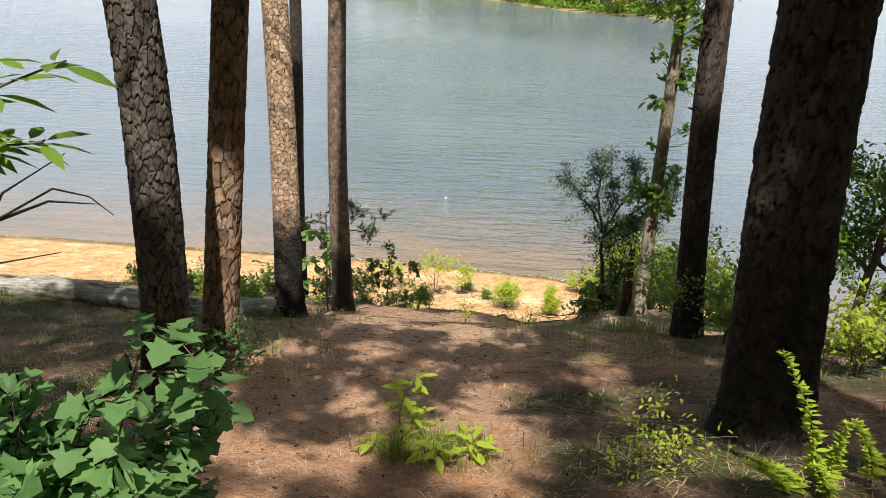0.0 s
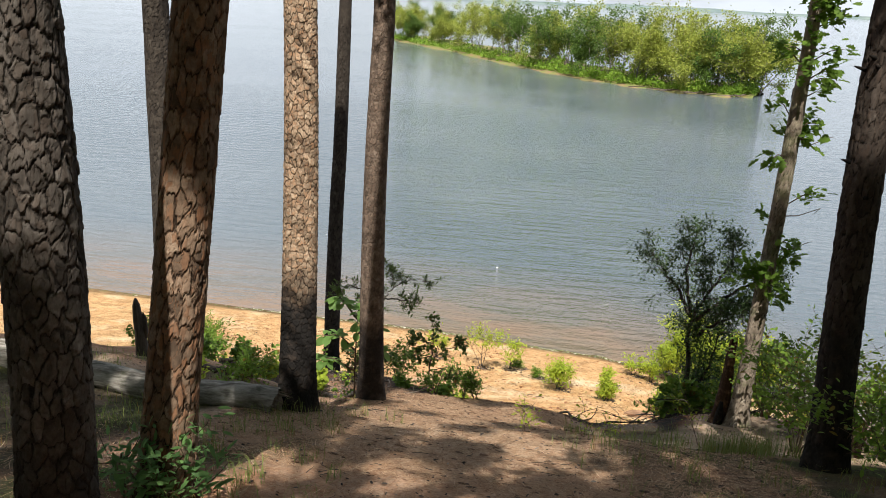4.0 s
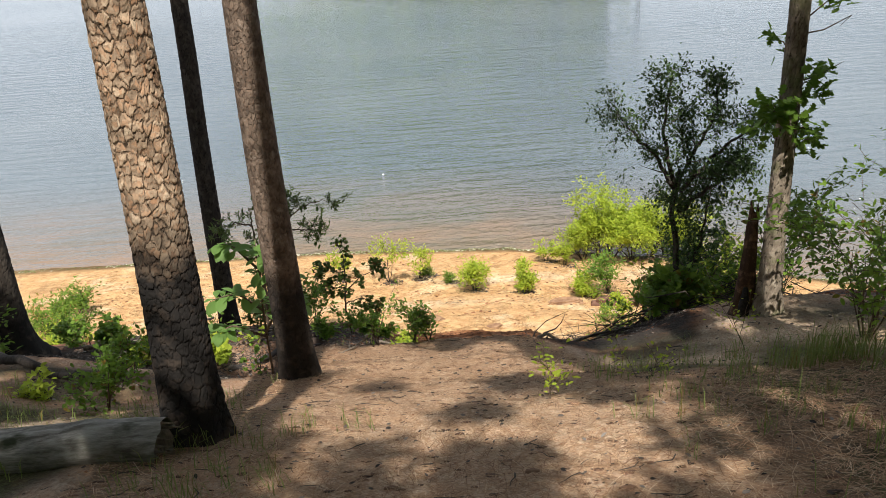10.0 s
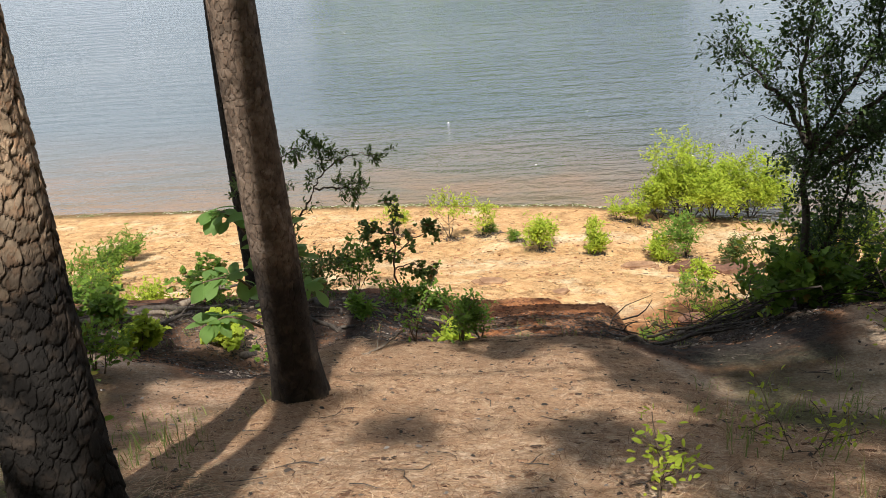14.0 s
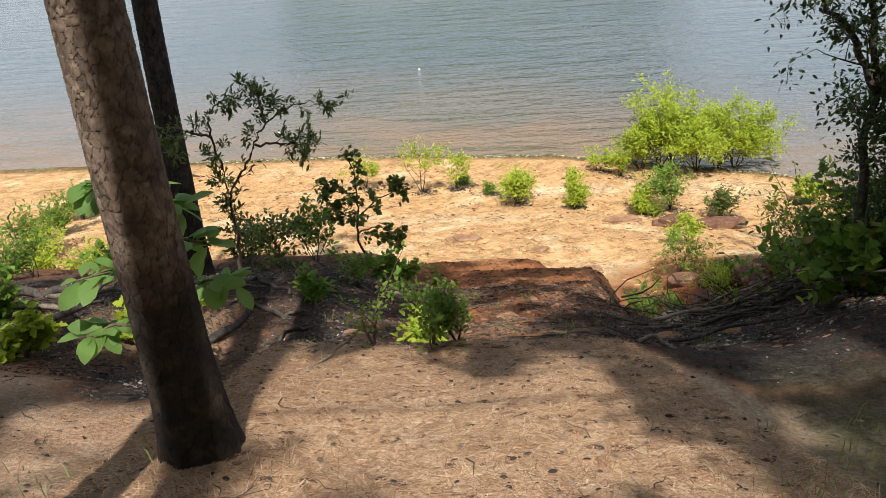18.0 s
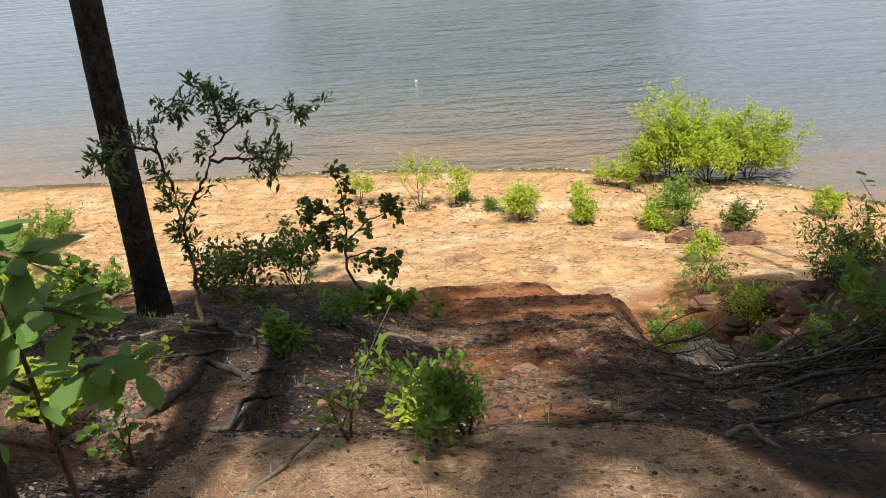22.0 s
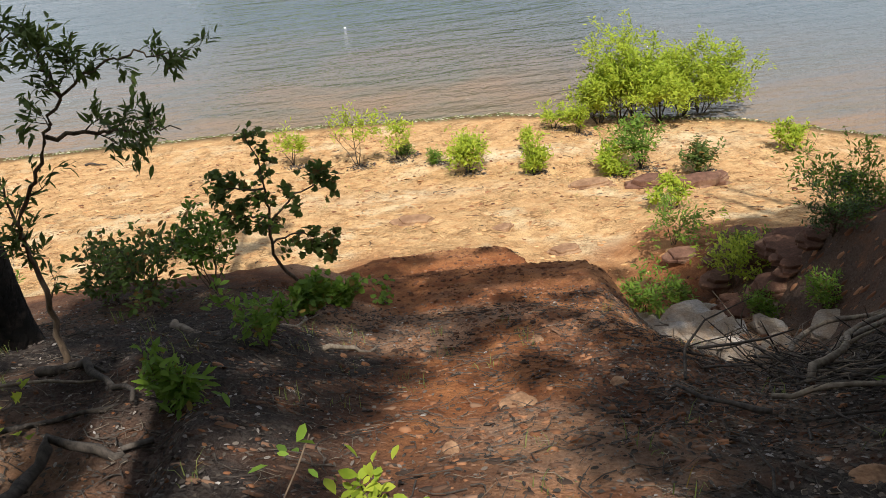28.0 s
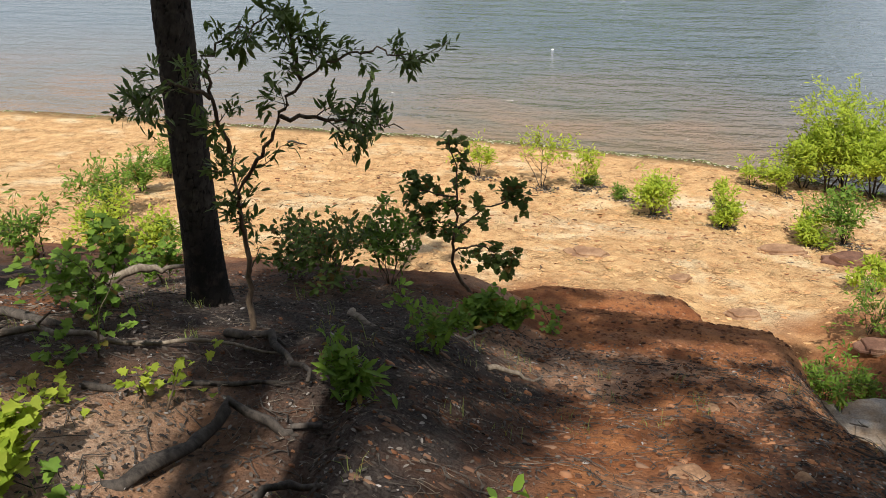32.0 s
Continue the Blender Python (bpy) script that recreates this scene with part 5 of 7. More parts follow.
guided("yaupon_tree", on_bank(2.35, 16.0), "small dark evergreen tree with bare twiggy side", "small tree", [
    [(0.0, 0.0, -0.1), (0.01, 0.0, 0.46), (-0.05, 0.04, 1.21), (-0.05, 0.08, 1.66), (0.0, 0.12, 1.84)],
    [(-0.08, 0.0, 1.65), (-0.32, 0.04, 2.07), (-0.57, 0.08, 2.31), (-0.72, 0.12, 2.55)],
    [(-0.09, 0.0, 1.7), (-0.21, 0.04, 2.19), (-0.18, 0.08, 2.6), (-0.12, 0.12, 2.94)],
    [(-0.05, 0.0, 1.65), (0.16, 0.04, 2.11), (0.37, 0.08, 2.46), (0.39, 0.12, 2.87)],
    [(-0.01, 0.0, 1.6), (0.35, 0.04, 1.98), (0.7, 0.08, 2.21), (0.93, 0.12, 2.37)],
    [(-0.03, 0.0, 1.36), (0.4, 0.06, 1.65), (0.71, 0.12, 1.82)],
    [(0.0, 0.0, 0.3), (0.3, 0.1, 0.9), (0.38, 0.1, 1.6)],
], 53, "oval", 0.05, HOLLY_LEAF, twigs=17, twig=0.3, per=4, r0=0.052, wood=DARK_WOOD, jitter=0.06, levels=2, kids=2, bare=(0.1, 0.55, 0.15, 0.0, 0.0, 0.05, 0.2), rise=0.04)


def place(x, y, turn=0.0):
    p = on_bank(x, y)
    return pose(p.x, p.y, p.z, 0, 0, turn)


# bright shrubs on the beach
BEACH = [  # x, y, height, stems, leaf, how bare below, leaves on a shoot
    (-2.25, 36.7, 2.3, 4, 1, 0.55, 6), (-1.1, 36.9, 1.5, 3, 1, 0.45, 5), (-4.3, 37.4, 1.5, 3, 1, 0.35, 5), (1.03, 34.9, 1.35, 7, 1, 0.08, 6), (2.8, 34.4, 1.3, 5, 1, 0.2, 6), (3.05, 36.6, 0.75, 2, 1, 0.4, 4),
    (5.0, 33.6, 1.0, 6, 1, 0.1, 5), (5.9, 33.9, 1.9, 7, 0, 0.1, 5), (7.3, 33.3, 1.1, 5, 3, 0.2, 3), (0.12, 36.2, 0.45, 3, 0, 0.1, 3), (-0.73, 37.3, 0.4, 3, 0, 0.1, 3), (4.4, 39.0, 1.0, 3, 1, 0.3, 4), (5.1, 38.3, 1.1, 4, 1, 0.25, 4),
    (-13.5, 33.0, 1.6, 6, 0, 0.1, 4), (-12.6, 30.4, 2.0, 7, 0, 0.1, 4), (-11.2, 28.3, 1.6, 6, 1, 0.1, 4), (-9.6, 27.0, 1.4, 6, 1, 0.1, 4), (-13.9, 35.2, 1.2, 5, 0, 0.1, 4), (5.2, 29.3, 0.8, 3, 2, 0.3, 3), (10.6, 34.6, 1.1, 5, 2, 0.2, 5),
]
for k, (x, y, h, n, c, low, per) in enumerate(BEACH):
    shrub("beach_shrub", place(x, y, 40 * k), ("green leafy shrub growing in the beach sand", "bright yellow-green shrub on the sandy beach", "fresh green shrub with narrow leaves on the bank", "dark brownish shrub beside a stone slab")[c], "shrub", 600 + k,
          height=h * 0.88, stems=n, lean=0.24, levels=2, kids=3, leaf="lance", leaf_size=0.15 if h > 0.7 else 0.10, per=max(3, per - 2), leaf_mat=(SHRUB_LEAF, BRIGHT_LEAF, BRIGHT_LEAF, MAPLE_LEAF)[c],
          radius=0.018, wood=DARK_WOOD, group="shrubs on the beach", low=low, jitter=0.07)

# the large bush that stands at the water's edge
for k, (x, y, h, per) in enumerate([(6.1, 39.4, 1.8, 3), (6.8, 39.2, 2.9, 6), (7.4, 39.5, 4.0, 8), (8.2, 39.1, 3.1, 8), (9.1, 39.7, 2.7, 7), (9.8, 39.8, 2.4, 5)]):
    shrub("willow_bush", place(x, y, 30 * k), "large bright yellow-green bush at the water's edge", "bush", 640 + k, height=h, stems=5, lean=0.42, levels=3, kids=3, spread=0.85, rise=0.05, leaf="lance", leaf_size=0.16, per=per, leaf_mat=BRIGHT_LEAF,
          wood=DARK_WOOD, radius=0.035, jitter=0.11, group="bushes at the water", low=0.34)

# green shrubs in the gully and on the slope
SLOPE = [  # x, y, height, stems, material, leaf size, leaf kind
    (2.86, 24.05, 1.0, 7, SHRUB_LEAF, 0.10, "lance"), (4.2, 26.6, 1.1, 6, SHRUB_LEAF, 0.10, "lance"), (4.3, 24.1, 1.1, 7, BRIGHT_LEAF, 0.10, "lance"), (3.6, 24.6, 0.8, 6, SHRUB_LEAF, 0.09, "lance"), (5.3, 23.4, 1.4, 8, SHRUB_LEAF, 0.10, "lance"),
    # shrubs around (-3.35, 20.7): darker leaf colour put in for partial shade
    (5.6, 23.3, 0.8, 7, SHRUB_LEAF, 0.08, "lance"), (6.2, 24.4, 0.8, 7, SHRUB_LEAF, 0.08, "lance"), (4.5, 21.9, 0.5, 6, SHRUB_LEAF, 0.07, "lance"), (6.3, 22.2, 1.5, 8, HOLLY_LEAF, 0.06, "oval"), (4.7, 24.6, 0.6, 7, SHRUB_LEAF, 0.08, "lance"), (4.0, 22.6, 0.45, 6, SHRUB_LEAF, 0.07, "lance"), (5.0, 22.8, 0.9, 8, HOLLY_LEAF, 0.07, "lance"), (-4.2, 18.5, 0.75, 3, SHRUB_LEAF, 0.10, "maple"), (-4.95, 20.2, 0.5, 3, SHRUB_LEAF, 0.075, "maple"), (-3.35, 20.7, 1.05, 6, MAPLE_LEAF, 0.085, "oval"), (-2.85, 21.1, 1.0, 6, OAK_LEAF, 0.085, "oval"), (-3.8, 20.9, 0.7, 5, MAPLE_LEAF, 0.08, "oval"),
    (-1.8, 20.3, 0.34, 3, SHRUB_LEAF, 0.10, "maple"), (-1.5, 21.1, 0.34, 3, SHRUB_LEAF, 0.10, "maple"), (-1.0, 21.5, 0.24, 2, SHRUB_LEAF, 0.09, "maple"), (-2.13, 17.5, 0.36, 3, SHRUB_LEAF, 0.09, "lance"), (-1.85, 18.7, 0.5, 3, SHRUB_LEAF, 0.07, "oval"),
    (-5.6, 18.0, 0.6, 3, SHRUB_LEAF, 0.075, "maple"), (-6.6, 19.6, 0.85, 4, SHRUB_LEAF, 0.08, "lance"), (-7.4, 21.5, 0.9, 5, SHRUB_LEAF, 0.10, "lance"), (-5.8, 22.4, 0.6, 4, SHRUB_LEAF, 0.09, "lance"), (-3.3, 16.2, 0.3, 3, BRIGHT_LEAF, 0.10, "maple"), (-3.9, 15.6, 0.35, 3, BRIGHT_LEAF, 0.10, "maple"), (-4.6, 16.6, 0.45, 4, SHRUB_LEAF, 0.09, "maple"),
    (-0.76, 14.95, 0.62, 4, OAK_LEAF, 0.044, "oval"), (-0.6, 15.0, 0.4, 3, OAK_LEAF, 0.04, "oval"), (-1.14, 15.1, 0.68, 2, SHRUB_LEAF, 0.045, "oval"), (-3.55, 17.3, 0.45, 2, SHRUB_LEAF, 0.09, "maple"), (-3.3, 16.85, 0.2, 2, BRIGHT_LEAF, 0.07, "maple"), (-2.95, 16.9, 0.24, 2, BRIGHT_LEAF, 0.07, "maple"), (-3.9, 17.8, 0.5, 2, SHRUB_LEAF, 0.075, "maple"), (-2.6, 15.8, 0.5, 2, SHRUB_LEAF, 0.085, "maple"), (-3.5, 14.3, 0.5, 4, SHRUB_LEAF, 0.06, "oval"), (-5.4, 15.2, 0.55, 5, SHRUB_LEAF, 0.07, "oval"),
    (-3.1, 12.8, 0.48, 4, SHRUB_LEAF, 0.055, "oval"), (-3.7, 13.2, 0.3, 3, BRIGHT_LEAF, 0.06, "oval"), (-0.9, 15.9, 0.28, 3, BRIGHT_LEAF, 0.07, "broad"),
    (2.3, 15.7, 0.7, 4, SHRUB_LEAF, 0.12, "maple"), (2.55, 16.4, 0.8, 4, OAK_LEAF, 0.12, "maple"), (2.9, 16.4, 1.0, 5, SHRUB_LEAF, 0.09, "maple"), (3.3, 15.4, 1.5, 7, SHRUB_LEAF, 0.09, "oval"), (2.6, 17.2, 1.0, 6, SHRUB_LEAF, 0.1, "oval"),
    (2.8, 16.7, 2.0, 7, BRIGHT_LEAF, 0.075, "oval"), (3.1, 16.9, 1.5, 7, OAK_LEAF, 0.12, "maple"), (3.05, 13.25, 1.35, 9, SHRUB_LEAF, 0.07, "oval"), (3.6, 13.0, 1.5, 9, SHRUB_LEAF, 0.07, "oval"), (3.9, 13.8, 1.4, 8, BRIGHT_LEAF, 0.08, "oval"), (2.95, 10.95, 0.9, 6, SHRUB_LEAF, 0.06, "oval"), (3.5, 11.2, 1.1, 7, SHRUB_LEAF, 0.07, "oval"), (2.75, 11.6, 1.0, 5, SHRUB_LEAF, 0.07, "oval"),
    (3.9, 9.8, 0.85, 8, BRIGHT_LEAF, 0.07, "oval"), (4.5, 10.6, 1.0, 8, BRIGHT_LEAF, 0.07, "oval"), (4.6, 8.8, 0.7, 6, SHRUB_LEAF, 0.07, "oval"),
    (-5.0, 10.2, 0.45, 5, SHRUB_LEAF, 0.07, "oval"), (-5.9, 11.0, 0.6, 5, SHRUB_LEAF, 0.07, "oval"), 
]
for k, (x, y, h, n, lm, ls, kind) in enumerate(SLOPE):
    tint = "bright yellow-green" if lm is BRIGHT_LEAF else "dark green" if lm in (MAPLE_LEAF, HOLLY_LEAF) else "green"
    shape = {"lance": "narrow", "oval": "small oval", "maple": "lobed", "broad": "broad"}[kind]
    shrub("shrub", place(x, y, 50 * k), f"{tint} low shrub with {shape} leaves on the bank", "shrub", 700 + k, height=h, stems=n, lean=0.14 if ls < 0.05 else 0.32, levels=1 if n == 2 else 2, kids=3, leaf=kind, leaf_size=ls * (0.78 if kind == 'maple' else 1.0), per=1 if n == 2 and kind == 'maple' else 3 if ls < 0.06 else 2, leaf_mat=lm, radius=0.010, group="shrubs on the bank", jitter=0.035, spread=0.5 if ls < 0.05 else 0.8)


# ---- plants with leaves large enough to count ----
def leaf_part(parent, p, d, size, mat_, kind, rng, label=""):
    d = Vector(d).normalized()
    up = Vector((rng.normal(0, 0.35), rng.normal(0, 0.35), 1))
    s = up.cross(d).normalized()
    nrm = d.cross(s)
    m = Matrix(((d.x, s.x, nrm.x, p[0]), (d.y, s.y, nrm.y, p[1]), (d.z, s.z, nrm.z, p[2]), (0, 0, 0, 1))) @ Matrix.Diagonal((size, size, size, 1))
    return part("leaf", LEAF_MESH[kind, mat_.name], None, parent, label, m)


LEAF_MESH = {}
for kind, mat_ in (("broad", BIG_LEAF), ("lance", LAUREL_LEAF), ("maple", VINE_LEAF), ("lance", BRIGHT_LEAF), ("oak", SHRUB_LEAF), ("lance", SHRUB_LEAF)):
    me = quick_mesh("leaf", *LEAVES[kind])
    me.materials.append(mat_)
    LEAF_MESH[kind, mat_.name] = me


def leafy(name, at, label, stems, seed, mat_, kind, size, whorls, per, droop=0.35, r=0.008):
    """A plant with whorls of single leaves up its stems."""
    rng = np.random.default_rng(seed)
    ob = thing(name, at, label, "plant")
    for pts in stems:
        P = np.array(pts, float)
        s = np.linspace(0, len(P) - 1, 14)
        C = np.stack([np.interp(s, range(len(P)), P[:, k]) for k in range(3)], 1)
        C[1:-1] = (C[:-2] + 2 * C[1:-1] + C[2:]) / 4
        b = Bunch()
        b.tube(C, r * (1 - 0.7 * np.linspace(0, 1, 14)), 6)
        part("stem", b.mesh("stem", True), TWIG, ob)
        for wv in range(whorls):
            q = 0.35 + 0.65 * (wv + 0.5) / whorls
            p = np.array([np.interp(q * 13, range(14), C[:, k]) for k in range(3)])
            a0 = rng.uniform(0, 6.28)
            for k in range(per):
                a = a0 + 6.28 * k / per + rng.uniform(-0.4, 0.4)
                d = (math.cos(a), math.sin(a), rng.uniform(-droop, 0.35))
                leaf_part(ob, p + np.array(d) * 0.02, d, size * rng.uniform(0.65, 1.15), mat_, kind, rng)
    return ob


leafy("hickory_sapling", place(-2.2, 14.58), "sapling with large pale green drooping leaves beside a pine", [
    [(0, 0, -0.05), (0.0, 0.02, 0.6), (0.03, 0, 1.1), (0.05, 0, 1.5)],
    [(0.0, 0, 0.75), (-0.2, -0.05, 0.98), (-0.42, -0.1, 0.95)],
    [(0.0, 0, 0.95), (0.2, -0.05, 1.15), (0.36, -0.1, 1.12)],
    [(0.0, 0, 0.45), (-0.28, -0.1, 0.66), (-0.42, -0.15, 0.62)],
    [(0.0, 0, 0.5), (0.2, 0.05, 0.82), (0.37, 0.12, 0.74)],
    [(0.02, 0, 1.2), (-0.2, 0.1, 1.42), (-0.35, 0.2, 1.4)],
    [(0.02, 0, 1.2), (0.15, -0.1, 1.4), (0.28, -0.15, 1.38)],
], 61, BIG_LEAF, "broad", 0.17, 6, 4, droop=0.6, r=0.014)
leafy("laurel_seedling", place(-0.06, 7.22), "young seedling with upright glossy yellow-green leaves", [[(0, 0, 0), (-0.02, 0, 0.2), (0.02, 0.0, 0.36), (0.12, 0, 0.5)], [(0, 0, 0.0), (0.05, 0, 0.12), (0.08, -0.02, 0.2)]], 62, BRIGHT_LEAF, "lance", 0.14, 6, 3, droop=-0.1, r=0.005)
for k, (x, y) in enumerate([(-0.22, 6.98), (0.38, 6.9), (0.22, 6.75), (0.46, 6.98), (-0.05, 7.0), (0.3, 7.05), (0.12, 6.85)]):
    leafy("ground_plant", place(x, y, 77 * k), "low rosette of bright green leaves by the path", [[(0, 0, 0), (0.02, 0, 0.06), (0.03, 0, 0.1 + 0.02 * (k % 3))]], 630 + k, BRIGHT_LEAF, "lance", 0.13, 3, 4, droop=0.2, r=0.003)
leafy("grape_vine", place(-0.78, 4.85), "leafy bush with broad lobed green leaves beside the path", [
    [(0, 0, 0), (0.08, 0.05, 0.6), (0.18, 0.16, 1.02), (0.24, 0.2, 1.18), (0.40, 0.04, 1.2), (0.52, -0.04, 1.08)], [(0, 0, 0), (-0.05, 0.1, 0.6), (0.05, 0.1, 0.95), (0.2, 0.05, 1.0)],
    [(0, 0, 0), (-0.2, 0.1, 0.6), (-0.25, 0.2, 0.95)], [(0, 0, 0), (0.1, -0.1, 0.5), (0.28, -0.1, 0.78)], [(0, 0, 0), (-0.2, -0.1, 0.6), (-0.4, -0.1, 0.85)],
    [(0, 0, 0), (0.1, 0.1, 0.4), (0.25, 0.15, 0.7)], [(0.18, 0.16, 1.02), (0.34, 0.2, 1.0), (0.4, 0.16, 0.86)],
], 64, VINE_LEAF, "maple", 0.10, 9, 2, droop=0.7, r=0.004)
leafy("hickory_branch", pose(-1.12, 4.6, 15.03), "slender sapling with long pointed leaves beside the path", [
    [(0, 0, -0.3), (0.0, 0.0, 0.9), (0.15, 0.0, 1.5), (0.45, 0.02, 1.72), (0.66, 0.05, 1.80)], [(0.15, 0.0, 1.45), (0.4, 0.02, 1.6), (0.58, 0.04, 1.62)],
], 65, SHRUB_LEAF, "lance", 0.11, 11, 4, droop=0.35, r=0.008)
for k, (x, y, h) in enumerate([(-1.0, 4.85, 0.92), (-0.72, 4.8, 0.74), (-1.3, 5.1, 0.85), (-0.95, 5.05, 0.85)]):
    shrub("vine_bush", place(x, y, 70 * k), "leafy tangle of broad lobed green vine leaves beside the path", "vine", 820 + k, height=h, stems=5, lean=0.35, levels=2, kids=3, leaf="maple", leaf_size=0.10, per=2, leaf_mat=VINE_LEAF, radius=0.005, jitter=0.03, group="vines beside the path", droop=0.2)
for k, (x, y, h) in enumerate([(-1.58, 8.47, 0.62), (-1.68, 8.42, 0.4), (-1.92, 8.5, 0.5)]):
    shrub("creeper", place(x, y, 70 * k), "thin green creeper climbing at the foot of a pine", "creeper", 840 + k, height=h, stems=2, lean=0.15, levels=1, kids=4, leaf="lance", leaf_size=0.075, per=3, leaf_mat=VINE_LEAF, radius=0.004, group="creepers", droop=0.3)
# dead twig that reaches into the view
dead = thing("dead_twig", pose(-1.55, 5.3, 14.77), "bare dead shrub with thin drooping twigs", "dead shrub")
for k, pts in enumerate(([(0, 0, -0.3), (0.1, 0, 0.9), (0.4, 0.0, 1.42), (0.65, -0.05, 1.56), (0.78, -0.08, 1.55), (0.86, -0.1, 1.50)], [(0.4, 0.0, 1.42), (0.6, 0, 1.50), (0.75, 0.02, 1.49)], [(0.1, 0, 0.9), (0.35, 0.05, 1.25), (0.55, 0.1, 1.28)], [(0.2, 0, 1.1), (0.45, 0.0, 1.52), (0.68, 0.0, 1.66)])):
    b = Bunch()
    b.tube(pts, np.linspace(0.007, 0.0015, len(pts)), 5)
    part("twig", b.mesh("twig"), DARK_WOOD, dead)
# feathery weed at the foot of the thick pine
for k, (x, y, h, lx) in enumerate([(2.29, 6.78, 0.86, -0.15), (2.40, 6.85, 0.42, 0.02), (2.66, 6.9, 0.42, -0.08), (2.2, 6.74, 0.2, -0.14), (2.34, 6.7, 0.2, -0.05), (2.8, 7.0, 0.45, 0.1), (2.12, 6.7, 0.16, -0.12)]):
    rng = np.random.default_rng(660 + k)
    weed = thing("goldenrod", place(x, y), "feathery bright green weed beside a pine", "weed", "weeds by the path")
    C = np.array([(lx * q * q * 2, 0.02 * q, h * q) for q in np.linspace(0, 1, 12)])
    b = Bunch()
    b.tube(C, np.linspace(0.005, 0.0015, 12), 5)
    part("stem", b.mesh("stem"), GRASS, weed)
    pos, head = [], []
    for q in np.linspace(0.12, 1, 60):
        for _ in range(3):
            a = rng.uniform(0, 6.28)
            pos.append([np.interp(q, np.linspace(0, 1, 12), C[:, j]) for j in range(3)])
            head.append((math.cos(a), math.sin(a), 0.5))
    part("foliage", leaves_mesh("foliage", "lance", pos, head, 0.07 * rng.uniform(0.6, 1.1, len(pos)) * (1.25 - 0.6 * np.repeat(np.linspace(0, 1, 60), 3)), rng), BRIGHT_LEAF, weed)
for k, (x, y, h) in enumerate([(1.40, 6.9, 0.46), (1.28, 6.75, 0.3), (1.54, 6.88, 0.26), (1.65, 7.0, 0.2), (0.15, 11.64, 0.25), (0.85, 12.1, 0.2), (2.05, 13.2, 0.5)]):
    shrub("sprig", place(x, y, 60 * k), "thin yellow-green sprig growing on the path side", "sprig", 680 + k, height=h * 1.3, stems=2, lean=0.35, levels=1, kids=4, leaf="oval", leaf_size=0.038, per=2, leaf_mat=BRIGHT_LEAF, radius=0.004, group="sprigs")


# slender trees on the slope beyond the thick pine
for k, (x, y, h) in enumerate([(5.15, 12.9, 4.4), (5.8, 13.6, 4.8)]):
    guided("slender_tree", on_bank(x, y), "slender leaning tree with small green leaves", "small tree", [
        [(0, 0, -0.1), (0.15, 0, 1.2), (0.35, 0, 2.4), (0.6, 0, h)], [(0.15, 0, 1.2), (0.6, 0, 1.7), (0.9, 0, 1.9)], [(0.3, 0, 2.0), (-0.2, 0, 2.3), (-0.7, 0, 2.35)], [(0.35, 0, 2.4), (0.9, 0, 2.9), (1.2, 0, 3.2)], [(0.1, 0, 1.0), (-0.3, 0, 1.4), (-0.6, 0, 1.5)]],
        690 + k, "oval", 0.09, OAK_LEAF, twigs=12, twig=0.5, per=4, r0=0.07, levels=1, kids=3, jitter=0.06)

# ---- rocks ----
def rock_mesh(name, size, seed, flat=0.5, layers=0.0):
    """A boulder, or with layers a broken slab with stepped, uneven edges."""
    rr = np.random.default_rng(seed + 400)
    bm = bmesh.new()
    if layers:
        z = -size[2] * 0.7
        for lay in range(3):
            n = 13
            th = size[2] * rr.uniform(0.4, 0.62)
            off = rr.normal(0, 0.08, 2) * size[0]
            sc = 1.0 - 0.12 * lay
            rad = rr.uniform(0.72, 1.08, n)
            ring = []
            for k, (hh, inset) in enumerate(((z, 0.97), (z + th * 0.15, 1.0), (z + th * 0.85, 0.99), (z + th, 0.93))):
                ring.append([bm.verts.new((off[0] + size[0] * sc * inset * rad[i] * math.cos(i * 6.2832 / n), off[1] + size[1] * sc * inset * rad[i] * math.sin(i * 6.2832 / n), hh + rr.normal(0, th * 0.07))) for i in range(n)])
            for r in range(3):
                for i in range(n):
                    bm.faces.new((ring[r][i], ring[r][(i + 1) % n], ring[r + 1][(i + 1) % n], ring[r + 1][i]))
            bm.faces.new(ring[3])
            bm.faces.new(ring[0][::-1])
            z += th * 0.93
        me = bpy.data.meshes.new(name)
        bm.to_mesh(me)
        bm.free()
        return me
    bmesh.ops.create_icosphere(bm, subdivisions=3, radius=1.0)
    for v in bm.verts:
        p = v.co.copy()
        n = noise.noise(p * 1.3 + Vector((seed * 3.1, seed, 0))) * 0.35 + noise.noise(p * 3.7 + Vector((0, seed * 2.0, 1))) * 0.14
        q = p * (1 + n)
        q.z = max(q.z, -0.6)
        for ax in (0, 1, 2):
            q[ax] = math.copysign(abs(q[ax]) ** 0.75, q[ax])
        v.co = Vector((q.x * size[0], q.y * size[1], q.z * size[2]))
    me = bpy.data.meshes.new(name)
    bm.to_mesh(me)
    bm.free()
    return me


def stone_material(name, a, b, c):
    m = Mat(name, rough=0.92, spec=0.2)
    t = m.mix(m.grey(m.noise(5, 5), 0.35, 0.65), a, b)
    t = m.mix(m.grey(m.noise(1.7, 4), 0.52, 0.68), t, c)
    t = m.mix(m.grey(m.noise(45, 4), 0.35, 0.7), m.mix(0.4, t, (0.02, 0.015, 0.01)), t)
    m.color(t).bump(m.noise(16, 5), 0.6, 0.03)
    return m.m


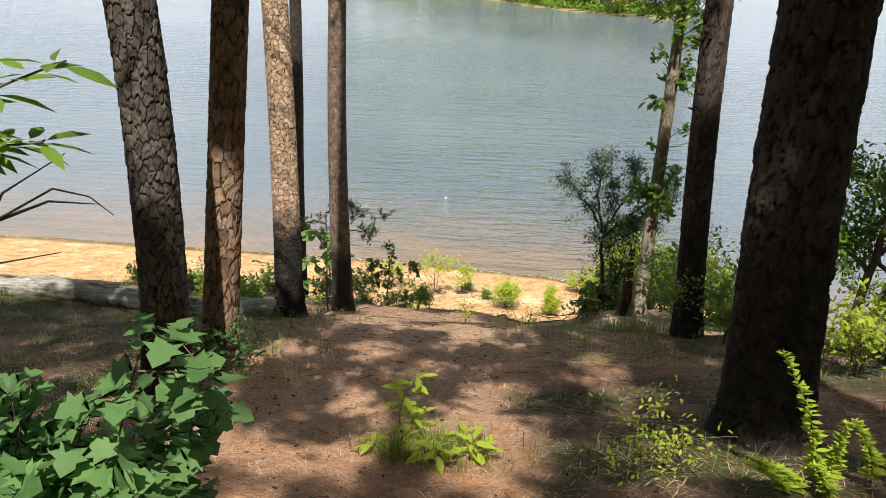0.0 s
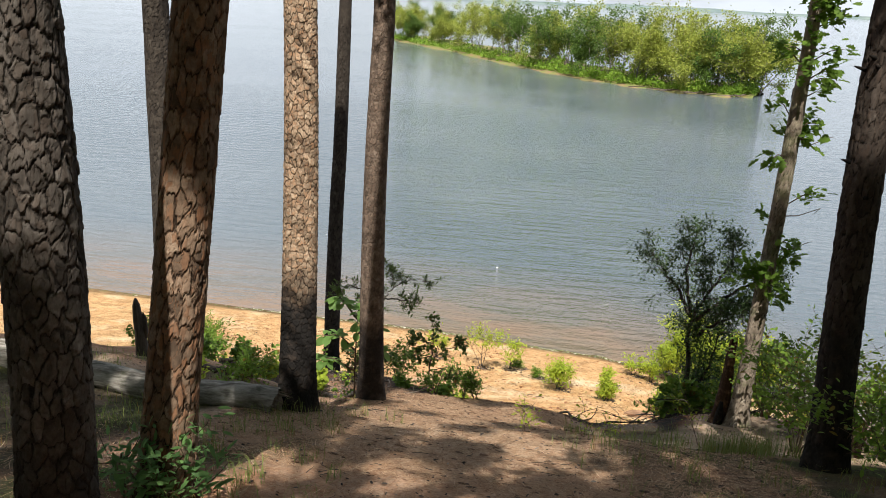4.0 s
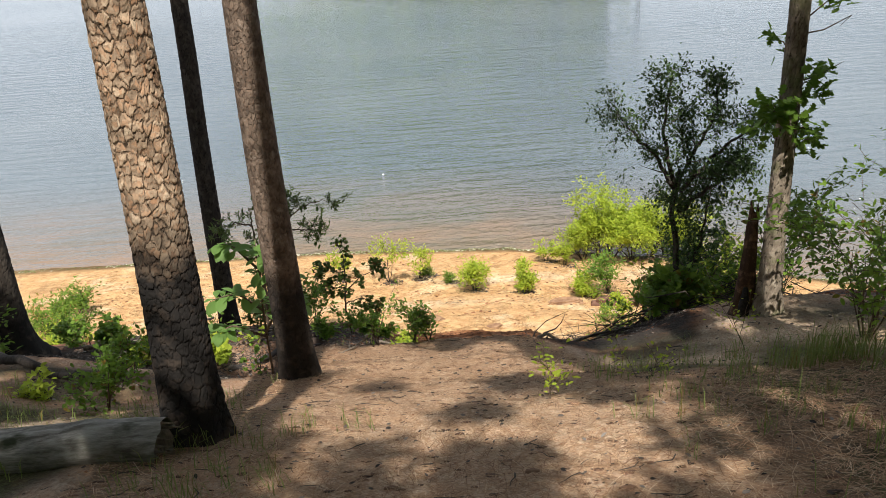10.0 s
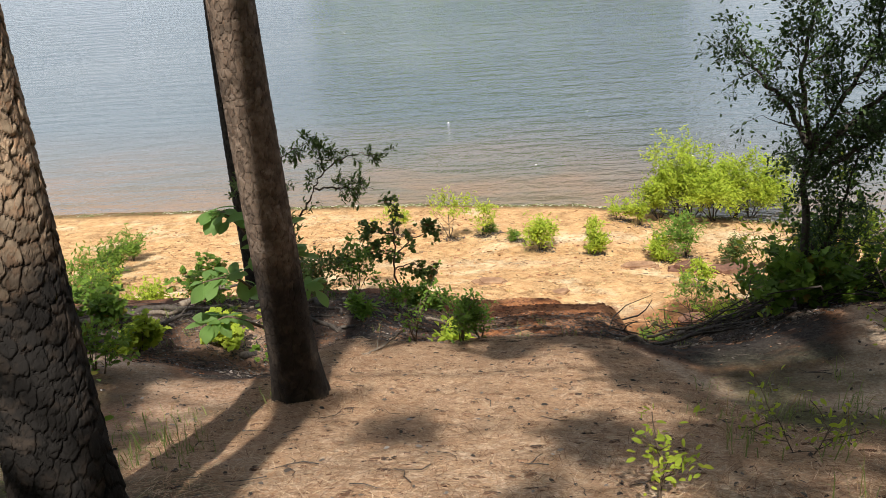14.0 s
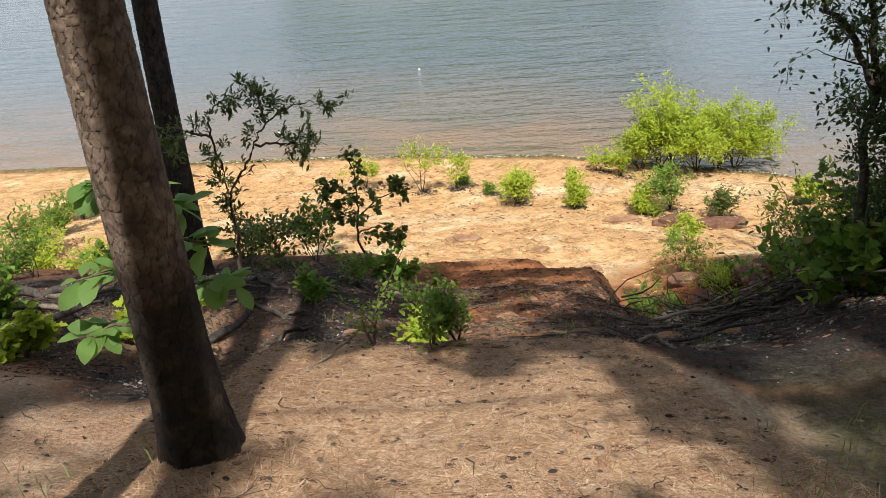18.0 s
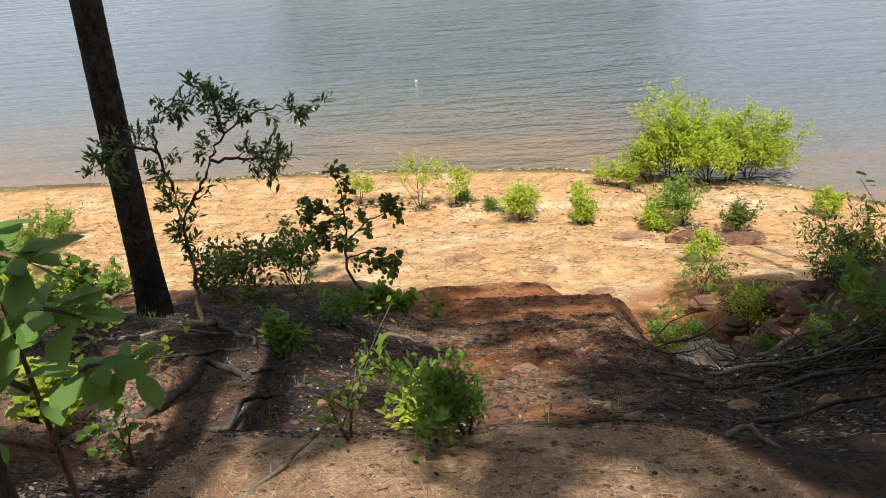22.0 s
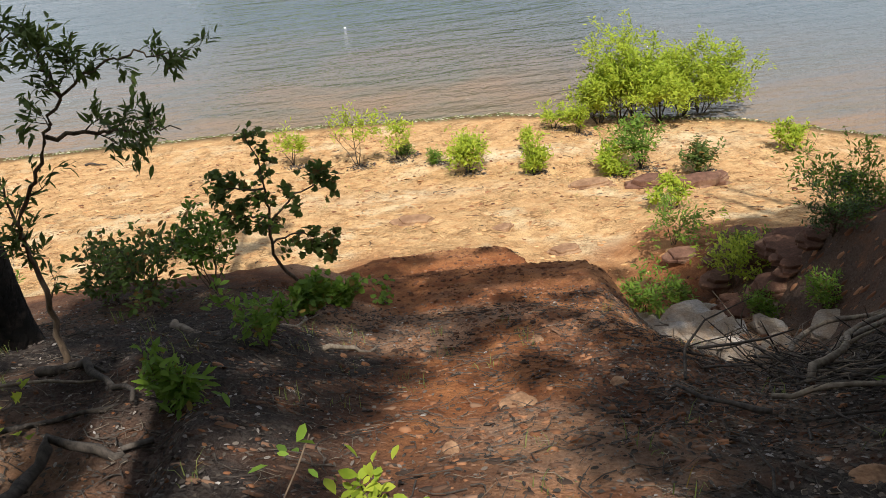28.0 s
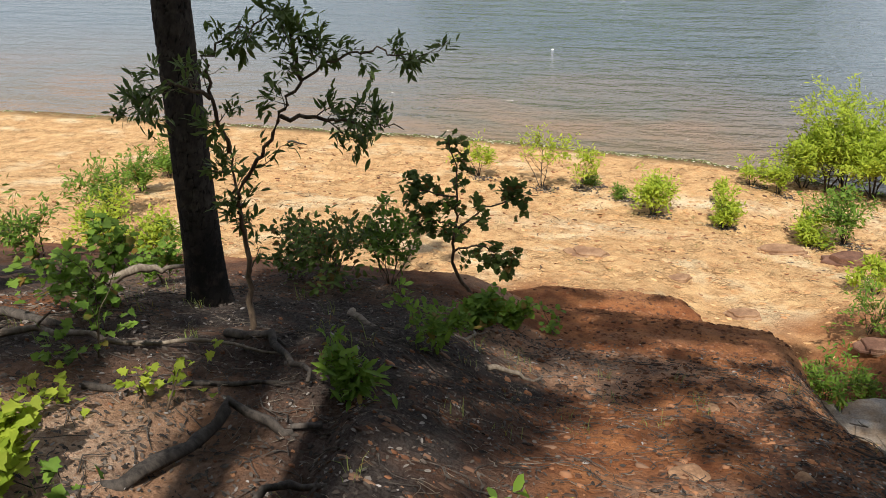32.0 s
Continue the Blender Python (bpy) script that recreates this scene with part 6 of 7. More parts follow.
PALE_ROCK = stone_material("pale_clay_rock", (0.30, 0.21, 0.14), (0.36, 0.30, 0.24), (0.46, 0.43, 0.40))
RED_ROCK = stone_material("red_sandstone", (0.13, 0.065, 0.045), (0.24, 0.125, 0.085), (0.32, 0.2, 0.13))
BROWN_ROCK = stone_material("brown_flat_stone", (0.24, 0.13, 0.075), (0.40, 0.24, 0.14), (0.5, 0.33, 0.2))


def rock(x, y, size, seed, mat_, label, turn=0, tilt=0, up=0.0, layers=0.0, group="rocks"):
    z = float(bank(x, y))
    solid("rock", rock_mesh("rock", size, seed, layers=layers), mat_, label, "rock", group, at=pose(x, y, z + size[2] * 0.15 + up, tilt, 0, turn))


rng = np.random.default_rng(8)
for k in range(30):
    x, y = 2.0 + 2.3 * rng.random(), 21.0 + 2.7 * rng.random()
    s = rng.uniform(0.2, 0.52)
    rock(x, y, (s, s * rng.uniform(0.55, 0.85), s * rng.uniform(0.16, 0.26)), k, PALE_ROCK, "pale grey flat rock in the washed-out gully", rng.uniform(0, 180), rng.uniform(-9, 9), layers=1 if k % 3 else 0)
for k in range(44):
    x, y = 4.0 + 2.3 * rng.random(), 22.9 + 3.1 * rng.random()
    s = rng.uniform(0.22, 0.6)
    rock(x, y, (s, s * 0.55, s * 0.26), 40 + k, RED_ROCK, "dark flat layered stone in the gully", rng.uniform(-30, 30), rng.uniform(-8, 8), up=s * 0.1, layers=1)
for k, (x, y, a, b, c, t) in enumerate([(5.45, 32.0, 0.75, 0.34, 0.3, 5), (6.7, 31.9, 0.95, 0.36, 0.28, -4), (4.0, 32.4, 0.75, 0.3, 0.14, 6), (-0.75, 30.4, 0.62, 0.3, 0.08, -5), (2.3, 27.6, 0.4, 0.22, 0.08, 4), (1.2, 29.2, 0.35, 0.2, 0.06, 20), (7.6, 32.6, 0.35, 0.25, 0.15, 30)]):
    rock(x, y, (a, b, c), 70 + k, RED_ROCK if k in (0, 1, 6) else BROWN_ROCK, "flat layered red stone lying on the beach", t, layers=1, group="beach stones")
rock(-0.17, 17.4, (0.11, 0.085, 0.03), 80, BROWN_ROCK, "flat round stone on the slope", 20)
for k, (x, y, s) in enumerate([(1.05, 16.0, 0.1), (1.5, 15.9, 0.08), (0.2, 18.9, 0.07), (-0.6, 16.8, 0.06), (0.5, 17.6, 0.07), (-1.5, 16.2, 0.09), (0.3, 15.6, 0.06)]):
    rock(x, y, (s, s * 0.7, s * 0.3), 85 + k, BROWN_ROCK, "small flat stone among leaf litter", 33 * k, group="small stones")


ball = bmesh.new()
bmesh.ops.create_uvsphere(ball, u_segments=14, v_segments=10, radius=0.05)
for v in ball.verts:
    v.co.z *= 0.8
    v.co.x *= 1.25
WHITE = Mat("white_plastic", rough=0.4)
WHITE.color(WHITE.mix(WHITE.grey(WHITE.noise(14), 0.5, 0.7), (0.85, 0.85, 0.82), (0.68, 0.67, 0.62)))
solid("fishing_float", ball, WHITE.m, "small white plastic float drifting on the lake", "float", at=pose(-3.0, 53.8, 0.0))

# ---- dead branches, roots and the brush heap ----
def stick(name, pts, r, mat_, label, category="branch", group="", lift=0.0, sides=7, forks=0, seed=0):
    """A dead branch that lies along ground places (x, y, height over the ground)."""
    rr = np.random.default_rng(seed + 900)
    P = np.array([(x, y, float(bank(x, y)) + z) for x, y, z in pts])
    s = np.linspace(0, len(P) - 1, 6 * (len(P) - 1) + 1)
    C = np.stack([np.interp(s, range(len(P)), P[:, k]) for k in range(3)], 1)
    for _ in range(2):
        C[1:-1] = (C[:-2] + 2 * C[1:-1] + C[2:]) / 4
    C[1:-1] += rr.normal(0, r * 0.35, C[1:-1].shape)
    kink = np.arange(0, len(C) + 2, 3)
    C[1:-1] += np.stack([np.interp(np.arange(len(C)), kink, rr.normal(0, min(0.05, 1.6 * r), len(kink))) for _ in range(3)], 1)[1:-1] * np.array([1, 1, 0.5])
    R = r * (1 - 0.65 * np.linspace(0, 1, len(C))) * (1 + 0.15 * rr.normal(0, 1, len(C)).clip(-1, 1))
    base = C[0].copy()
    b = Bunch()
    b.tube(C - base, R, sides)
    for f in range(forks):
        i = rr.integers(len(C) // 3, len(C) - 1)
        d = C[i] - C[i - 1]
        d = d / np.linalg.norm(d) + rr.normal(0, 0.6, 3) + np.array([0, 0, 0.25])
        L = rr.uniform(0.12, 0.32)
        e = C[i] + d * L
        b.tube(np.array([C[i], (C[i] + e) / 2 + rr.normal(0, 0.03, 3), e]) - base, [R[i] * 0.6, R[i] * 0.45, R[i] * 0.15], 5)
    ob = solid(name, b.mesh(name, True), mat_, label, category, group, at=Matrix.Translation(base))
    return ob


BRANCHES = [
    ([(-3.0, 15.9, 0.02), (-2.75, 16.5, 0.07), (-2.5, 16.95, 0.10), (-2.1, 17.05, 0.04)], 0.05, DARK_WOOD, "thick dark dead branch arching over the ground", 0),
    ([(-4.8, 17.6, 0.05), (-4.1, 17.5, 0.06), (-3.4, 17.55, 0.05), (-2.6, 17.8, 0.03)], 0.028, DRY_WOOD, "long pale dead branch lying across the slope", 1),
    ([(-5.4, 17.9, 0.06), (-4.6, 18.0, 0.08), (-3.9, 17.9, 0.05)], 0.055, DARK_WOOD, "dark rotting branch on the slope", 1),
    ([(-3.1, 18.05, 0.05), (-2.7, 17.9, 0.07), (-2.3, 17.4, 0.04)], 0.035, DARK_WOOD, "dark crooked branch on the leaf litter", 1),
    ([(-2.7, 19.4, 0.06), (-2.3, 19.0, 0.08), (-1.9, 19.5, 0.05), (-1.75, 19.9, 0.05)], 0.035, DRY_WOOD, "pale forked dead branch on the slope", 3),
    ([(-1.5, 19.0, 0.03), (-1.1, 19.2, 0.03)], 0.03, DRY_WOOD, "short pale stick on the slope", 0),
    ([(-4.9, 18.9, 0.04), (-4.5, 19.4, 0.28), (-4.2, 19.55, 0.30)], 0.05, DRY_WOOD, "pale curved broken branch", 0),
    ([(-5.0, 16.6, 0.04), (-4.2, 16.7, 0.05), (-3.6, 16.5, 0.03)], 0.035, DRY_WOOD, "pale dry branch on the ground", 1),
    ([(-4.3, 16.0, 0.05), (-4.0, 16.4, 0.06), (-3.85, 16.9, 0.1)], 0.04, DARK_WOOD, "twisted dark branch by the litter", 1),
    ([(-3.4, 17.0, 0.02), (-2.6, 17.4, 0.04), (-1.9, 17.8, 0.02)], 0.022, DARK_WOOD, "thin dark dead branch", 1),
    ([(-2.3, 16.2, 0.02), (-1.9, 16.5, 0.05), (-1.5, 16.3, 0.02)], 0.025, DARK_WOOD, "dark curved root on the slope", 0),
    ([(2.2, 18.2, 0.25), (2.9, 18.5, 0.5), (3.7, 18.2, 0.75), (4.6, 17.9, 0.9)], 0.026, DRY_WOOD, "long pale branch of the brush heap", 3),
    ([(1.6, 17.4, 0.12), (2.1, 17.8, 0.5), (2.7, 18.3, 0.85)], 0.028, DRY_WOOD, "pale bent branch of the brush heap", 2),
    ([(1.7, 17.2, 0.15), (2.6, 17.0, 0.5), (3.6, 16.6, 0.6)], 0.02, DARK_WOOD, "dark branch of the brush heap", 2),
    ([(1.3, 16.4, 0.06), (1.9, 16.2, 0.1), (2.6, 16.0, 0.12)], 0.022, DARK_WOOD, "dark half-buried branch in the brush heap", 0),
    ([(1.2, 17.1, 0.1), (1.7, 16.7, 0.2), (2.3, 16.5, 0.3)], 0.018, DRY_WOOD, "grey dead branch in the brush heap", 2),
    ([(0.9, 15.5, 0.05), (1.4, 15.45, 0.07), (1.9, 15.6, 0.04)], 0.018, DARK_WOOD, "grey branch lying in leaf litter", 0),
    ([(1.1, 16.9, 0.05), (0.7, 17.3, 0.05)], 0.02, DARK_WOOD, "short dark stick on leaf litter", 0),
    ([(2.3, 19.0, 0.2), (2.9, 19.4, 0.5), (3.6, 19.3, 0.6), (4.4, 19.8, 0.8)], 0.03, DRY_WOOD, "pale crooked branch over the gully", 3),
    ([(3.6, 18.6, 0.3), (4.0, 19.0, 0.6), (4.4, 19.0, 0.95), (4.7, 19.3, 1.2)], 0.026, DARK_WOOD, "upright bare branch of the brush heap", 4),
    ([(4.0, 18.2, 0.3), (4.4, 18.8, 0.7), (4.8, 19.2, 1.3)], 0.022, DRY_WOOD, "upright dry branch of the brush heap", 4),
    ([(-1.5, 14.45, 0.0), (-1.32, 14.8, 0.05), (-1.2, 15.0, 0.14)], 0.014, DRY_WOOD, "short forked stick on the lip of the path", 1),
    ([(0.55, 14.95, 0.01), (0.75, 14.9, 0.03), (0.95, 14.75, 0.0)], 0.02, DRY_WOOD, "short stick on the lip of the path", 0),
    ([(-4.6, 14.2, 0.05), (-4.1, 13.8, 0.06), (-3.6, 13.75, 0.08), (-3.35, 13.7, 0.03)], 0.05, DARK_WOOD, "dark surface root of a pine", 0),
    ([(-12.0, 40.5, 0.03), (-11.2, 40.3, 0.05)], 0.05, DARK_WOOD, "driftwood stick on the beach", 0),
]
for k, (pts, r, m_, lab, f) in enumerate(BRANCHES):
    stick("dead_branch", pts, r, m_, lab, "branch", "dead branches", forks=f, seed=k)


def scatter_sticks(name, n, area, seed, label, r=(0.003, 0.009), L=(0.12, 0.5), mat_=DARK_WOOD, pile=0.04, tilt=0.15):
    rng = np.random.default_rng(seed)
    b = Bunch()
    made = 0
    while made < n:
        x, y = area(rng)
        a, ln = rng.uniform(0, 6.28), rng.uniform(*L)
        dx, dy = math.cos(a) * ln / 2, math.sin(a) * ln / 2
        h, h2 = rng.uniform(0, 1) ** 2 * pile + 0.008, (rng.uniform(0, 1) ** 2 * pile if pile > 0.1 else 0.0)
        t = rng.normal(0, tilt) * ln
        bend, q = rng.normal(0, 0.16, 2) * ln, np.array([-math.sin(a), math.cos(a)])
        pts = []
        for u, bow in ((-1, 0.0), (-0.35, bend[0]), (0.3, bend[0] * 0.4 + bend[1] * 0.6), (1, 0.0)):
            px, py = x + dx * u + q[0] * bow, y + dy * u + q[1] * bow
            pts.append((px, py, float(bank(px, py)) + h + (abs(t) + h2) * max(0.0, (u + 1) / 2) + 0.004))
        rr = rng.uniform(*r)
        b.tube(pts, [rr, rr * 0.9, rr * 0.7, rr * 0.35], 4, cap=False)
        made += 1
    solid(name, b.mesh(name), mat_, label, "twigs", kind="stuff")


scatter_sticks("brush_heap", 900, lambda g: (2.75 + g.normal(0, 0.6), 17.4 + g.normal(0, 0.75)), 1, "tangled heap of dry sticks and twigs beside the gully", (0.003, 0.012), (0.25, 0.8), DARK_WOOD, 0.26, 0.18)
scatter_sticks("brush_twigs", 480, lambda g: (2.8 + g.normal(0, 0.65), 17.7 + g.normal(0, 0.75)), 2, "pale dry twigs in the brush heap", (0.002, 0.007), (0.15, 0.6), DRY_WOOD, 0.3, 0.18)
scatter_sticks("slope_twigs", 2000, lambda g: (g.uniform(-5.5, 2.0), g.uniform(15.2, 20.5)), 3, "dark twigs scattered over the shaded slope", (0.0015, 0.005), (0.06, 0.3), DARK_WOOD, 0.02, 0.05)
scatter_sticks("pale_twigs", 1500, lambda g: (g.uniform(-5.5, 2.4), g.uniform(14.9, 20.5)), 4, "pale twigs scattered over the shaded slope", (0.001, 0.003), (0.04, 0.18), DRY_WOOD, 0.02, 0.05)
scatter_sticks("path_twigs", 420, lambda g: (g.uniform(-3.5, 3.5), g.uniform(4.5, 15)), 5, "small dark twigs lying about the path", (0.0015, 0.004), (0.05, 0.22), DARK_WOOD, 0.01, 0.02)
scatter_sticks("beach_twigs", 200, lambda g: (g.uniform(-14, 10), g.uniform(27, 39)), 6, "dark twigs and bark bits on the beach", (0.004, 0.012), (0.1, 0.5), DARK_WOOD, 0.01, 0.02)


# ---- fine cover: needles, leaves, pebbles, clods, grass ----
def on_ground_flat(n, area, seed):
    rng = np.random.default_rng(seed)
    xy = np.array([area(rng) for _ in range(n)])
    e = 0.03
    z = bank(xy[:, 0], xy[:, 1])
    gx = (bank(xy[:, 0] + e, xy[:, 1]) - z) / e
    gy = (bank(xy[:, 0], xy[:, 1] + e) - z) / e
    return rng, np.stack([xy[:, 0], xy[:, 1], z], 1), np.clip(gx, -1, 1), np.clip(gy, -1, 1)


def needles(name, n, area, seed, mat_, label):
    rng, P, gx, gy = on_ground_flat(n, area, seed)
    a = rng.uniform(0, 6.28, n)
    L = rng.uniform(0.03, 0.075, n)
    d = np.stack([np.cos(a), np.sin(a), gx * np.cos(a) + gy * np.sin(a) + rng.normal(0, 0.08, n)], 1)
    s = np.stack([-np.sin(a), np.cos(a), -gx * np.sin(a) + gy * np.cos(a)], 1)
    P = P + np.array([0, 0, 0.006])
    w = rng.uniform(0.0008, 0.0016, (n, 1))
    L = L[:, None]
    v = np.stack([P - d * L - s * w, P - d * L + s * w, P + d * L + s * w, P + d * L - s * w], 1).reshape(-1, 3)
    k = np.arange(n)[:, None] * 4
    t = np.concatenate([k + [0, 1, 2], k + [0, 2, 3]])
    solid(name, quick_mesh(name, v, t), mat_, label, "pine straw", kind="stuff")


def cover_material(name, stops, rough=0.85):
    m = Mat(name, rough=rough, spec=0.2)
    m.color(m.ramp(island_random(m), stops))
    return m.m


def on_path(g):
    y = g.uniform(9.5, 15.2)
    return g.uniform(-2.3, 2.4 if y < 12.5 else 1.1 - 0.25 * (y - 12.5)), y


STRAW = cover_material("pine_straw", ((0, (0.16, 0.085, 0.05)), (0.45, (0.42, 0.245, 0.14)), (0.85, (0.60, 0.41, 0.255)), (1, (0.78, 0.61, 0.43))))
DEAD_LEAF = cover_material("dead_leaves", ((0, (0.026, 0.022, 0.02)), (0.45, (0.065, 0.052, 0.043)), (0.85, (0.13, 0.105, 0.088)), (0.95, (0.21, 0.18, 0.16)), (1, (0.33, 0.30, 0.28))))
needles("pine_straw", 75000, on_path, 11, STRAW, "brown pine needles strewn over the bare path")
needles("pine_straw_upper", 16000, lambda g: (g.uniform(-3.5, 3.5), g.uniform(4.2, 10)), 12, STRAW, "brown pine needles strewn beside the pines")


def dead_leaves(name, n, area, seed, label, size=(0.014, 0.045)):
    rng, P, gx, gy = on_ground_flat(n, area, seed)
    a = rng.uniform(0, 6.28, n)
    D = np.stack([np.cos(a), np.sin(a), gx * np.cos(a) + gy * np.sin(a) + rng.normal(0, 0.25, n)], 1)
    me = leaves_mesh(name, "oval", P + np.array([0, 0, 0.012]), D, rng.uniform(*size, n), rng, 0.35)
    solid(name, me, DEAD_LEAF, label, "leaf litter", kind="stuff")


def off_ridge(g):
    """A place on the shaded slope; few of them on the bare clay ridge."""
    while True:
        x, y = g.uniform(-5.5, 2.6), 15.1 + 6.2 * g.random() ** 1.3
        if abs(x + 0.3 - 0.12 * (y - 18)) > 0.7 + g.normal(0, 0.3) or g.random() < 0.25:
            return x, y


dead_leaves("leaf_litter", 26000, off_ridge, 13, "grey-brown dead leaves covering the shaded slope")
dead_leaves("gully_side_litter", 3200, lambda g: (1.3 + g.normal(0, 0.55), 17.0 + g.normal(0, 0.7)), 15, "dark dead leaves and needles between the ridge and the brush heap")
dead_leaves("leaf_litter_upper", 4200, lambda g: (g.uniform(-5, 4.5), g.uniform(5, 15)), 14, "scattered brown dead leaves under the pines")


def pebbles(name, n, area, seed, mat_, label, size=(0.02, 0.09), flat=0.35, wide=1.0):
    rng, P, gx, gy = on_ground_flat(n, area, seed)
    sides = 6
    S = size[0] + (size[1] - size[0]) * rng.random(n) ** 2.5
    A = rng.uniform(0, 6.28, n)[:, None] + np.arange(sides)[None] * (6.2832 / sides) + rng.uniform(-0.3, 0.3, (n, sides))
    R = S[:, None] * rng.uniform(0.7, 1.15, (n, sides))
    st = rng.uniform(0.55, 1.0, n)[:, None]
    X, Y = R * wide * np.cos(A), R * st * np.sin(A)
    sl = gx[:, None] * X + gy[:, None] * Y
    low = np.stack([P[:, 0:1] + X, P[:, 1:2] + Y, P[:, 2:3] + sl - 0.01], 2)
    top = np.stack([P[:, 0:1] + X * 0.78, P[:, 1:2] + Y * 0.78, P[:, 2:3] + sl * 0.78 + (S * flat)[:, None] * rng.uniform(0.8, 1.1, (n, sides))], 2)
    v = np.concatenate([low, top], 1).reshape(-1, 3)
    k = np.arange(n)[:, None] * 12
    t = []
    for j in range(sides):
        j2 = (j + 1) % sides
        t += [k + [j, j2, 6 + j2], k + [j, 6 + j2, 6 + j]]
    for j in range(1, sides - 1):
        t.append(k + [6, 6 + j, 6 + j + 1])
    solid(name, quick_mesh(name, v, np.concatenate(t)), mat_, label, "stones", kind="stuff")


PEBBLE = cover_material("beach_pebbles", ((0, (0.20, 0.095, 0.05)), (0.3, (0.42, 0.22, 0.10)), (0.8, (0.55, 0.33, 0.155)), (1, (0.64, 0.43, 0.23))))
BARK_CHIP = cover_material("bark_chips", ((0, (0.035, 0.025, 0.02)), (0.6, (0.12, 0.065, 0.042)), (1, (0.26, 0.15, 0.095))))
CLOD = cover_material("clay_clods", ((0, (0.08, 0.038, 0.023)), (0.6, (0.20, 0.085, 0.042)), (1, (0.32, 0.16, 0.085))))
pebbles("beach_pebbles", 9000, lambda g: (g.uniform(-16, 12), g.uniform(26.0, 40.8)), 21, PEBBLE, "flat sandstone chips scattered on the beach", (0.008, 0.07), 0.28, 1.3)
pebbles("beach_debris", 700, lambda g: (g.uniform(-16, 10), g.uniform(30, 40.5)), 22, CLOD, "dark crumbs of soil on the beach", (0.02, 0.09), 0.3)
pebbles("clay_clods", 5200, lambda g: (0.3 + g.normal(0, 1.0), g.uniform(16.5, 26)), 23, CLOD, "crumbling red clay clods on the ridge", (0.006, 0.04), 0.5)
pebbles("slope_crumbs", 2400, lambda g: (g.uniform(-5, 3), g.uniform(14.8, 23)), 24, CLOD, "small crumbs of soil on the slope", (0.005, 0.022), 0.5)
pebbles("path_crumbs", 1500, lambda g: (g.uniform(-2.5, 2.6), g.uniform(5, 15)), 25, CLOD, "small crumbs of bark and soil on the path", (0.004, 0.012), 0.4)

pebbles("bark_chips", 2400, on_path, 29, BARK_CHIP, "thin dark flakes of pine bark lying on the path", (0.006, 0.034), 0.2, 1.5)
pebbles("bark_chips_slope", 2600, lambda g: (g.uniform(-2.0, 2.6), g.uniform(14.8, 21)), 30, BARK_CHIP, "thin dark flakes of bark and clay on the ridge", (0.008, 0.04), 0.25, 1.5)
pebbles("gully_crumbs", 1500, lambda g: (g.uniform(3.4, 7.2), g.uniform(18, 25.5)), 26, CLOD, "dark crumbs of soil and stone beside the gully", (0.01, 0.07), 0.5)
def heaps(g):
    x, y, *_ = BEACH[int(g.integers(0, 13))]
    return x + 0.15 + g.normal(0, 0.22), y - 0.15 + g.normal(0, 0.18)


dead_leaves("shrub_litter", 2200, heaps, 28, "dark dead leaves heaped under the beach shrubs", (0.05, 0.12))
dead_leaves("gully_litter", 3000, lambda g: (g.uniform(3.2, 7.2), g.uniform(15.5, 25)), 27, "dead leaves lying beside the gully")


def shore_debris():
    """A line of pale foam, weed and chips where the water meets the sand."""
    def area(g):
        x = g.uniform(-34, 16)
        return x, 41.45 - float(np.interp(x, SHORE_X, SHORE_Y)) + g.normal(0, 0.15) + 0.25 * float(field(np.array(x * 0.4), np.array(0.0), 3))

    m1 = cover_material("shore_weed", ((0, (0.05, 0.07, 0.02)), (0.5, (0.16, 0.17, 0.06)), (0.75, (0.30, 0.28, 0.17)), (0.92, (0.42, 0.39, 0.29)), (1, (0.60, 0.57, 0.48))))
    pebbles("shore_line", 8000, area, 32, m1, "line of pale foam and green weed along the waterline", (0.012, 0.07), 0.25)


shore_debris()


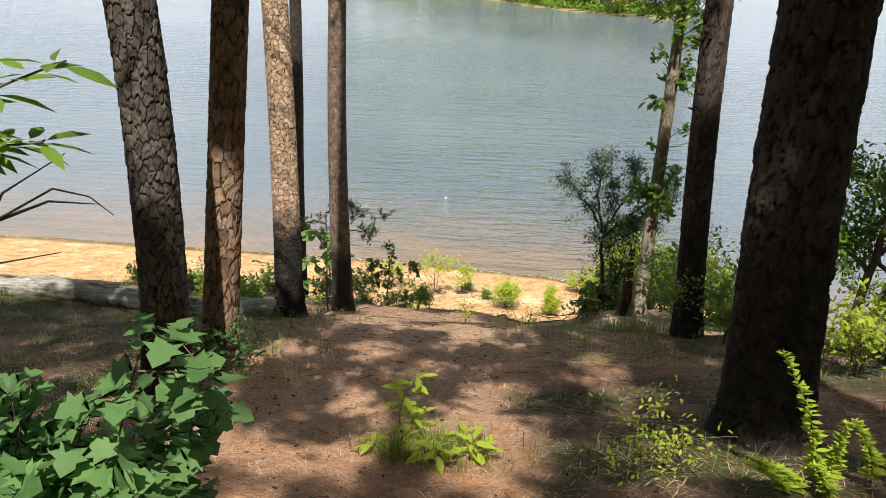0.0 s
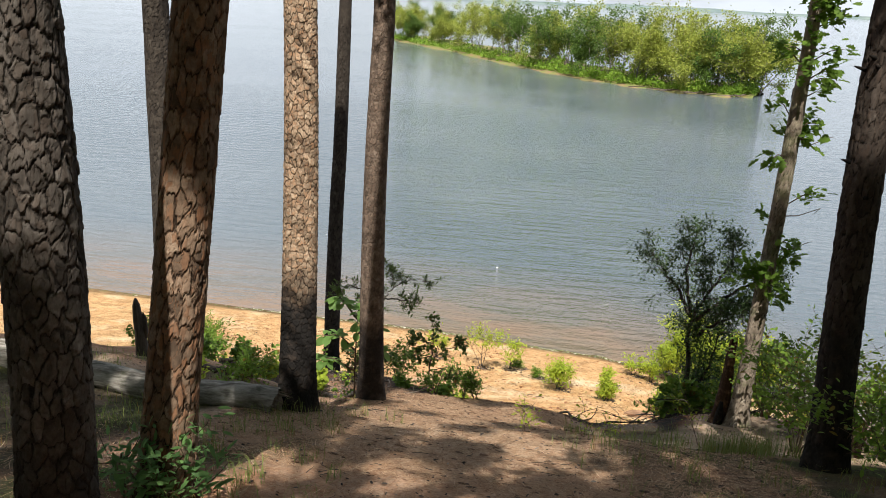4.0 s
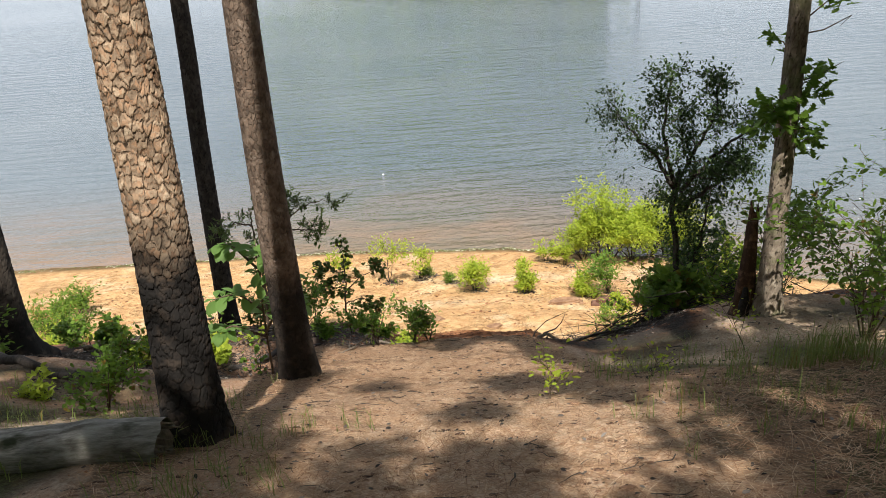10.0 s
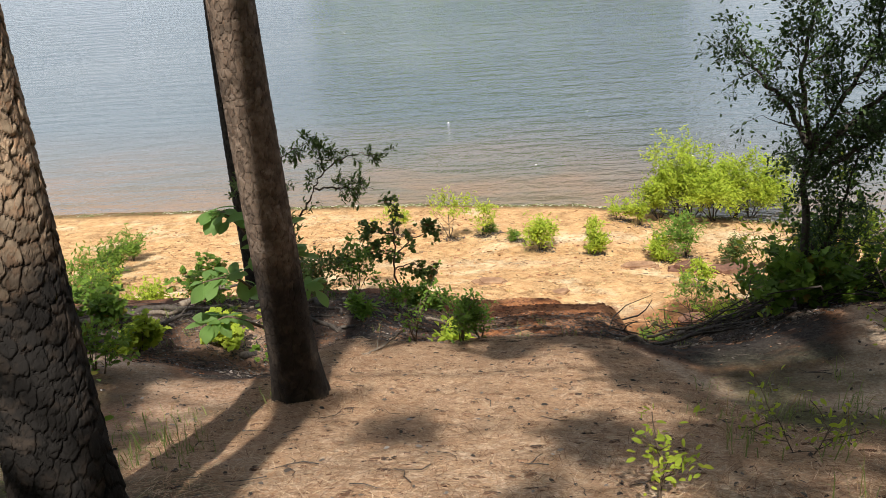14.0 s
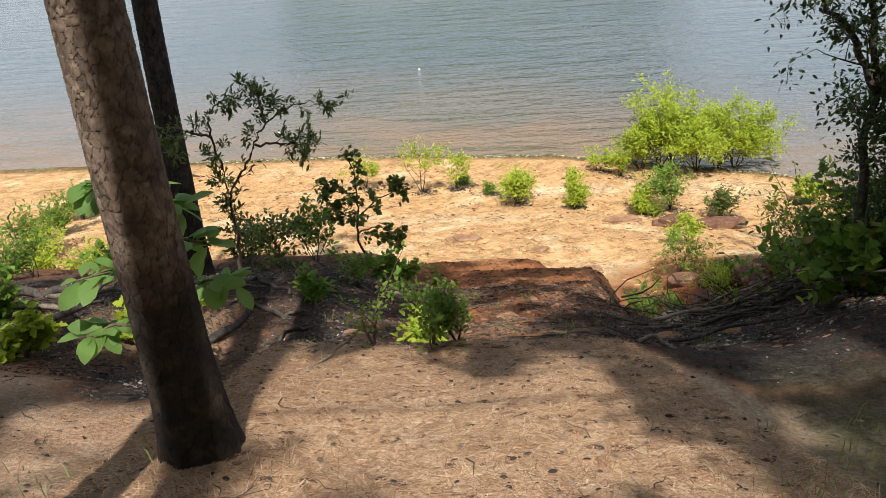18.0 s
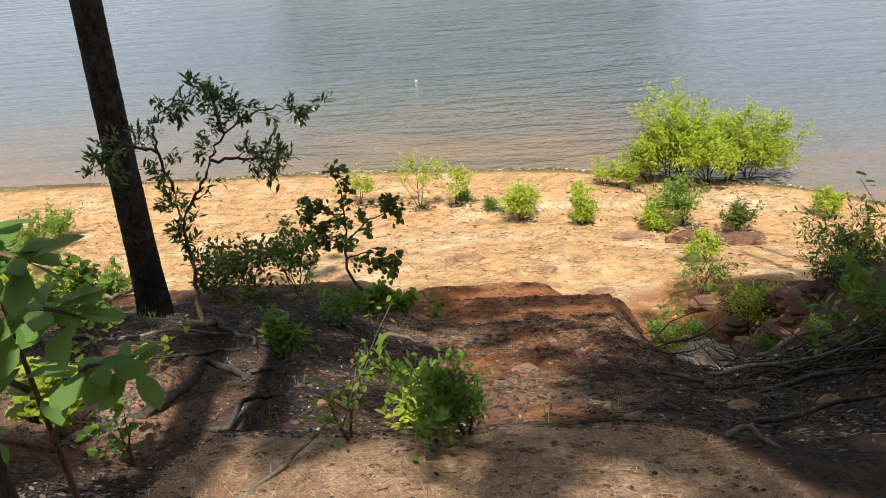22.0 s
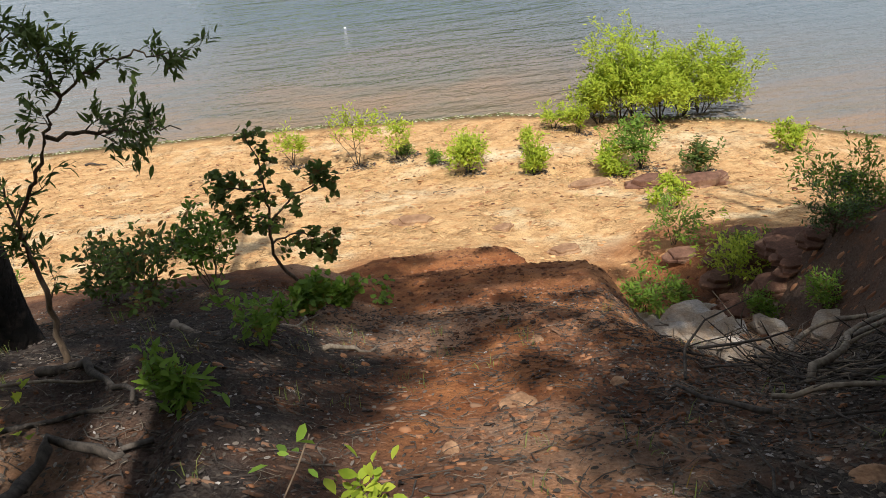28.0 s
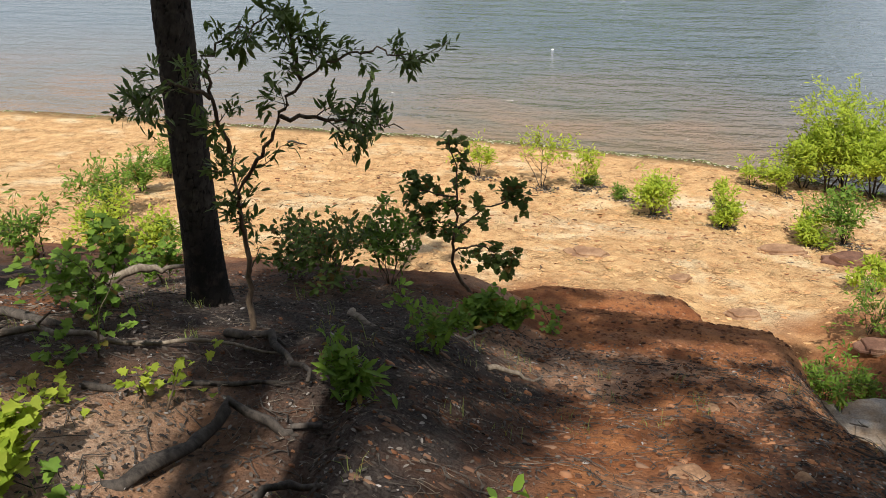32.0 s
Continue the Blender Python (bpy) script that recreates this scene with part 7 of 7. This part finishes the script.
def grass(name, tufts, area, seed, label, h=(0.06, 0.2), blades=18, mat_=GRASS, spread=0.05):
    rng = np.random.default_rng(seed)
    V, T, n = [], [], 0
    for k in range(tufts):
        x, y = area(rng)
        z = float(bank(x, y))
        for b_ in range(blades):
            a = rng.uniform(0, 6.28)
            L = rng.uniform(*h)
            o = rng.normal(0, spread, 2)
            lean = rng.uniform(0.15, 0.8)
            d = np.array([math.cos(a), math.sin(a), 0])
            s = np.array([-math.sin(a), math.cos(a), 0]) * rng.uniform(0.0014, 0.0032)
            p0 = np.array([x + o[0], y + o[1], z - 0.01])
            p1 = p0 + d * lean * L * 0.35 + np.array([0, 0, L * 0.65])
            p2 = p0 + d * lean * L + np.array([0, 0, L * (1.0 - 0.35 * lean)])
            V += [p0 - s, p0 + s, p1 - s * 0.8, p1 + s * 0.8, p2]
            T += [(n, n + 1, n + 3), (n, n + 3, n + 2), (n + 2, n + 3, n + 4)]
            n += 5
    solid(name, quick_mesh(name, V, T), mat_, label, "grass", kind="stuff")


grass("grass_by_path", 150, lambda g: (g.uniform(0.8, 4.2), g.uniform(6.5, 13.6)), 41, "thin grass tufts on the dry ground beside the path", (0.05, 0.17), 14)
grass("grass_by_log", 240, lambda g: (g.uniform(-6.0, -1.9), g.uniform(7.5, 13.4)), 42, "green grass around the fallen log", (0.04, 0.14), 20, spread=0.08)
grass("grass_at_pines", 40, lambda g: (-1.55 + g.normal(0, 0.3), g.uniform(8.3, 11.6)), 43, "yellowish grass at the foot of the pines", (0.06, 0.2), 18)
grass("grass_clump", 26, lambda g: (2.3 + g.normal(0, 0.3), 12.35 + g.normal(0, 0.25)), 44, "long green grass clump by the shrubs", (0.15, 0.34), 24)
grass("grass_front", 46, lambda g: (0.12 + g.normal(0, 0.24), 6.98 + g.normal(0, 0.15)), 45, "bright grass on the lit ground", (0.08, 0.24), 16)
grass("grass_tufts", 26, lambda g: (g.uniform(0.5, 1.6), g.uniform(10.5, 13.0)), 46, "sparse tufts of grass on the path", (0.08, 0.22), 10)
grass("beach_grass", 60, lambda g: (g.uniform(-3, 8), g.uniform(29, 38)), 47, "sparse weeds on the beach", (0.05, 0.16), 12)
grass("slope_weeds", 60, lambda g: (g.uniform(-4.5, 1.5), g.uniform(15.4, 20)), 48, "thin weeds on the shaded slope", (0.05, 0.16), 10)
